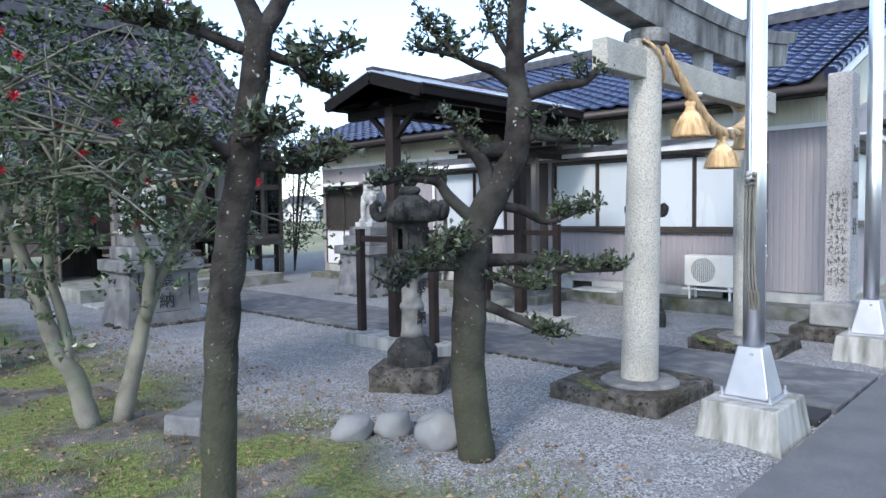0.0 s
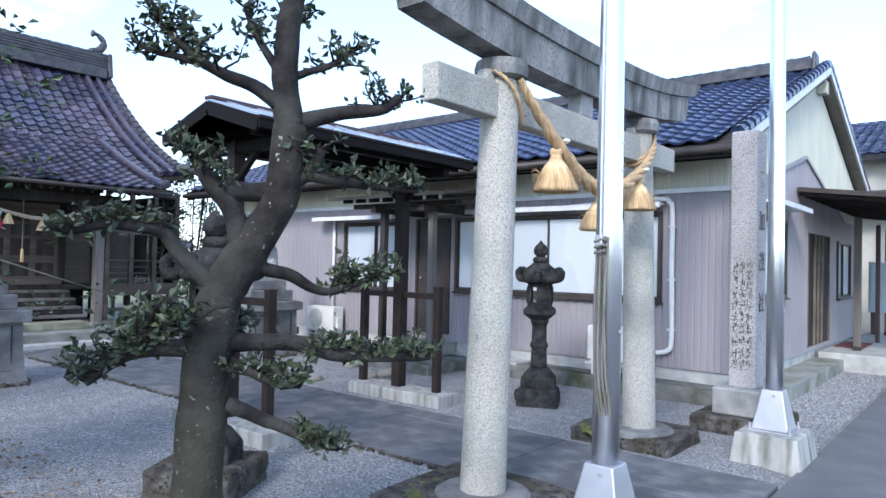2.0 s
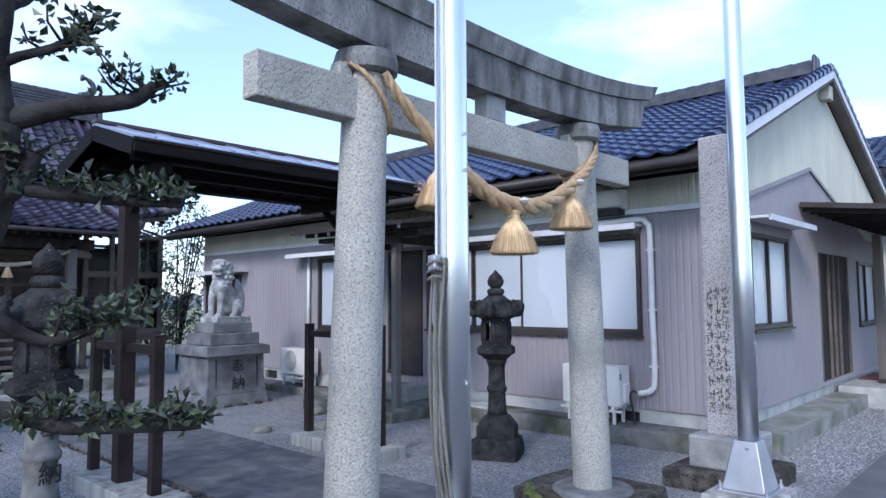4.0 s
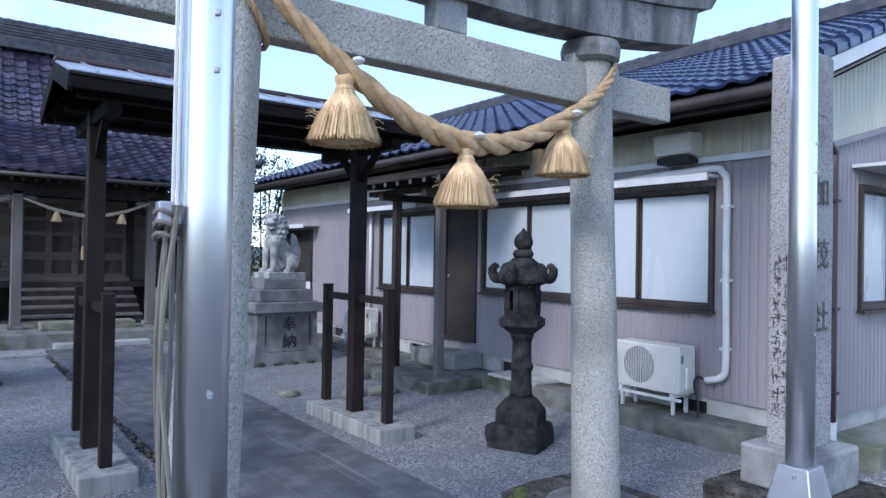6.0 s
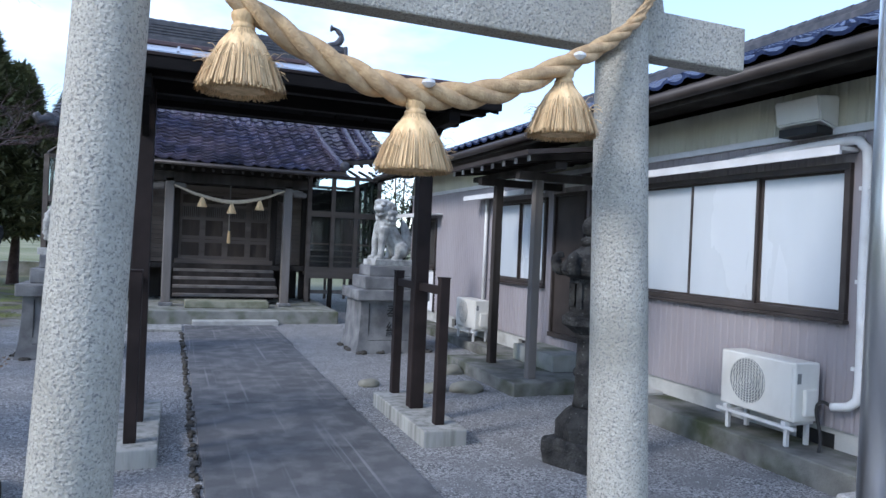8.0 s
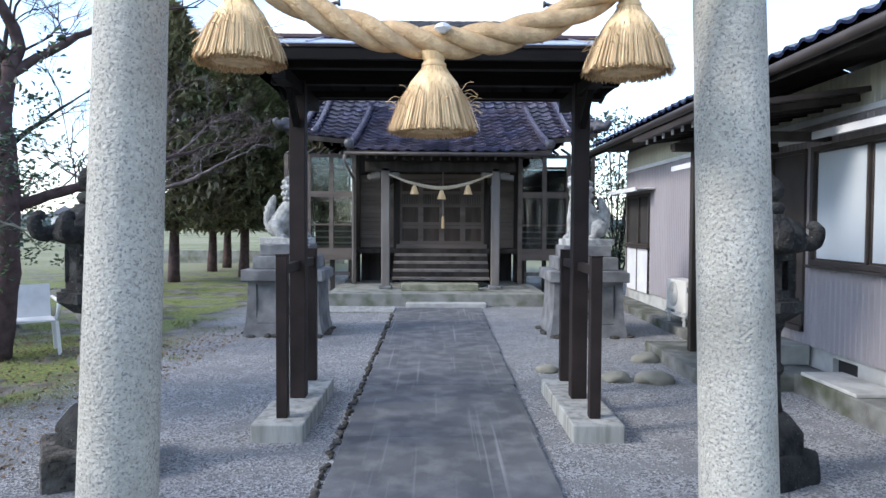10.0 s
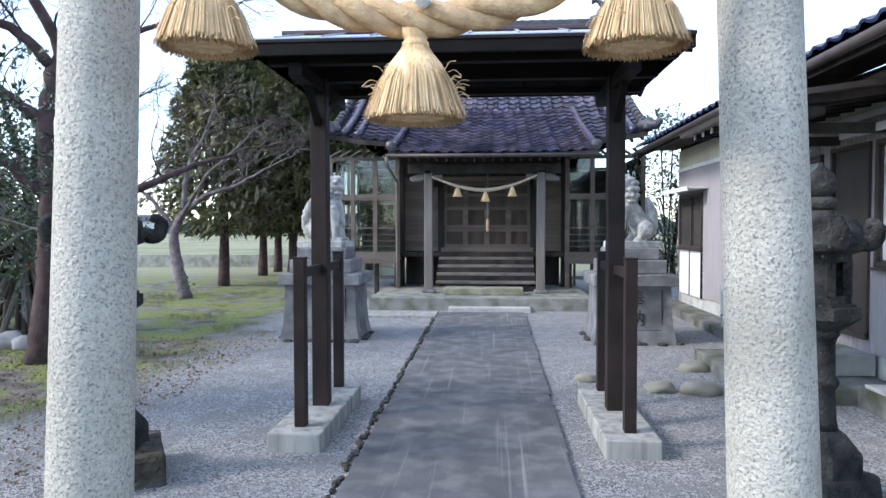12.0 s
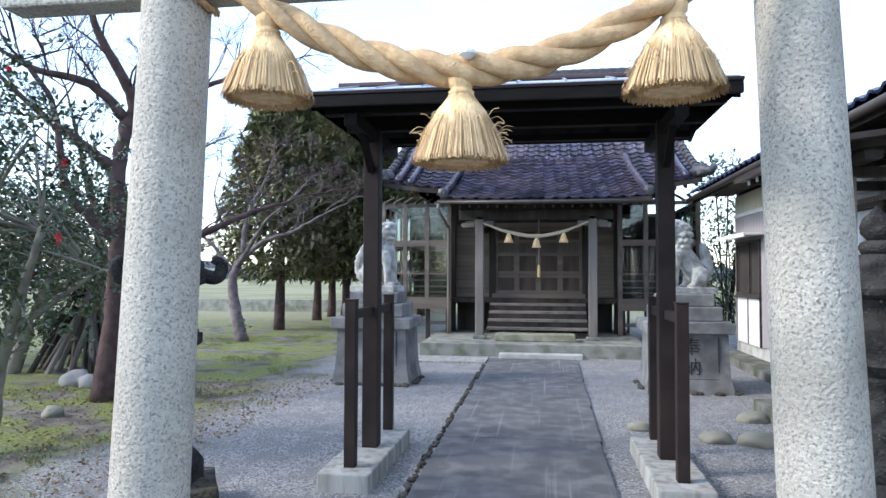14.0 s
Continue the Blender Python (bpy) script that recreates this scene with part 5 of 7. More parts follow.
def build_entrance():
    e = part("entrance_porch", B(4.25, 9.5, Y0 - 2.0, Y0 - 0.03, -0.05, 0.3, bev=0.012), M["concrete"], house, "concrete entrance step under a lean-to roof")
    part("lower_step", B(3.8, 9.5, Y0 - 2.5, Y0 - 2.003, -0.05, 0.1, bev=0.01), M["concrete"], e)
    part("doormat", B(5.3, 6.5, Y0 - 0.55, Y0 - 0.08, 0.301, 0.315), M["mat_red"], e)
    for x in (4.96, 8.9):
        part("porch_post", B(x - 0.055, x + 0.055, Y0 - 0.56, Y0 - 0.45, 0.3, 2.62, bev=0.005), M["wood_grey"], e)
        part("post_shoe", B(x - 0.065, x + 0.065, Y0 - 0.57, Y0 - 0.44, 0.301, 0.37, bev=0.004), M["wood_dark"], e)
    part("standpipe", B(6.84, 6.92, Y0 - 0.61, Y0 - 0.53, 0.3, 2.6, bev=0.01), M["pipe_red"], e)
    part("porch_beam", B(2.9, 8.2, Y0 - 1.92, Y0 - 1.78, 2.5, 2.64), M["wood_dark"], e)
    part("lean_to_roof", bar(bmesh.new(), (5.5, Y0 - 2.15, 2.66), (5.5, Y0 - 0.02, 2.92), 5.6, 0.07), M["frame_brown"], e)
    part("lean_to_fascia", B(2.68, 8.32, Y0 - 2.19, Y0 - 2.15, 2.58, 2.72), M["wood_dark"], e)
    for k in range(14):
        part("rafter", bar(bmesh.new(), (2.85 + 0.4 * k, Y0 - 2.1, 2.6), (2.85 + 0.4 * k, Y0 - 0.02, 2.86), 0.05, 0.06), M["wood_dark"], e)
    part("entrance_door", B(3.6, 5.4, Y0 + 0.03, Y0 + 0.07, 0.4, 2.3), M["wood_dark"], e, "dark wooden sliding entrance doors")
    for x in (3.6, 4.15, 4.45, 4.75, 5.34):
        part("door_stile", B(x, x + 0.06, Y0 + 0.0, Y0 + 0.03, 0.4, 2.3), M["wood_mid"], e)


build_entrance()


# ---------- things on the house wall ----------
def build_ac(u, z, w, label):
    a = thing("air_conditioner", label, "air conditioner", HOUSE @ pose(-0.34, u, z), group="outdoor units")
    h, d = 0.46, 0.26
    body = part("casing", B(0, d, 0, w, 0, h, bev=0.014), M["ac_white"], a)
    part("fan_recess", tube(bmesh.new(), [(-0.003, w * 0.62, h * 0.52), (0.012, w * 0.62, h * 0.52)], 0.185, 32), M["ac_grey"], a)
    for k in range(9):
        rr = 0.02 + 0.02 * k
        part("grille_ring", tube(bmesh.new(), [(-0.006, w * 0.62 + rr * math.cos(t), h * 0.52 + rr * math.sin(t)) for t in (2 * math.pi * i / 28 for i in range(29))], 0.0028, 4), M["ac_white"], a)
    for k in range(13):
        y = w * 0.62 - 0.18 + 0.03 * k
        hh = math.sqrt(max(0.0, 0.185 ** 2 - (y - w * 0.62) ** 2))
        part("grille_bar", B(-0.009, -0.004, y - 0.002, y + 0.002, h * 0.52 - hh, h * 0.52 + hh), M["ac_white"], a)
    part("front_panel", B(-0.004, 0.0, 0.03, w * 0.24, 0.03, h - 0.03), M["ac_white"], a)
    part("valve_cover", B(d * 0.3, d * 0.8, -0.035, 0.0, 0.05, 0.26, bev=0.01), M["ac_white"], a)
    part("label_plate", B(0.02, 0.06, -0.002, 0.0, 0.3, 0.38), M["ac_grey"], a)
    # steel stand on blocks
    for y in (0.08, w - 0.08):
        for x in (0.02, d - 0.03):
            part("stand_leg", B(x - 0.015, x + 0.015, y - 0.015, y + 0.015, -0.28 if x < 0.1 else -0.23, -0.03), M["pvc"], a)
        part("foot_block", B(-0.06, 0.09, y - 0.06, y + 0.06, -z - 0.03, -0.22, bev=0.012), M["concrete"], a, "small concrete block")
        part("stand_rail", B(-0.02, d + 0.02, y - 0.02, y + 0.02, -0.035, -0.001), M["pvc"], a)
    part("stand_rail", B(-0.02, 0.01, -0.02, w + 0.02, -0.06, -0.036), M["pvc"], a)
    return a


build_ac(0.16, 0.39, 0.76, "ivory outdoor air conditioner on a white steel stand")
build_ac(6.15, 0.33, 0.78, "ivory outdoor air conditioner beside the porch")
duct = thing("pipe_duct", "white plastic pipe duct bent down to the outdoor unit", "pipe duct", HOUSE)
part("pipe", tube(bmesh.new(), smooth_line([(-0.06, 1.6, 2.49), (-0.06, 0.9, 2.54), (-0.06, 0.05, 2.57), (-0.055, -0.09, 2.52), (-0.05, -0.13, 2.38), (-0.05, -0.13, 1.6), (-0.05, -0.14, 0.75), (-0.06, -0.1, 0.58), (-0.08, 0.05, 0.53)], 5), 0.034, 12), M["pvc"], duct, smooth=True)
for z in (2.2, 1.5, 0.85):
    part("clip", B(-0.075, 0.0, -0.175, -0.085, z - 0.015, z + 0.015, bev=0.003), M["pvc"], duct)
part("hose", tube(bmesh.new(), smooth_line([(-0.08, 0.05, 0.53), (-0.12, 0.1, 0.56), (-0.16, 0.12, 0.5), (-0.15, 0.08, 0.3), (-0.2, 0.05, 0.18)], 5), 0.012, 8), M["black"], duct)
duct2 = thing("pipe_duct", "thin white pipe down the wall by the porch", "pipe duct", HOUSE)
part("pipe", tube(bmesh.new(), [(-0.05, 6.5, 2.5), (-0.05, 6.5, 0.75)], 0.03, 10), M["pvc"], duct2, smooth=True)
hb = thing("vent_hood", "boxy ivory range hood vent on the wall", "vent", HOUSE @ pose(0, 0.16, 2.68))
bm = bmesh.new()
v = [bm.verts.new(p) for p in ((0, 0, 0.0), (0, 0.42, 0.0), (-0.2, 0.42, 0.06), (-0.2, 0, 0.06), (0, 0, 0.27), (0, 0.42, 0.27), (-0.24, 0.42, 0.25), (-0.24, 0, 0.25))]
for q in ((3, 2, 1, 0), (4, 5, 6, 7), (0, 1, 5, 4), (1, 2, 6, 5), (2, 3, 7, 6), (3, 0, 4, 7)):
    bm.faces.new([v[i] for i in q])
bmesh.ops.bevel(bm, geom=list(bm.edges), offset=0.012, segments=2, affect='EDGES')
bmesh.ops.recalc_face_normals(bm, faces=bm.faces)
part("cover", bm, M["ac_white"], hb)
part("mouth", B(-0.2, -0.01, 0.03, 0.39, -0.035, 0.03), M["black"], hb)
dp = thing("downpipe", "dark red-brown rain downpipe with a white foot", "downpipe", HOUSE)
part("pipe", tube(bmesh.new(), smooth_line([(-0.78, -1.12, 2.97), (-0.7, -1.12, 2.88), (-0.3, -1.1, 2.74), (-0.05, -1.09, 2.6), (-0.045, -1.09, 2.4), (-0.045, -1.09, 0.35)], 4), 0.032, 10), M["pipe_red"], dp, smooth=True)
part("foot", tube(bmesh.new(), [(-0.045, -1.09, 0.36), (-0.045, -1.09, 0.08)], 0.038, 10), M["pvc"], dp, smooth=True)
for z in (2.2, 1.3, 0.6):
    part("bracket", B(-0.09, 0.0, -1.13, -1.05, z - 0.012, z + 0.012), M["frame_brown"], dp)
for i, (x, y, r) in enumerate(((1.95, 4.32, 0.115), (2.33, 4.28, 0.155), (1.3, 4.72, 0.09), (2.55, 5.3, 0.13))):
    single("garden_stone", rock(bmesh.new(), (x, y, 0.03), r * 1.3, r, r * 0.6, i + 20, 3), M["flat_rock"], "flat brown garden stone by the porch", "stone", group="porch stones", smooth=True)


# ---------- shrine hall ----------
CX = -0.15
HALL = pose(0.37, 0.28, 0)
RIDGE_Y, EAVE_Y, RIDGE_Z, EAVE_Z = 16.0, 12.05, 6.5, 3.42


def main_roof(x, s):
    """A point of the front slope: x from the middle, s from eave (0) to ridge (1)."""
    z = EAVE_Z + (RIDGE_Z - EAVE_Z) * (0.62 * s + 0.38 * s * s) + 0.2 * (abs(x) / 3.4) ** 4 * (1 - s) ** 2
    return Vector((CX + x * (1.0 - 0.07 * s), EAVE_Y + (RIDGE_Y - EAVE_Y) * s, z))


def porch_roof(x, s):
    """A point of the porch roof, which runs on down from the main slope."""
    y = 10.6 + 2.9 * s
    z = 3.03 + 1.27 * (0.72 * s + 0.28 * s * s)
    return Vector((CX + 0.13 + x * (1 - 0.08 * s), y, z + 0.05 * (abs(x) / 2.0) ** 4))


def build_hall():
    hall = thing("shrine_hall", "old dark timber shrine hall with purple-brown tiled roof", "shrine hall", HALL)
    # plinth and steps
    part("plinth", B(-2.4, 1.88, 10.25, 14.0, -0.05, 0.24, bev=0.015), M["hall_plinth"], hall, "mossy grey concrete plinth")
    part("entry_slab", B(-0.85, 0.68, 9.97, 10.26, -0.05, 0.085, bev=0.012), M["concrete"], hall)
    part("stone_step", B(-0.98, 0.58, 10.75, 11.2, 0.241, 0.38, bev=0.015), M["hall_step"], hall, "cream stone step with green lichen")
    for k in range(4):
        z = 0.4 + 0.155 * k
        part("stair_tread", B(CX - 1.06, CX + 1.02, 11.5 + 0.3 * k, 11.85 + 0.3 * k, z, z + 0.05, bev=0.006), M["wood_grey"], hall)
        # risers coloured dark to draw the shadow lines below the treads
        part("stair_riser", B(CX - 1.06, CX + 1.02, 11.78 + 0.3 * k, 11.82 + 0.3 * k, z + 0.05, z + 0.156), M["wood_dark"], hall)
    # porch posts, beam and carved ends
    for s in (-1, 1):
        x = CX - 0.04 + s * 1.14
        p = part("porch_post", B(x - 0.085, x + 0.085, 11.2, 11.37, 0.3, 2.75, bev=0.015), M["wood_grey"], hall, "silvered square porch post")
        part("post_stone", B(x - 0.13, x + 0.13, 11.15, 11.42, 0.24, 0.31, bev=0.015), M["pedestal"], p)
        part("bracket", B(x - 0.3, x + 0.3, 11.24, 11.33, 2.55, 2.66, bev=0.03), M["wood_grey"], p)
        for k in range(3):
            q = x + s * (0.16 + 0.08 * k)
            part("carved_end", lathe(bmesh.new(), [(0.05, -0.05), (0.09 - 0.015 * k, -0.03), (0.09 - 0.015 * k, 0.03), (0.05, 0.05)], 12), M["wood_grey"], p).matrix_basis = pose(q, 11.285, 2.6 - 0.02 * k, 90, 0, 0)
        part("side_rail", bar(bmesh.new(), (x, 11.37, 2.45), (x, 13.0, 2.6), 0.1, 0.14), M["wood_dark"], hall)
    part("porch_beam", B(CX - 1.6, CX + 1.5, 11.2, 11.36, 2.67, 2.88, bev=0.012), M["wood_dark"], hall)
    part("frog_strut", B(CX - 0.25, CX + 0.2, 11.24, 11.32, 2.88, 3.06, bev=0.03, top=0.5), M["wood_dark"], hall)
    part("upper_beam", B(CX - 1.9, CX + 1.9, 11.22, 11.34, 3.06, 3.17), M["wood_dark"], hall)
    # floor, walls
    # added dark sheet in place of the shade under the open floor
    part("under_boarding", B(-2.05, 1.52, 13.3, 13.34, 0.236, 0.92), M["wood_dark"], hall)
    part("floor", B(-2.15, 1.62, 12.66, 15.9, 0.92, 1.02), M["wood_dark"], hall)
    for a, b in ((-2.12, -1.2), (0.9, 1.6)):
        for k in range(17):
            z = 1.03 + 0.1 * k
            part("wall_board", B(a, b, 13.03 - 0.006 * (k % 2), 13.1, z + 0.006, z + 0.1, bev=0.004), M["wood_mid"], hall)
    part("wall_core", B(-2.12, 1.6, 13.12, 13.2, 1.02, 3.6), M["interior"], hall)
    part("wall_head", B(-2.12, 1.6, 12.98, 13.11, 2.74, 3.4), M["wood_dark"], hall)
    for x in (-2.12, -1.2, 0.9, 1.6):
        part("wall_post", B(x - 0.07, x + 0.07, 12.93, 13.08, 0.24, 3.4, bev=0.01), M["wood_dark"], hall)
    for x0, x1 in ((-2.12, -2.04), (1.52, 1.6)):
        part("side_wall", B(x0, x1, 13.15, 16.0, 0.9, 3.6), M["wood_dark"], hall)
    part("sill_beam", B(-1.2, 0.9, 12.9, 13.06, 1.02, 1.12, bev=0.008), M["wood_mid"], hall)
    part("head_beam", B(-1.2, 0.9, 12.94, 13.06, 2.62, 2.74, bev=0.008), M["wood_mid"], hall)
    # four panelled doors with lattice tops
    for k in range(4):
        a = -1.13 + 0.49 * k
        b = a + 0.49
        d = part("door_leaf", B(a, b, 13.03, 13.07, 1.12, 2.62), M["door_recess_wood"], hall, "brown panelled door with lattice top")
        for q in (a, b - 0.06):
            part("stile", B(q, q + 0.06, 12.99, 13.03, 1.12, 2.62), M["wood_mid"], d)
        for z in (1.12, 1.48, 1.56, 1.98, 2.28, 2.54):
            part("rail", B(a + 0.06, b - 0.06, 12.995, 13.03, z, z + 0.07), M["wood_mid"], d)
        for j in range(9):
            x = a + 0.075 + 0.0405 * j
            part("lattice_bar", B(x, x + 0.014, 13.0, 13.028, 2.05, 2.28), M["wood_grey"], d)
    # glazed side rooms on stilts
    for side, xa, xb in (("w", -3.62, -2.12), ("e", 1.6, 3.22)):
        gr = part("glazed_room", B(xa, xb, 12.35, 15.6, 0.84, 0.98), M["wood_mid"], hall, "glazed side room on posts with timber frames")
        n = 3
        for k in range(n + 1):
            x = xa + (xb - xa) * k / n
            part("mullion", B(x - 0.045, x + 0.045, 12.33, 12.42, 0.05 if k in (0, n) else 0.98, 3.12), M["wood_mid"], gr)
            part("mullion", B(x - 0.03, x + 0.03, 15.5, 15.58, 0.05, 3.12), M["wood_mid"], gr)
        for z, h in ((3.06, 0.08), (2.18, 0.13), (1.55, 0.035), (0.98, 0.06), (0.78, 0.2)):
            part("transom", B(xa, xb, 12.34, 12.40, z, z + h), M["wood_mid"], gr)
            part("transom", B(xa, xb, 15.51, 15.56, z, z + h), M["wood_mid"], gr)
        for k in range(n):
            a, b = xa + (xb - xa) * k / n + 0.045, xa + (xb - xa) * (k + 1) / n - 0.045
            for z0, z1 in ((1.04, 1.55), (1.585, 2.18), (2.31, 3.06)):
                o = part("pane", B(a, b, 12.365, 12.371, z0, z1), M["glass"], gr, "clear window pane")
                o.visible_shadow = False
        xo = xa if side == "w" else xb
        for k in range(6):
            y = 12.4 + 0.62 * k
            part("side_mullion", B(xo - 0.03, xo + 0.03, y - 0.03, y + 0.03, 0.05 if k % 2 == 0 else 0.98, 3.12), M["wood_grey"], gr)
            if k < 5:
                for z0, z1 in ((1.04, 1.55), (1.585, 2.18), (2.31, 3.06)):
                    o = part("pane", B(xo - 0.003, xo + 0.003, y + 0.03, y + 0.59, z0, z1), M["glass"], gr)
                    o.visible_shadow = False
        for z, h in ((3.06, 0.08), (2.18, 0.13), (1.55, 0.035), (0.98, 0.06)):
            part("side_rail", B(xo - 0.025, xo + 0.025, 12.4, 15.5, z, z + h), M["wood_mid"], gr)
        if side == "e":
            part("rear_boards", B(xa, xb - 0.1, 13.6, 13.66, 0.98, 2.9), M["wood_dark"], gr)
        else:
            part("rear_boards", B(xa + 0.1, xb, 15.44, 15.49, 0.98, 1.62), M["wood_dark"], gr)
        for z in (1.14, 1.26, 1.4):
            part("guard_rail", B(xa + 0.05, xb - 0.05, 12.46, 12.5, z, z + 0.035, bev=0.005), M["wood_mid"], gr)
        part("room_floor", B(xa + 0.04, xb - 0.04, 12.42, 15.5, 0.981, 1.0), M["wood_dark"], gr)
        # low lean-to roof with light rafters
        for k in range(7):
            x = xa + 0.05 + (xb - xa - 0.1) * k / 6
            part("room_rafter", bar(bmesh.new(), (x, 12.15, 3.12), (x, 13.2, 3.36), 0.04, 0.05), M["wood_grey"], gr)
        for k in range(4):
            part("stilt", B(xa + 0.03 + (xb - xa - 0.12) * k / 3, xa + 0.12 + (xb - xa - 0.12) * k / 3, 12.5, 12.6, 0.0, 0.84), M["wood_dark"], gr)
        part("stilt_rail", B(xa, xb, 12.52, 12.58, 0.42, 0.5), M["wood_grey"], gr)
    # roofs
    roof = part("roof", B(CX - 3.1, CX + 3.1, RIDGE_Y - 0.28, RIDGE_Y + 0.28, RIDGE_Z - 0.1, RIDGE_Z + 0.16, bev=0.02), M["ridge_tile"], hall, "curved roof of aged purple-brown pantiles")
    nu = 26
    L = math.hypot(RIDGE_Y - EAVE_Y, RIDGE_Z - EAVE_Z)
    nv = int(L / TILE_L)
    tile_sheet("roof_tiles", lambda i, j: main_roof((i - nu / 2) * 6.85 / nu, j / nv), nu, nv, M["tile_old"], roof)
    pu, pv = 16, 13
    tile_sheet("porch_roof_tiles", lambda i, j: porch_roof((i - pu / 2) * 4.1 / pu, j / pv), pu, pv, M["tile_old"], roof)

    def skin(fn, half, drop, name, n=12, m=10):
        bm = bmesh.new()
        g = [[bm.verts.new(fn(-half + 2 * half * i / n, j / m) - Vector((0, 0, drop))) for j in range(m + 1)] for i in range(n + 1)]
        for i in range(n):
            for j in range(m):
                bm.faces.new((g[i][j], g[i][j + 1], g[i + 1][j + 1], g[i + 1][j]))
        r = bmesh.ops.extrude_face_region(bm, geom=list(bm.faces))
        for v in r["geom"]:
            if isinstance(v, bmesh.types.BMVert):
                v.co.z += drop - 0.02
        bmesh.ops.recalc_face_normals(bm, faces=bm.faces)
        part(name, bm, M["wood_dark"], roof, "dark timber roof boarding")

    skin(main_roof, 3.4, 0.12, "main_deck")
    skin(porch_roof, 2.03, 0.1, "porch_deck")
    # the rear slope closes the roof
    bm = bmesh.new()
    v = [bm.verts.new(p) for p in ((CX - 3.2, RIDGE_Y, RIDGE_Z - 0.02), (CX + 3.2, RIDGE_Y, RIDGE_Z - 0.02), (CX + 3.4, 20, EAVE_Z), (CX - 3.4, 20, EAVE_Z))]
    bm.faces.new(v)
    bmesh.ops.solidify(bm, geom=list(bm.faces), thickness=0.1)
    part("rear_slope", bm, M["ridge_tile"], roof)
    for s in (-1, 1):
        gb = bmesh.new()
        n = 10
        pts = [main_roof(s * 2.6, k / n) - Vector((0, 0, 0.15)) for k in range(n + 1)]
        vs = [gb.verts.new((CX + s * 2.6, p.y, p.z)) for p in pts] + [gb.verts.new((CX + s * 2.6, 19.8, 3.3)), gb.verts.new((CX + s * 2.6, 12.2, 3.3))]
        gb.faces.new(vs)
        bmesh.ops.solidify(gb, geom=list(gb.faces), thickness=0.06)
        part("gable_wall", gb, M["wood_dark"], roof)
        # verge: round tiles running down the edge, and a heavy scrolled end
        n = nv
        for k in range(n):
            a, b = main_roof(s * 3.42, k / n), main_roof(s * 3.42, (k + 1.2) / n)
            part("verge_tile", tube(bmesh.new(), [a + Vector((0, 0, 0.05)), b + Vector((0, 0, 0.035))], [0.1, 0.082], 8), M["ridge_tile"], roof)
        for off in (3.1, 2.8):
            bm = bmesh.new()
            tube(bm, [main_roof(s * off, k / 14) + Vector((0, 0, 0.07)) for k in range(15)], 0.075, 8)
            part("roll", bm, M["tile_old"], roof, smooth=True)
        tip = main_roof(s * 3.4, 0)
        part("corner_scroll", tube(bmesh.new(), smooth_line([tip + Vector((-s * 0.12, 0.18, 0.1)), tip + Vector((0, 0, 0.13)), tip + Vector((s * 0.12, -0.1, 0.1)), tip + Vector((s * 0.2, -0.12, 0.17)), tip + Vector((s * 0.16, -0.1, 0.22))], 4), [0.13] * 6 + [0.11] * 4 + [0.08] * 4 + [0.05] * 3, 10), M["ridge_tile"], roof, smooth=True)
        part("corner_ornament", B(tip.x - 0.14, tip.x + 0.14, tip.y - 0.14, tip.y + 0.02, tip.z + 0.0, tip.z + 0.26, bev=0.05, top=0.6), M["ridge_tile"], roof)
        bm = bmesh.new()
        tube(bm, [porch_roof(s * 1.98, k / 12) + Vector((0, 0, 0.07)) for k in range(13)], 0.075, 8)
        part("porch_roll", bm, M["tile_old"], roof, smooth=True)
        e = porch_roof(s * 1.98, 0)
        part("porch_roll_end", lathe(bmesh.new(), [(0.1, -0.02), (0.1, 0.02), (0.04, 0.05)], 14), M["ridge_tile"], roof).matrix_basis = pose(e.x, e.y - 0.02, e.z + 0.09, 90, 0, 0)
    # stacked ridge with upturned fish-tail ends
    for k in range(5):
        part("ridge_course", B(CX - 3.12 - 0.015 * k, CX + 3.12 + 0.015 * k, RIDGE_Y - 0.2 + 0.012 * k, RIDGE_Y + 0.2 - 0.012 * k, RIDGE_Z + 0.16 + 0.075 * k, RIDGE_Z + 0.222 + 0.075 * k, bev=0.008), M["ridge_tile"], roof)
    for k in range(25):
        x = CX - 3.15 + 0.252 * k
        part("ridge_cap", tube(bmesh.new(), [(x, RIDGE_Y, RIDGE_Z + 0.56), (x + 0.26, RIDGE_Y, RIDGE_Z + 0.555)], [0.1, 0.088], 10), M["ridge_tile"], roof)
    for s in (-1, 1):
        part("ridge_end_tile", B(CX + s * 3.2 - 0.07, CX + s * 3.2 + 0.07, RIDGE_Y - 0.3, RIDGE_Y + 0.3, RIDGE_Z - 0.05, RIDGE_Z + 0.62, bev=0.04, top=0.75), M["ridge_tile"], roof)
        part("fish_ornament", tube(bmesh.new(), smooth_line([(CX + s * 2.75, RIDGE_Y, RIDGE_Z + 0.62), (CX + s * 3.0, RIDGE_Y, RIDGE_Z + 0.72), (CX + s * 3.1, RIDGE_Y, RIDGE_Z + 0.92), (CX + s * 2.95, RIDGE_Y, RIDGE_Z + 1.1), (CX + s * 2.78, RIDGE_Y, RIDGE_Z + 1.12)], 4), [0.09] * 4 + [0.1] * 4 + [0.075] * 4 + [0.05] * 3 + [0.09] * 2, 10), M["ridge_tile"], roof, smooth=True)
    # eave edges: rafters, gutter with downpipe
    for k in range(23):
        x = (-2.0 + 4.0 * k / 22)
        a, b = porch_roof(x, 0.01), porch_roof(x, 0.45)
        part("rafter", bar(bmesh.new(), a - Vector((0, 0, 0.15)), b - Vector((0, 0, 0.15)), 0.045, 0.06), M["wood_dark"], roof)
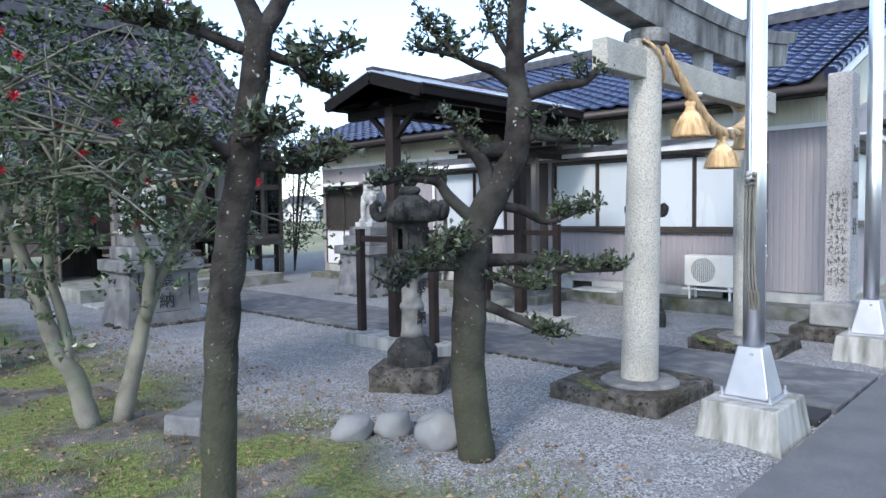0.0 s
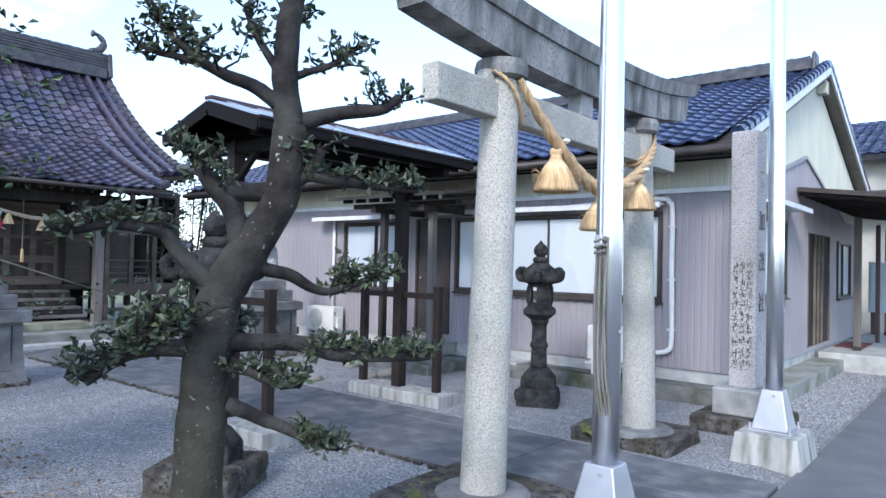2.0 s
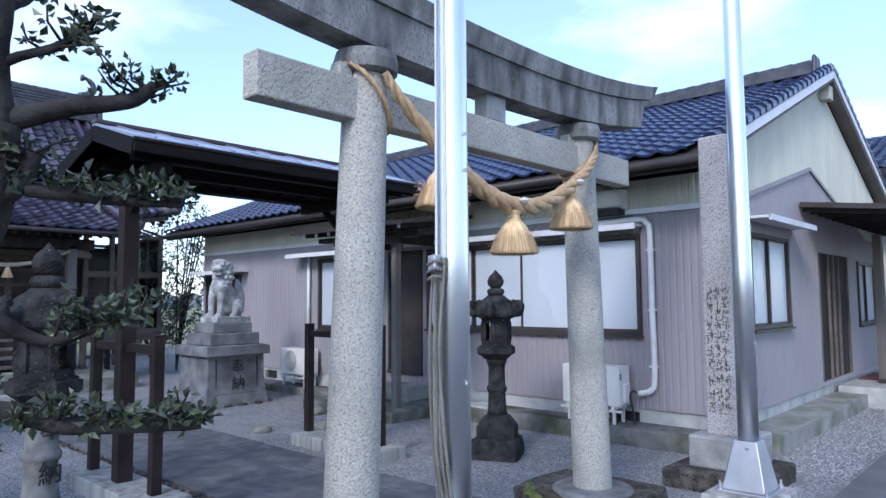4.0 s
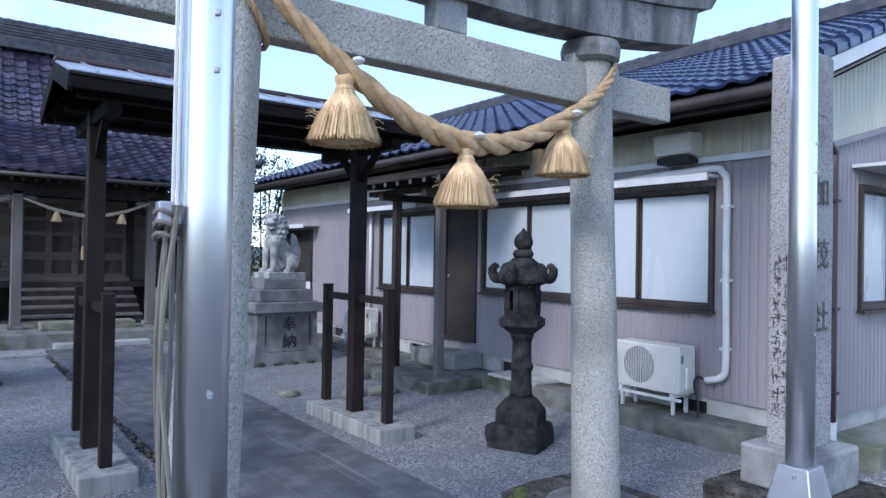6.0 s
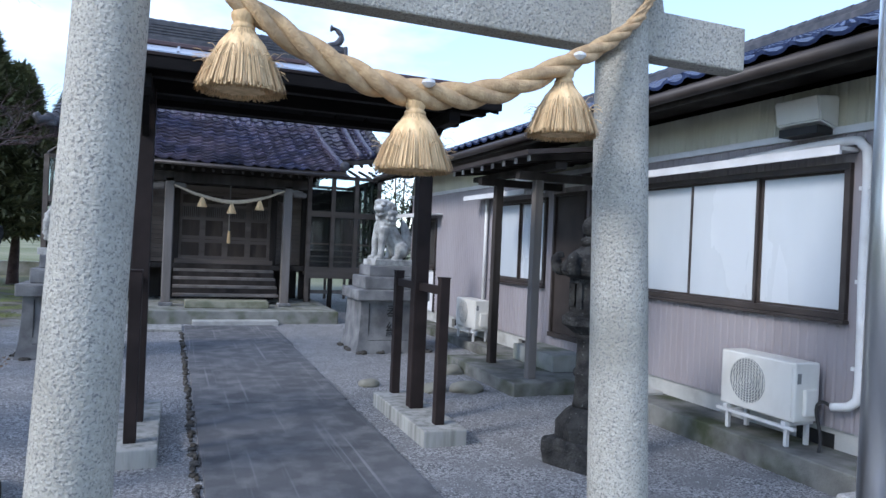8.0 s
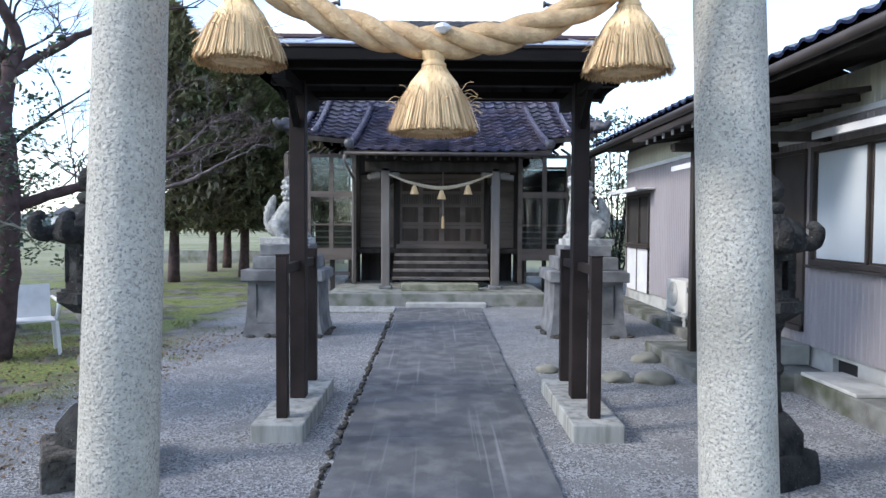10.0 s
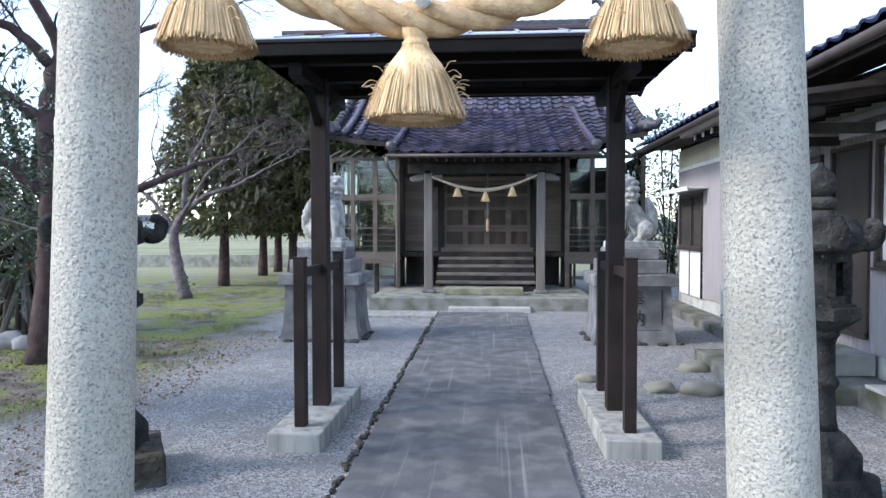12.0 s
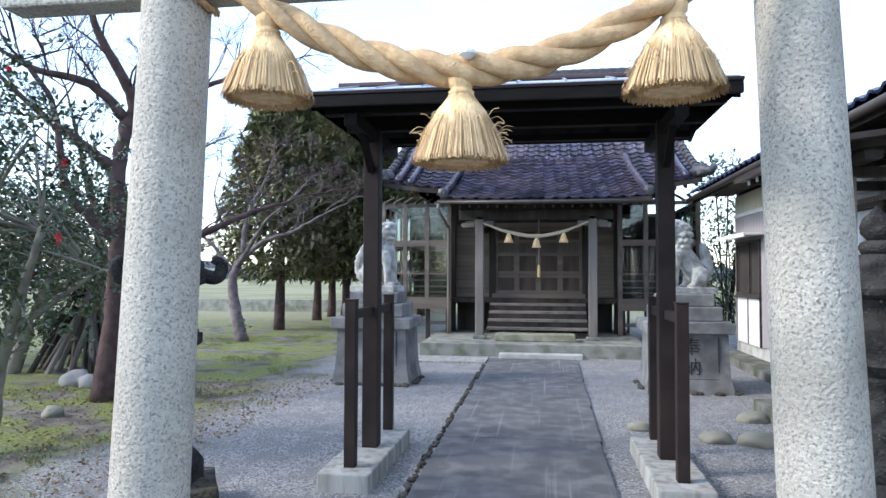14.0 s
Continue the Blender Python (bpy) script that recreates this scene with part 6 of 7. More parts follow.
    for k in range(31):
        x = -3.3 + 6.6 * k / 30
        if abs(x) > 2.0:
            a, b = main_roof(x, 0.01), main_roof(x, 0.22)
            part("rafter", bar(bmesh.new(), a - Vector((0, 0, 0.17)), b - Vector((0, 0, 0.17)), 0.05, 0.07), M["wood_dark"], roof)
    g = part("gutter", tube(bmesh.new(), [(CX - 1.95, 10.52, 2.97), (CX + 2.2, 10.52, 2.95)], 0.036, 10), M["frame_brown"], roof, "dark gutter under the porch eave", smooth=True)
    part("rain_pipe", tube(bmesh.new(), smooth_line([(CX - 1.93, 10.52, 2.95), (CX - 1.93, 10.6, 2.8), (CX - 1.95, 11.9, 2.6), (CX - 1.96, 12.2, 2.4), (CX - 1.96, 12.2, 0.25)], 4), 0.03, 8), M["wood_grey"], g, smooth=True)
    # votive rope and three tassels on the porch beam, with a bell pull
    hall_rope = thing("small_sacred_rope", "pale straw rope hung between the porch posts", "straw rope", HALL)
    line = smooth_line([(CX - 1.1, 11.15, 2.60), (CX - 0.6, 11.14, 2.42), (CX - 0.04, 11.14, 2.33), (CX + 0.5, 11.14, 2.42), (CX + 1.02, 11.15, 2.62)], 10)
    part("rope", twisted(bmesh.new(), line, lambda f: 0.016 + 0.024 * math.sin(math.pi * f), 3, 9, 8), M["rope_pale"], hall_rope, smooth=True)
    for k, (x, z) in enumerate(((CX - 0.58, 2.39), (CX - 0.02, 2.29), (CX + 0.52, 2.39))):
        t = thing("small_tassel", "pale straw tassel on the porch rope", "tassel", HALL @ pose(x, 11.14, z), group="porch tassels")
        part("binding", lathe(bmesh.new(), [(0.01, 0.03), (0.03, 0.02), (0.034, 0.0), (0.02, -0.01)], 12), M["rope_pale"], t, smooth=True)
        part("skirt", lathe(bmesh.new(), [(0.028, -0.005), (0.055, -0.07), (0.095, -0.19), (0.02, -0.185)], 16), M["straw"], t, smooth=True)
    bell = thing("bell_rope", "thin pale bell pull hanging before the doors", "bell rope", HALL)
    part("cord", tube(bmesh.new(), [(CX + 0.02, 12.2, 2.8), (CX + 0.02, 12.2, 1.75)], 0.016, 8), M["wood_grey"], bell)
    part("tuft", lathe(bmesh.new(), [(0.02, 1.76), (0.03, 1.68), (0.035, 1.5), (0.01, 1.49)], 10, (CX + 0.02, 12.2)), M["straw"], bell, smooth=True)


build_hall()


# ---------- trees and plants ----------
def leaf(bm, p, d, size, rnd):
    """One folded leaf at p that points along d."""
    d = d.normalized()
    s = d.cross(Vector((rnd.uniform(-1, 1), rnd.uniform(-1, 1), rnd.uniform(-1, 1))))
    s = s.normalized() if s.length > 1e-4 else Vector((1, 0, 0))
    n = s.cross(d) * (0.25 * size)
    a, b, c = bm.verts.new(p), bm.verts.new(p + d * size), None
    l, r = bm.verts.new(p + d * size * 0.5 + s * size * 0.28 + n), bm.verts.new(p + d * size * 0.5 - s * size * 0.28 + n)
    bm.faces.new((a, r, b))
    bm.faces.new((a, b, l))


def limb(bm, pts, r0, r1, n=9, wob=0.012, per=5):
    line = smooth_line(pts, per)
    m = len(line)
    line = [p + wob * noise.noise_vector(p * 7) for p in line]
    tube(bm, line, [r0 + (r1 - r0) * i / (m - 1) + 0.1 * r0 * noise.noise(line[i] * 9) for i in range(m)], n)
    return line


def twigs(bm, leaves, line, rnd, every, length, lsize, per_twig, up=0.6, start=0.3, spread=1.0):
    """Short twigs with leaves at their ends, along the outer part of a limb."""
    for i, p in enumerate(line):
        if i < start * len(line):
            continue
        for _ in range(every):
            d = Vector((rnd.gauss(0, spread), rnd.gauss(0, spread), abs(rnd.gauss(up, 0.5)))).normalized()
            L = length * rnd.uniform(0.4, 1.2)
            q = p + d * L * 0.55 + Vector((rnd.gauss(0, 0.02), rnd.gauss(0, 0.02), 0))
            e = q + (d + Vector((rnd.gauss(0, 0.4), rnd.gauss(0, 0.4), rnd.gauss(0.2, 0.3)))).normalized() * L * 0.5
            tube(bm, [p, q, e], [0.007, 0.005, 0.003], 5)
            for k in range(per_twig):
                f = rnd.uniform(0.35, 1.0)
                c = p.lerp(q, f * 2) if f < 0.5 else q.lerp(e, f * 2 - 1)
                dd = Vector((rnd.gauss(0, 0.8), rnd.gauss(0, 0.8), rnd.gauss(0.25, 0.6)))
                leaf(leaves, c + dd * 0.01, dd, lsize * rnd.uniform(0.6, 1.25), rnd)


def pruned_tree():
    rnd = random.Random(11)
    t = thing("pruned_tree", "cloud-pruned evergreen tree with a lichen-green trunk", "tree", pose(-0.04, 0.04, 0))
    wood, crown, low = bmesh.new(), bmesh.new(), bmesh.new()
    limb(low, [(-3.06, 0.12, -0.05), (-3.1, 0.15, 0.5), (-3.1, 0.14, 1.0), (-3.05, 0.12, 1.42), (-2.96, 0.06, 1.65), (-2.86, 0, 1.84), (-2.81, -0.04, 2.05), (-2.8, -0.04, 2.27)], 0.118, 0.076, 14)
    limb(wood, [(-2.8, -0.04, 2.24), (-2.82, -0.03, 2.5), (-2.81, -0.03, 2.74), (-2.79, -0.05, 2.95), (-2.74, -0.02, 3.3)], 0.07, 0.04, 12)
    for pts, r0, r1, every, ln, st in (
        ([(-2.8, -0.04, 2.28), (-2.62, -0.15, 2.35), (-2.44, -0.27, 2.39), (-2.35, -0.32, 2.46)], 0.045, 0.022, 2, 0.17, 0.6),
        ([(-2.83, -0.02, 2.37), (-2.98, 0.07, 2.46), (-3.13, 0.16, 2.52), (-3.23, 0.23, 2.62), (-3.31, 0.28, 2.71)], 0.038, 0.012, 2, 0.16, 0.35),
        ([(-3.13, 0.16, 2.52), (-3.27, 0.25, 2.55), (-3.36, 0.3, 2.57)], 0.02, 0.008, 2, 0.12, 0.2),
        ([(-2.83, -0.01, 2.52), (-2.93, 0.04, 2.67), (-2.99, 0.07, 2.8)], 0.025, 0.01, 2, 0.14, 0.3),
        ([(-2.8, -0.05, 2.5), (-2.65, -0.13, 2.58), (-2.54, -0.2, 2.66)], 0.022, 0.01, 2, 0.14, 0.3),
        ([(-2.8, -0.03, 2.7), (-2.68, 0.1, 2.82), (-2.6, 0.2, 2.95)], 0.022, 0.01, 2, 0.14, 0.3),
        ([(-2.96, 0.06, 1.62), (-2.99, 0.08, 1.83), (-3.09, 0.14, 1.98), (-3.15, 0.18, 2.11)], 0.06, 0.03, 4, 0.16, 0.55),
        ([(-3.03, 0.11, 1.95), (-2.88, 0.0, 1.97), (-2.75, -0.1, 2.04), (-2.7, -0.16, 2.17)], 0.05, 0.03, 3, 0.15, 0.6),
        ([(-2.72, -0.12, 2.04), (-2.5, -0.23, 2.02), (-2.26, -0.38, 2.0)], 0.03, 0.012, 4, 0.14, 0.15),
        ([(-3.06, 0.12, 1.5), (-3.19, 0.2, 1.65), (-3.27, 0.25, 1.76), (-3.41, 0.34, 1.78), (-3.6, 0.44, 1.74)], 0.045, 0.016, 3, 0.13, 0.5),
        ([(-2.97, 0.06, 1.62), (-2.79, -0.05, 1.58), (-2.65, -0.13, 1.49), (-2.52, -0.22, 1.53), (-2.37, -0.3, 1.58)], 0.035, 0.012, 3, 0.14, 0.5),
        ([(-3.04, 0.1, 1.25), (-2.78, -0.05, 1.26), (-2.6, -0.16, 1.2), (-2.41, -0.28, 1.18), (-2.19, -0.42, 1.18)], 0.045, 0.024, 4, 0.13, 0.35),
        ([(-3.1, 0.15, 1.24), (-3.26, 0.25, 1.24), (-3.38, 0.32, 1.2), (-3.5, 0.39, 1.1)], 0.045, 0.02, 5, 0.15, 0.3),
        ([(-3.02, 0.09, 0.98), (-2.86, 0, 0.9), (-2.69, -0.11, 0.8), (-2.57, -0.18, 0.75)], 0.04, 0.014, 3, 0.12, 0.55),
        ([(-3.1, 0.15, 1.3), (-3.3, 0.05, 1.36), (-3.48, 0.0, 1.34)], 0.03, 0.012, 5, 0.14, 0.35),
        ([(-3.0, 0.1, 1.3), (-2.85, 0.3, 1.3), (-2.7, 0.5, 1.28)], 0.03, 0.012, 4, 0.14, 0.35),
        ([(-3.0, 0.1, 1.2), (-2.98, -0.1, 1.12), (-2.9, -0.3, 1.1)], 0.025, 0.01, 4, 0.13, 0.4),
    ):
        line = limb(wood, pts, r0, r1)
        twigs(wood, crown, line, rnd, every, ln, 0.046, 9, start=st)
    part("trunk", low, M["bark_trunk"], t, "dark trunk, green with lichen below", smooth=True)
    part("branchwork", wood, M["bark_dark"], t, "dark bare limbs", smooth=True)
    c = part("crown", crown, M["leaf_dark"], t, "small dark leaves in flat pads")
    c["kind"] = "stuff"


def straight_tree():
    rnd = random.Random(12)
    t = thing("slender_tree", "slim evergreen tree with lichen-spotted trunk", "tree", pose(-1.327, -0.554, 0.331) @ Matrix.Scale(0.79, 4))
    wood, crown = bmesh.new(), bmesh.new()
    low = bmesh.new()
    limb(low, [(-4.47, 0.97, -0.46), (-4.43, 0.96, 0.4), (-4.4, 0.95, 0.93), (-4.35, 0.92, 1.41), (-4.28, 0.89, 1.8), (-4.24, 0.87, 2.1), (-4.2, 0.85, 2.37), (-4.17, 0.83, 2.66)], 0.104, 0.08, 12)
    for pts, r0, r1, ev in (
        ([(-4.17, 0.83, 2.6), (-4.25, 0.88, 2.8), (-4.34, 0.92, 3.0), (-4.4, 1.0, 3.4)], 0.065, 0.03, 2),
        ([(-4.17, 0.83, 2.6), (-4.06, 0.78, 2.8), (-3.97, 0.73, 3.0), (-3.9, 0.7, 3.4)], 0.065, 0.03, 2),
        ([(-4.17, 0.83, 2.5), (-3.98, 0.73, 2.45), (-3.74, 0.61, 2.55)], 0.035, 0.012, 5),
        ([(-4.05, 0.76, 2.47), (-3.9, 0.72, 2.35), (-3.8, 0.7, 2.3)], 0.02, 0.008, 4),
        ([(-4.23, 0.86, 2.5), (-4.49, 1.0, 2.6), (-4.81, 1.16, 2.62)], 0.04, 0.015, 7),
        ([(-4.29, 0.89, 1.9), (-4.59, 1.05, 2.05), (-4.8, 1.14, 2.2)], 0.04, 0.014, 7),
        ([(-4.28, 0.89, 1.87), (-4.0, 0.74, 1.83), (-3.8, 0.65, 1.92)], 0.04, 0.014, 7),
        ([(-4.28, 0.89, 1.95), (-4.3, 0.65, 2.0), (-4.36, 0.45, 2.02)], 0.03, 0.012, 5),
        ([(-4.28, 0.89, 1.95), (-4.12, 1.1, 2.0), (-3.95, 1.3, 2.02)], 0.03, 0.012, 5),
        ([(-4.4, 1.0, 2.0), (-4.6, 0.9, 1.95), (-4.85, 0.85, 1.9)], 0.03, 0.012, 5),
    ):
        line = limb(wood, pts, r0, r1)
        twigs(wood, crown, line, rnd, ev, 0.17, 0.055, 9, start=0.3)
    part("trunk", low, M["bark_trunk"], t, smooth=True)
    part("branchwork", wood, M["bark_dark"], t, smooth=True)
    part("crown", crown, M["leaf_dark"], t)["kind"] = "stuff"


def camellia(name, stems, seed, label, centre, spread, count, flowers, shift=(0, 0)):
    rnd = random.Random(seed)
    t = thing(name, label, "tree", pose(*shift, 0))
    wood, crown = bmesh.new(), bmesh.new()
    for pts, r0, r1 in stems:
        one = bmesh.new()
        line = limb(one, pts, r0, r1, 10, 0.02)
        part("stem", one, M["bark_pale"], t, smooth=True)
        twigs(wood, crown, line, rnd, 3, 0.3, 0.06, 7, start=0.45)
    tips = []
    for i in range(count):
        q = Vector((centre[0] + rnd.gauss(0, spread[0]), centre[1] + rnd.gauss(0, spread[1]), centre[2] + rnd.gauss(0, spread[2])))
        if noise.noise(q * 1.6 + Vector((seed, 0, 0))) < -0.05:
            continue
        tips.append(q)
        s = Vector((rnd.choice(stems)[0][-1]))
        if i % 9 == 0:
            tube(wood, smooth_line([s, s.lerp(q, 0.5) + Vector((0, 0, 0.08)), q], 3), [0.014, 0.013, 0.012, 0.01, 0.008, 0.006, 0.004], 5)
        for k in range(13):
            d = Vector((rnd.gauss(0, 1), rnd.gauss(0, 1), rnd.gauss(0.2, 0.6)))
            leaf(crown, q + d * 0.05, d, 0.065 * rnd.uniform(0.6, 1.25), rnd)
    part("twig_mass", wood, M["bark_pale"], t, "pale smooth twigs", smooth=True)["kind"] = "stuff"
    part("crown", crown, M["leaf_camellia"], t, "glossy dark green leaves")["kind"] = "stuff"
    for i in range(flowers):
        q = rnd.choice(tips) + Vector((rnd.uniform(-.06, .06), rnd.uniform(-.1, 0), rnd.uniform(-.04, .04)))
        f = bmesh.new()
        for k in range(7):
            a = 2 * math.pi * k / 7
            d = Vector((math.cos(a), -0.55, math.sin(a)))
            leaf(f, q + d * 0.004, d, 0.042, rnd)
            leaf(f, q, Vector((math.cos(a + 0.4) * 0.6, -1, math.sin(a + 0.4) * 0.6)), 0.03, rnd)
        part("flower", f, M["petal"], t, "red camellia flower")


pruned_tree()
straight_tree()
camellia("camellia_tree", (
    ([(-4.35, 3.23, -0.05), (-4.45, 3.27, 0.35), (-4.57, 3.31, 0.62), (-4.69, 3.35, 1.14), (-4.85, 3.4, 1.75), (-4.9, 3.5, 2.4)], 0.085, 0.03),
    ([(-4.5, 3.28, 0.4), (-4.5, 3.3, 0.8), (-4.62, 3.2, 1.3), (-4.55, 3.1, 1.9)], 0.05, 0.02),
    ([(-4.16, 3.17, -0.05), (-4.06, 3.13, 0.45), (-3.96, 3.1, 0.85), (-3.74, 3.02, 1.36), (-3.5, 2.94, 1.9)], 0.075, 0.028),
    ([(-3.98, 3.1, 0.75), (-3.98, 3.0, 1.2), (-4.1, 2.95, 1.6), (-3.95, 2.9, 2.1)], 0.05, 0.02),
    ([(-3.85, 3.06, 1.1), (-3.6, 3.2, 1.3), (-3.3, 3.3, 1.55)], 0.035, 0.015)),
    21, "camellia with pale stems and red flowers", (-4.45, 3.15, 2.3), (0.68, 0.5, 0.58), 900, 22, (-0.14, -0.42))


def bare_tree(name, label, trunk, r0, limbs, seed, depth=3, mat="bark_red", shift=(0, 0)):
    """A leafless tree whose limbs fork into fine twigs."""
    rnd = random.Random(seed)
    t = thing(name, label, "tree", pose(*shift, 0))
    wood = bmesh.new()
    limb(wood, trunk, r0, r0 * 0.5, 10, 0.03)
    part("trunk", wood, M[mat], t, smooth=True)

    def fork(wood, p, d, L, r, k):
        e = p + d * L
        m = p.lerp(e, 0.5) + Vector((rnd.gauss(0, 0.07), rnd.gauss(0, 0.07), rnd.gauss(0.03, 0.05))) * L
        tube(wood, smooth_line([p, m, e], 3), [r, r * 0.93, r * 0.86, r * 0.8, r * 0.74, r * 0.68, r * 0.6], 6 if k > 1 else 4, cap=k > 1)
        if k <= 0:
            return
        for _ in range(rnd.choice((2, 3, 3))):
            nd = (d + Vector((rnd.gauss(0, 0.5), rnd.gauss(0, 0.5), rnd.gauss(0.18, 0.4)))).normalized()
            fork(wood, p.lerp(e, rnd.uniform(0.45, 1.0)), nd, L * rnd.uniform(0.55, 0.85), r * 0.6, k - 1)

    for pts, ra, rb in limbs:
        wood = bmesh.new()
        line = limb(wood, pts, ra, rb, 9, 0.03)
        for i in range(3, len(line), 3):
            d = (line[i] - line[i - 1]).normalized()
            nd = (d * 0.5 + Vector((rnd.gauss(0, 0.6), rnd.gauss(0, 0.6), rnd.gauss(0.45, 0.4)))).normalized()
            fork(wood, line[i], nd, rnd.uniform(0.4, 0.8), rb * 0.55, depth)
        fork(wood, line[-1], (line[-1] - line[-2]).normalized(), 0.6, rb * 0.8, depth)
        part("limb", wood, M[mat], t, smooth=True)


bare_tree("bare_tree", "leafless tree with knotted red-brown limbs", [(-5.3, 5.25, -0.05), (-5.22, 5.33, 1.0), (-5.19, 5.36, 2.0), (-5.22, 5.34, 2.85), (-5.15, 5.39, 3.4)], 0.16, (
    ([(-5.15, 5.39, 3.35), (-5.1, 5.43, 3.73), (-5.28, 5.29, 4.2), (-5.5, 5.14, 4.8), (-5.6, 5.2, 5.5)], 0.085, 0.03),
    ([(-5.17, 5.37, 3.5), (-5.48, 5.14, 3.89), (-5.92, 4.81, 3.97), (-6.3, 4.6, 4.2)], 0.07, 0.025),
    ([(-5.22, 5.34, 2.85), (-5.53, 5.11, 3.11), (-5.92, 4.82, 3.48), (-6.3, 4.6, 3.9)], 0.075, 0.025),
    ([(-5.19, 5.36, 1.9), (-5.45, 5.19, 2.2), (-5.67, 5.0, 2.6), (-5.78, 4.92, 3.5), (-6.0, 4.75, 4.0)], 0.07, 0.025),
    ([(-5.17, 5.36, 1.75), (-4.7, 5.75, 2.0), (-4.4, 5.95, 2.08), (-3.86, 6.34, 2.41), (-3.5, 6.6, 2.55)], 0.075, 0.02),
    ([(-5.15, 5.39, 3.3), (-4.8, 5.7, 3.7), (-4.3, 6.0, 4.1), (-3.9, 6.2, 4.3)], 0.06, 0.02)), 31, 4, shift=(0.31, 0.02))
bare_tree("bare_tree", "leafless grey tree behind the camellias", [(-7.6, 8.2, -0.05), (-7.6, 8.2, 1.4), (-7.5, 8.3, 2.6)], 0.13, (
    ([(-7.5, 8.3, 2.5), (-7.2, 8.2, 3.6), (-7.0, 8.3, 4.8)], 0.08, 0.03),
    ([(-7.5, 8.3, 2.2), (-8.0, 8.5, 3.2), (-8.4, 8.6, 4.4)], 0.08, 0.03),
    ([(-7.5, 8.3, 2.4), (-6.9, 8.6, 3.1), (-6.3, 8.8, 3.6)], 0.06, 0.02)), 33, 4, "bark_dark", (0.3, 0.1))
bare_tree("bare_cherry_tree", "small leafless cherry with spreading twigs", [(-6.95, 11.75, -0.05), (-7.15, 11.8, 0.6), (-7.3, 11.9, 1.4), (-7.1, 12.0, 2.0)], 0.16, (
    ([(-7.1, 12.0, 1.9), (-6.5, 11.8, 2.3), (-5.8, 11.7, 2.5), (-5.0, 11.6, 2.9)], 0.07, 0.02),
    ([(-7.1, 12.0, 2.0), (-7.0, 12.0, 2.9), (-6.6, 12.1, 3.8)], 0.07, 0.02),
    ([(-7.2, 11.9, 1.7), (-6.3, 11.4, 2.7), (-5.4, 11.2, 3.4)], 0.05, 0.018),
    ([(-7.3, 11.9, 1.6), (-7.9, 11.9, 2.3), (-8.6, 11.8, 2.8)], 0.06, 0.02)), 32, 5, "bark_cherry", (0.45, 0.7))
camellia("camellia_tree", (
    ([(-8.1, 6.9, -0.05), (-7.9, 6.95, 0.6), (-7.6, 7.0, 1.3), (-7.3, 7.0, 2.2)], 0.13, 0.04),
    ([(-8.0, 6.92, 0.4), (-8.0, 6.8, 1.2), (-8.1, 6.7, 2.2)], 0.09, 0.035),
    ([(-7.7, 6.95, 1.1), (-7.0, 6.9, 1.5), (-6.4, 6.8, 1.7)], 0.07, 0.025)),
    22, "spreading camellia with red flowers and pale stems", (-7.6, 6.9, 2.0), (0.95, 0.8, 0.6), 2100, 18, (0.35, 0.1))


def pole_stack():
    rnd = random.Random(8)
    t = thing("leaning_poles", "stack of old timber poles leaning together under the camellia", "timber stack", pose(0.35, 0.1, 0))
    for i in range(26):
        a = rnd.uniform(0, 2 * math.pi)
        r = rnd.uniform(0.35, 0.85)
        b = Vector((-7.25 + r * math.cos(a), 7.3 + 0.6 * r * math.sin(a), -0.03))
        e = Vector((-7.1 + rnd.gauss(0, 0.1), 7.35 + rnd.gauss(0, 0.1), rnd.uniform(1.35, 1.75)))
        part("pole", tube(bmesh.new(), [b, b.lerp(e, 0.5) + Vector((rnd.gauss(0, .03), rnd.gauss(0, .03), 0)), e], [0.045, 0.04, 0.035], 7), M["wood_grey"] if i % 3 else M["wood_dark"], t)


pole_stack()


def conifer(x, y, h, r, seed, trunk_h=1.2):
    rnd = random.Random(seed)
    t = thing("cedar_tree", "dense dark cedar with rusty winter needles", "tree", group="cedars")
    wood, crown = bmesh.new(), bmesh.new()
    limb(wood, [(x, y, -0.05), (x + 0.04, y, h * 0.3), (x, y, h * 0.9)], 0.17, 0.03, 9)
    part("trunk", wood, M["bark_red"], t, smooth=True)
    for i in range(4200):
        f = rnd.random() ** 0.8
        z = trunk_h + (h - trunk_h) * f
        rad = r * (1 - f) ** 0.62 * (0.35 + 0.65 * min(1, f * 7 + 0.25))
        a = rnd.uniform(0, 2 * math.pi)
        q = math.sqrt(rnd.uniform(0.12, 1.0)) * rad * (1 + 0.28 * noise.noise(Vector((math.cos(a) * 2, math.sin(a) * 2, z * 0.9 + seed))))
        p = Vector((x + q * math.cos(a), y + q * math.sin(a), z))
        o = Vector((math.cos(a), math.sin(a), rnd.uniform(-0.5, 0.5)))
        for k in range(5):
            d = (o + Vector((rnd.gauss(0, 0.6), rnd.gauss(0, 0.6), rnd.gauss(0, 0.6)))).normalized()
            L = rnd.uniform(0.16, 0.36)
            s = d.cross(Vector((0.3, 0.2, 1))).normalized() * 0.06
            v = [crown.verts.new(c) for c in (p - s, p + s, p + d * L)]
            crown.faces.new(v)
    part("crown", crown, M["leaf_conifer"], t)["kind"] = "stuff"


for i, (x, y, h, r) in enumerate(((-6.95, 15.7, 7.3, 2.0), (-5.55, 17.4, 6.7, 1.5), (-7.2, 19.6, 7.1, 1.8), (-5.2, 20.2, 6.3, 1.5), (-7.3, 21.5, 6.7, 1.6), (-4.2, 22.6, 6.0, 1.4))):
    conifer(x, y, h, r, i + 40, 1.35)


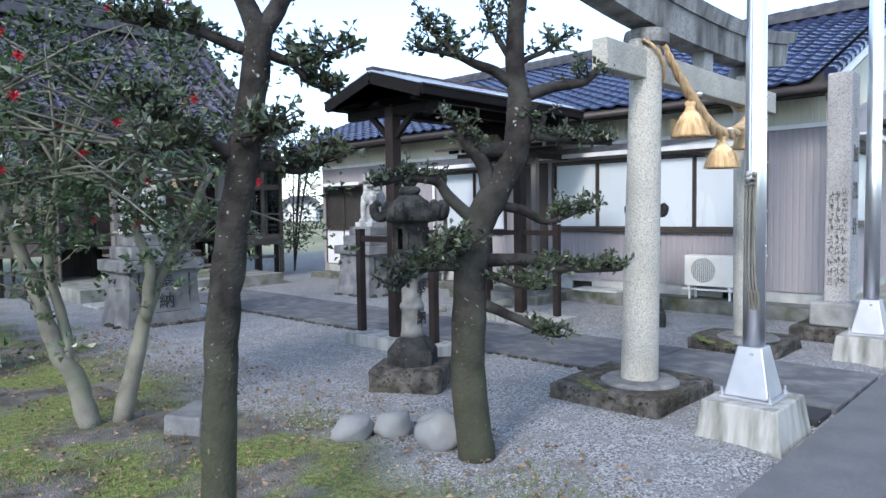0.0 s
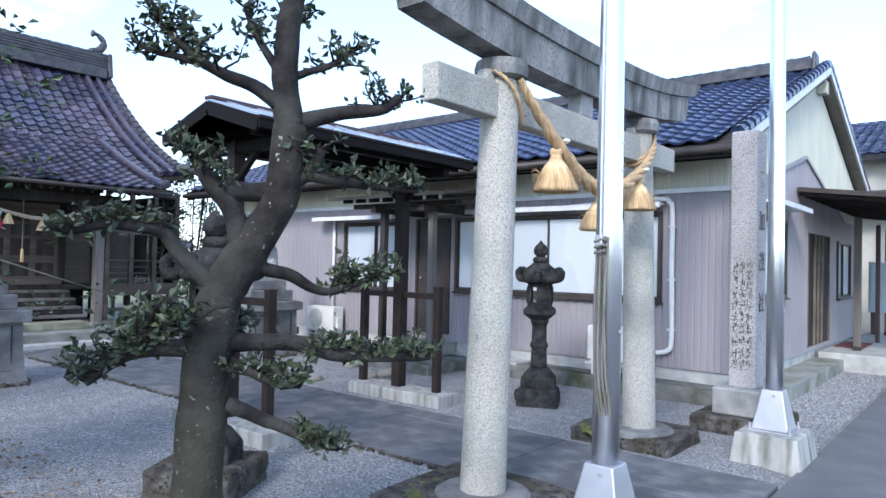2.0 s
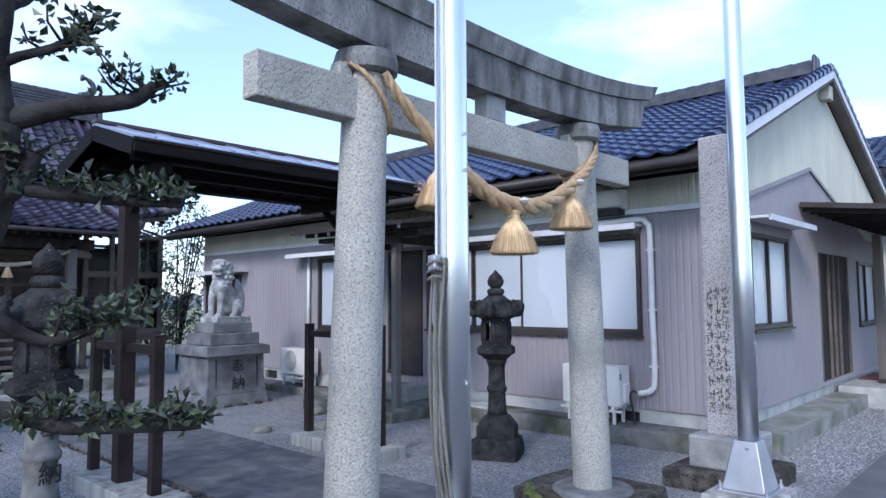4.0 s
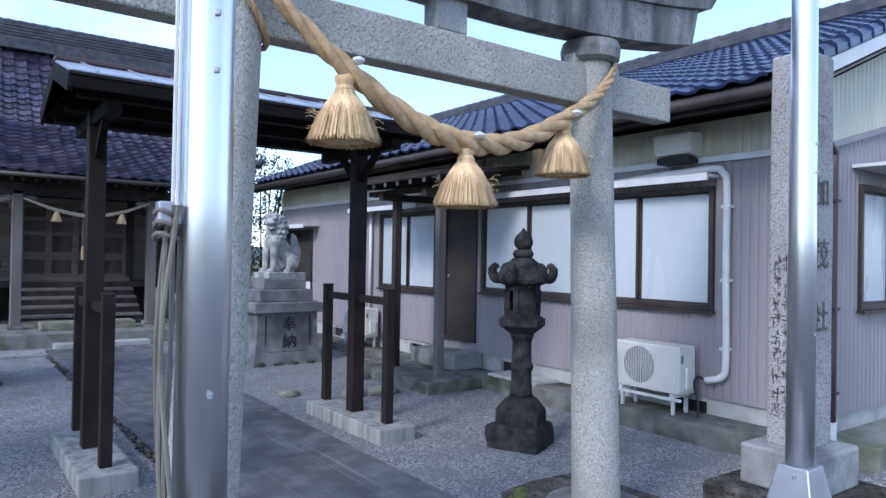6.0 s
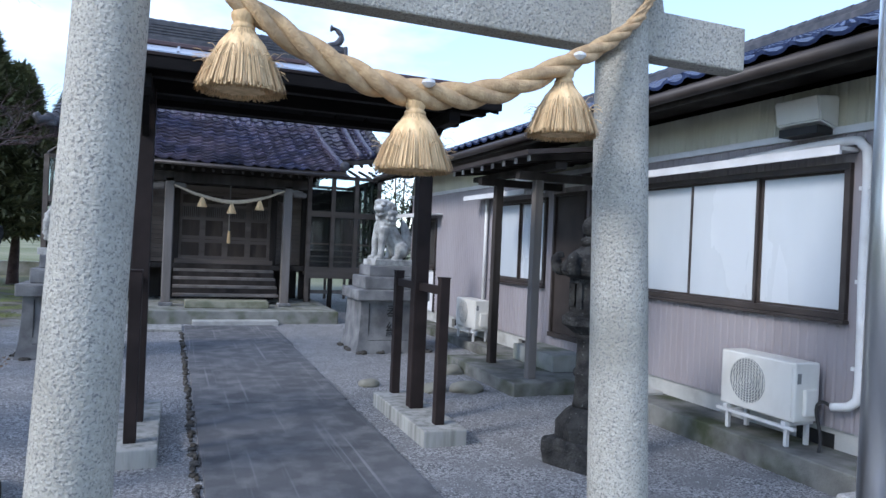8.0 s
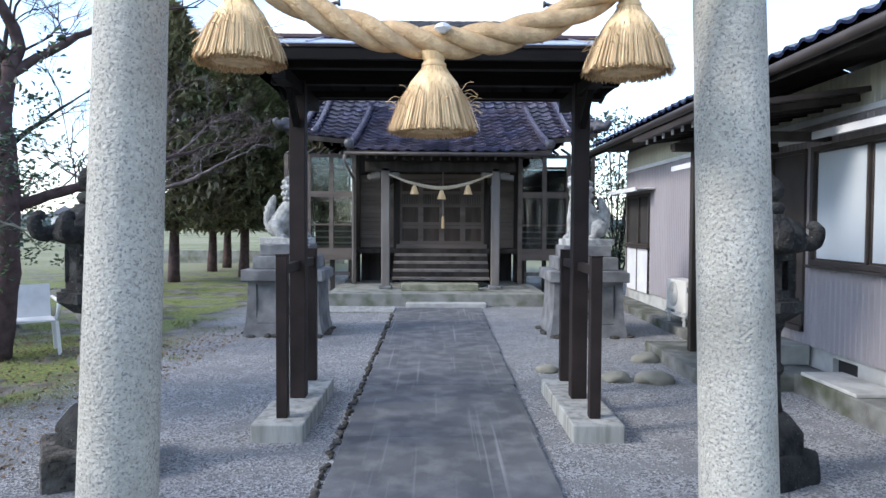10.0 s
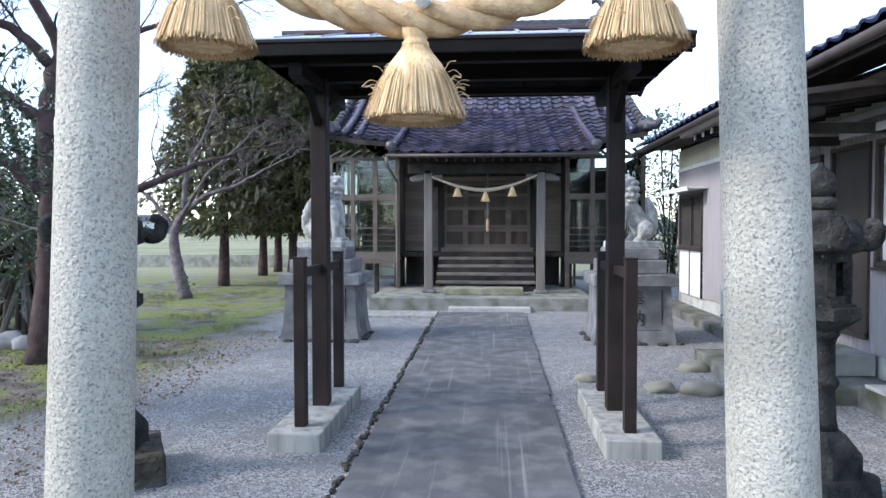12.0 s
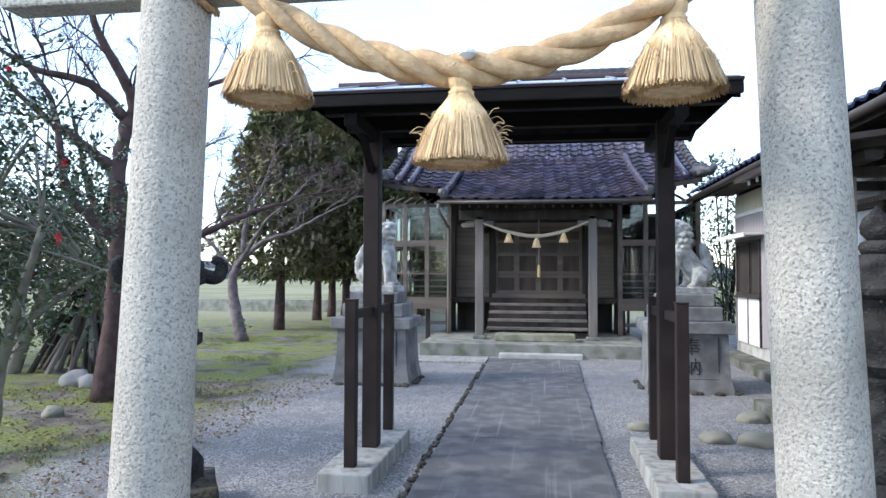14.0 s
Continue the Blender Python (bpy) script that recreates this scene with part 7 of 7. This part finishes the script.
def shrub(x, y, h, r, seed, mat="leaf_hedge", label="rounded green shrub at the edge of the court"):
    rnd = random.Random(seed)
    t = thing("shrub", label, "shrub")
    wood, crown = bmesh.new(), bmesh.new()
    for k in range(7):
        a = rnd.uniform(0, 6.28)
        wood = bmesh.new()
        tube(wood, smooth_line([(x, y, -0.03), (x + 0.3 * r * math.cos(a), y + 0.3 * r * math.sin(a), h * 0.4), (x + 0.7 * r * math.cos(a), y + 0.7 * r * math.sin(a), h * 0.8)], 3), 0.018, 5)
        part("stem", wood, M["bark_dark"], t)
    for i in range(1500):
        d = Vector((rnd.gauss(0, 1), rnd.gauss(0, 1), rnd.gauss(0, 1))).normalized() * rnd.uniform(0.55, 1.0) ** 0.5
        p = Vector((x + d.x * r, y + d.y * r, h * 0.55 + d.z * h * 0.45)) * 1.0
        p += 0.25 * r * noise.noise_vector(p * 1.5)
        for k in range(2):
            leaf(crown, p, Vector((rnd.gauss(0, 1), rnd.gauss(0, 1), rnd.gauss(0.2, 1))), 0.09 * rnd.uniform(0.6, 1.2), rnd)
    part("crown", crown, M[mat], t)["kind"] = "stuff"


shrub(-8.6, 9.4, 0.9, 0.55, 1)
shrub(4.2, 13.0, 4.3, 0.85, 2, label="tall green evergreen between hall and house")
shrub(5.6, 17.6, 3.0, 1.2, 3, label="tall green shrub between hall and house")
shrub(-10.5, 7.5, 2.2, 1.2, 4, "leaf_camellia", "dense dark shrub on the western edge")
shrub(-10.2, 4.5, 1.8, 1.0, 5, "leaf_camellia", "dense dark shrub on the western edge")

# ---------- stones and litter on the ground ----------
for i, (x, y, r, g) in enumerate(((-3.38, 1.06, 0.13, "rock"), (-3.15, 0.9, 0.125, "rock"), (-3.1, 0.48, 0.16, "rock"), (-2.93, 0.68, 0.13, "rock"), (-5.75, 6.1, 0.14, "rock"), (-6.05, 6.2, 0.17, "rock"), (-4.9, 4.3, 0.1, "flat_rock"))):
    single("garden_stone", rock(bmesh.new(), (x, y, r * 0.45), r * 1.15, r, r * 0.85, i + 3, 3), M[g], "rounded grey river stone on the soil", "stone", group="garden stones", smooth=True)


blk = B(-0.2, 0.2, -0.15, 0.15, -0.04, 0.14, bev=0.02)
bmesh.ops.subdivide_edges(blk, edges=blk.edges, cuts=2, use_grid_fill=True)
for v in blk.verts:
    v.co += 0.012 * noise.noise_vector(v.co * 7)
single("stone_block", blk, M["pedestal"], "squared dark stone block lying on the soil", "stone").matrix_basis = pose(-4.0, 2.12, 0, 0, 0, 30)


def scatter():
    rnd = random.Random(3)

    def pebbles(count, xr, yr, size, name, mat, label, bad):
        V, F = [], []
        base = [(1, 0, 0), (-1, 0, 0), (0, 1, 0), (0, -1, 0), (0, 0, 1), (0, 0, -1)]
        tri = ((0, 2, 4), (2, 1, 4), (1, 3, 4), (3, 0, 4), (2, 0, 5), (1, 2, 5), (3, 1, 5), (0, 3, 5))
        for _ in range(count):
            x, y = rnd.uniform(*xr), rnd.uniform(*yr)
            if bad(x, y):
                continue
            s = size * rnd.uniform(0.5, 1.5)
            a = rnd.uniform(0, 6.28)
            k = len(V)
            for bx, by, bz in base:
                px, py, pz = bx * s * rnd.uniform(.7, 1.3), by * s * rnd.uniform(.6, 1.1), bz * s * rnd.uniform(.4, .8)
                V.append((x + px * math.cos(a) - py * math.sin(a), y + px * math.sin(a) + py * math.cos(a), 0.003 + pz))
            F += [tuple(q + k for q in f) for f in tri]
        me = bpy.data.meshes.new(name)
        me.from_pydata(V, [], F)
        me.materials.append(mat)
        tagged(new(name, me), label, "gravel", kind="stuff")

    on_path = lambda x, y: abs(x - 0.125 - 0.003 * y) < 0.75 + 0.007 * y
    pebbles(60000, (-3.6, 4.0), (-1.25, 8.0), 0.0062, "gravel", M["gravel"], "loose grey gravel of the court", on_path)
    pebbles(5000, (3.5, 9.0), (-1.25, -0.5), 0.01, "gravel", M["gravel"], "loose grey gravel by the entrance", lambda x, y: False)
    V = bmesh.new()
    for _ in range(5200):
        x, y = rnd.uniform(-6.5, -2.6), rnd.uniform(-0.9, 7)
        leaf(V, Vector((x, y, 0.012 + rnd.uniform(0, .012))), Vector((rnd.gauss(0, 1), rnd.gauss(0, 1), rnd.uniform(-.1, .3))), rnd.uniform(0.02, 0.05), rnd)
    single("fallen_leaves", V, M["dead_leaf"], "dry brown leaves scattered under the trees", "leaf litter", kind="stuff")
    G = bmesh.new()
    for _ in range(26000):
        x, y = rnd.uniform(-9, -2.9), rnd.uniform(-1.0, 14)
        if noise.noise(Vector((x * 0.8, y * 0.8, 4))) < 0.1 or x > -3.2 - 1.2 * noise.noise(Vector((x, y, 9))) - 0.1 * max(0, 4 - y) * 0:
            continue
        for k in range(3):
            a, h = rnd.uniform(0, 6.28), rnd.uniform(0.015, 0.05)
            p = Vector((x + rnd.gauss(0, .02), y + rnd.gauss(0, .02), 0.0))
            s = Vector((math.cos(a), math.sin(a), 0)) * 0.004
            G.faces.new([G.verts.new(v) for v in (p - s, p + s, p + Vector((rnd.gauss(0, .015), rnd.gauss(0, .015), h)))])
    single("grass", G, M["grass"], "short moss and grass tufts on the soil", "grass", kind="stuff")


scatter()

# ---------- beyond the court ----------
def backdrop():
    rnd = random.Random(17)
    # neighbouring house behind the entrance
    n = thing("neighbour_house", "beige two-storey house with a dark tiled roof", "house")
    part("wall", B(15.5, 24, -2.0, 7.0, 0, 4.6), M["plaster"], n)
    part("lower_roof", bar(bmesh.new(), (14.6, 2.5, 3.35), (15.6, 2.5, 3.75), 9.4, 0.12), M["ridge_tile"], n)
    for x0, z0, x1, z1 in ((14.9, 4.55, 19.75, 6.3), (24.6, 4.55, 19.75, 6.3)):
        part("roof", bar(bmesh.new(), (x0, 2.5, z0), (x1, 2.5, z1), 9.8, 0.14), M["ridge_tile"], n)
    tile_sheet("roof_tiles", lambda i, j: Vector((14.85, 7.4 - i * TILE_W, 4.63)) + Vector((0.94, 0, 0.34)) * (j * TILE_L), 36, 20, M["tile_blue"], n)
    bx = thing("meter_cabinet", "pale blue steel cabinet on legs by the entrance", "cabinet", pose(12.9, -0.57, 0.3))
    part("body", B(-0.25, 0.25, -0.3, 0.3, 0.5, 1.6, bev=0.015), M["box_blue"], bx)
    part("door", B(-0.27, -0.25, -0.26, 0.26, 0.55, 1.55, bev=0.006), M["box_blue"], bx)
    for y in (-0.24, 0.24):
        part("leg", B(-0.04, 0.04, y - 0.04, y + 0.04, 0, 0.5), M["pipe_red"], bx)
    u = thing("utility_pole", "tall concrete utility pole with steel bands and wires", "utility pole", pose(13.3, -1.0, 0))
    part("shaft", lathe(bmesh.new(), [(0.17, -0.1), (0.15, 4), (0.12, 12)], 20), M["pole_concrete"], u, smooth=True)
    for z in (4.2, 5.0, 5.9, 7.4, 7.6):
        part("band", lathe(bmesh.new(), [(0.165, z), (0.165, z + 0.06)], 16), M["steel_mat"], u)
    part("transformer", lathe(bmesh.new(), [(0.1, 5.5), (0.22, 5.55), (0.22, 6.2), (0.1, 6.3)], 16, (0.1, -0.5)), M["steel_mat"], u)
    for k, z in enumerate((5.1, 5.35, 7.9, 9.0)):
        part("wire", tube(bmesh.new(), smooth_line([(0, -0.1, z), (2, -9, z - 0.5), (4, -20, z)], 6), 0.012, 5), M["black"], u)
    for x in (-0.12, 0.14):
        part("conduit", tube(bmesh.new(), [(x, -0.16, 0), (x, -0.15, 4.5)], 0.03, 6), M["pvc"], u)
    # tree line and low houses at the far edge of the fields
    bm = bmesh.new()
    for i in range(260):
        a = -1.9 + 3.0 * i / 260
        R = 190 + 40 * noise.noise(Vector((i * 0.13, 0, 0)))
        h = 2.2 + 2.0 * abs(noise.noise(Vector((i * 0.31, 3, 0))))
        rock(bm, (R * math.sin(a), R * math.cos(a), h * 0.3), 4.5, 3.0, h, i, 1)
    single("tree_line", bm, M["hill"], "low hazy tree line across the fields", "trees", kind="stuff")
    for i in range(14):
        a = -1.35 + 2.1 * i / 14 + rnd.uniform(-.05, .05)
        R = 150 + rnd.uniform(-15, 15)
        f = thing("far_house", "tiny pale far-off house across the fields", "house", pose(R * math.sin(a), R * math.cos(a), 0, 0, 0, rnd.uniform(0, 180)), group="far houses")
        wd, dp, h = rnd.uniform(5, 9), 5, rnd.uniform(2.6, 4.6)
        part("wall", B(-wd / 2, wd / 2, -dp / 2, dp / 2, 0, h), M["far_wall"], f)
        part("roof", B(-wd / 2 - 0.5, wd / 2 + 0.5, -dp / 2 - 0.5, dp / 2 + 0.5, h, h + 1.5, top=0.5), M["ridge_tile"], f)
    # trees west and behind the walker's back close the place
    fence = thing("low_wall", "low grey concrete wall at the field edge", "wall")
    part("wall", B(-14, -3.5, 24.0, 24.2, 0, 0.5), M["old_concrete"], fence)


backdrop()


def garden_chair():
    c = thing("garden_chair", "white plastic garden chair on the grass", "chair", pose(-4.8, 5.66, 0, 0, 0, 35))
    part("seat", B(-0.23, 0.23, -0.22, 0.22, 0.4, 0.425, bev=0.01), M["pvc"], c)
    part("backrest", bar(bmesh.new(), (0, 0.22, 0.42), (0, 0.33, 0.82), 0.44, 0.02, (0, 1, 0)), M["pvc"], c)
    for x in (-0.24, 0.24):
        for y in (-0.2, 0.2):
            part("leg", bar(bmesh.new(), (x * 1.12, y * 1.15, 0), (x, y, 0.41), 0.04, 0.03, (0, 1, 0)), M["pvc"], c)
        part("armrest", tube(bmesh.new(), smooth_line([(x, -0.2, 0.42), (x * 1.1, -0.2, 0.62), (x * 1.1, 0.1, 0.64), (x, 0.28, 0.66)], 4), 0.02, 8), M["pvc"], c, smooth=True)


garden_chair()
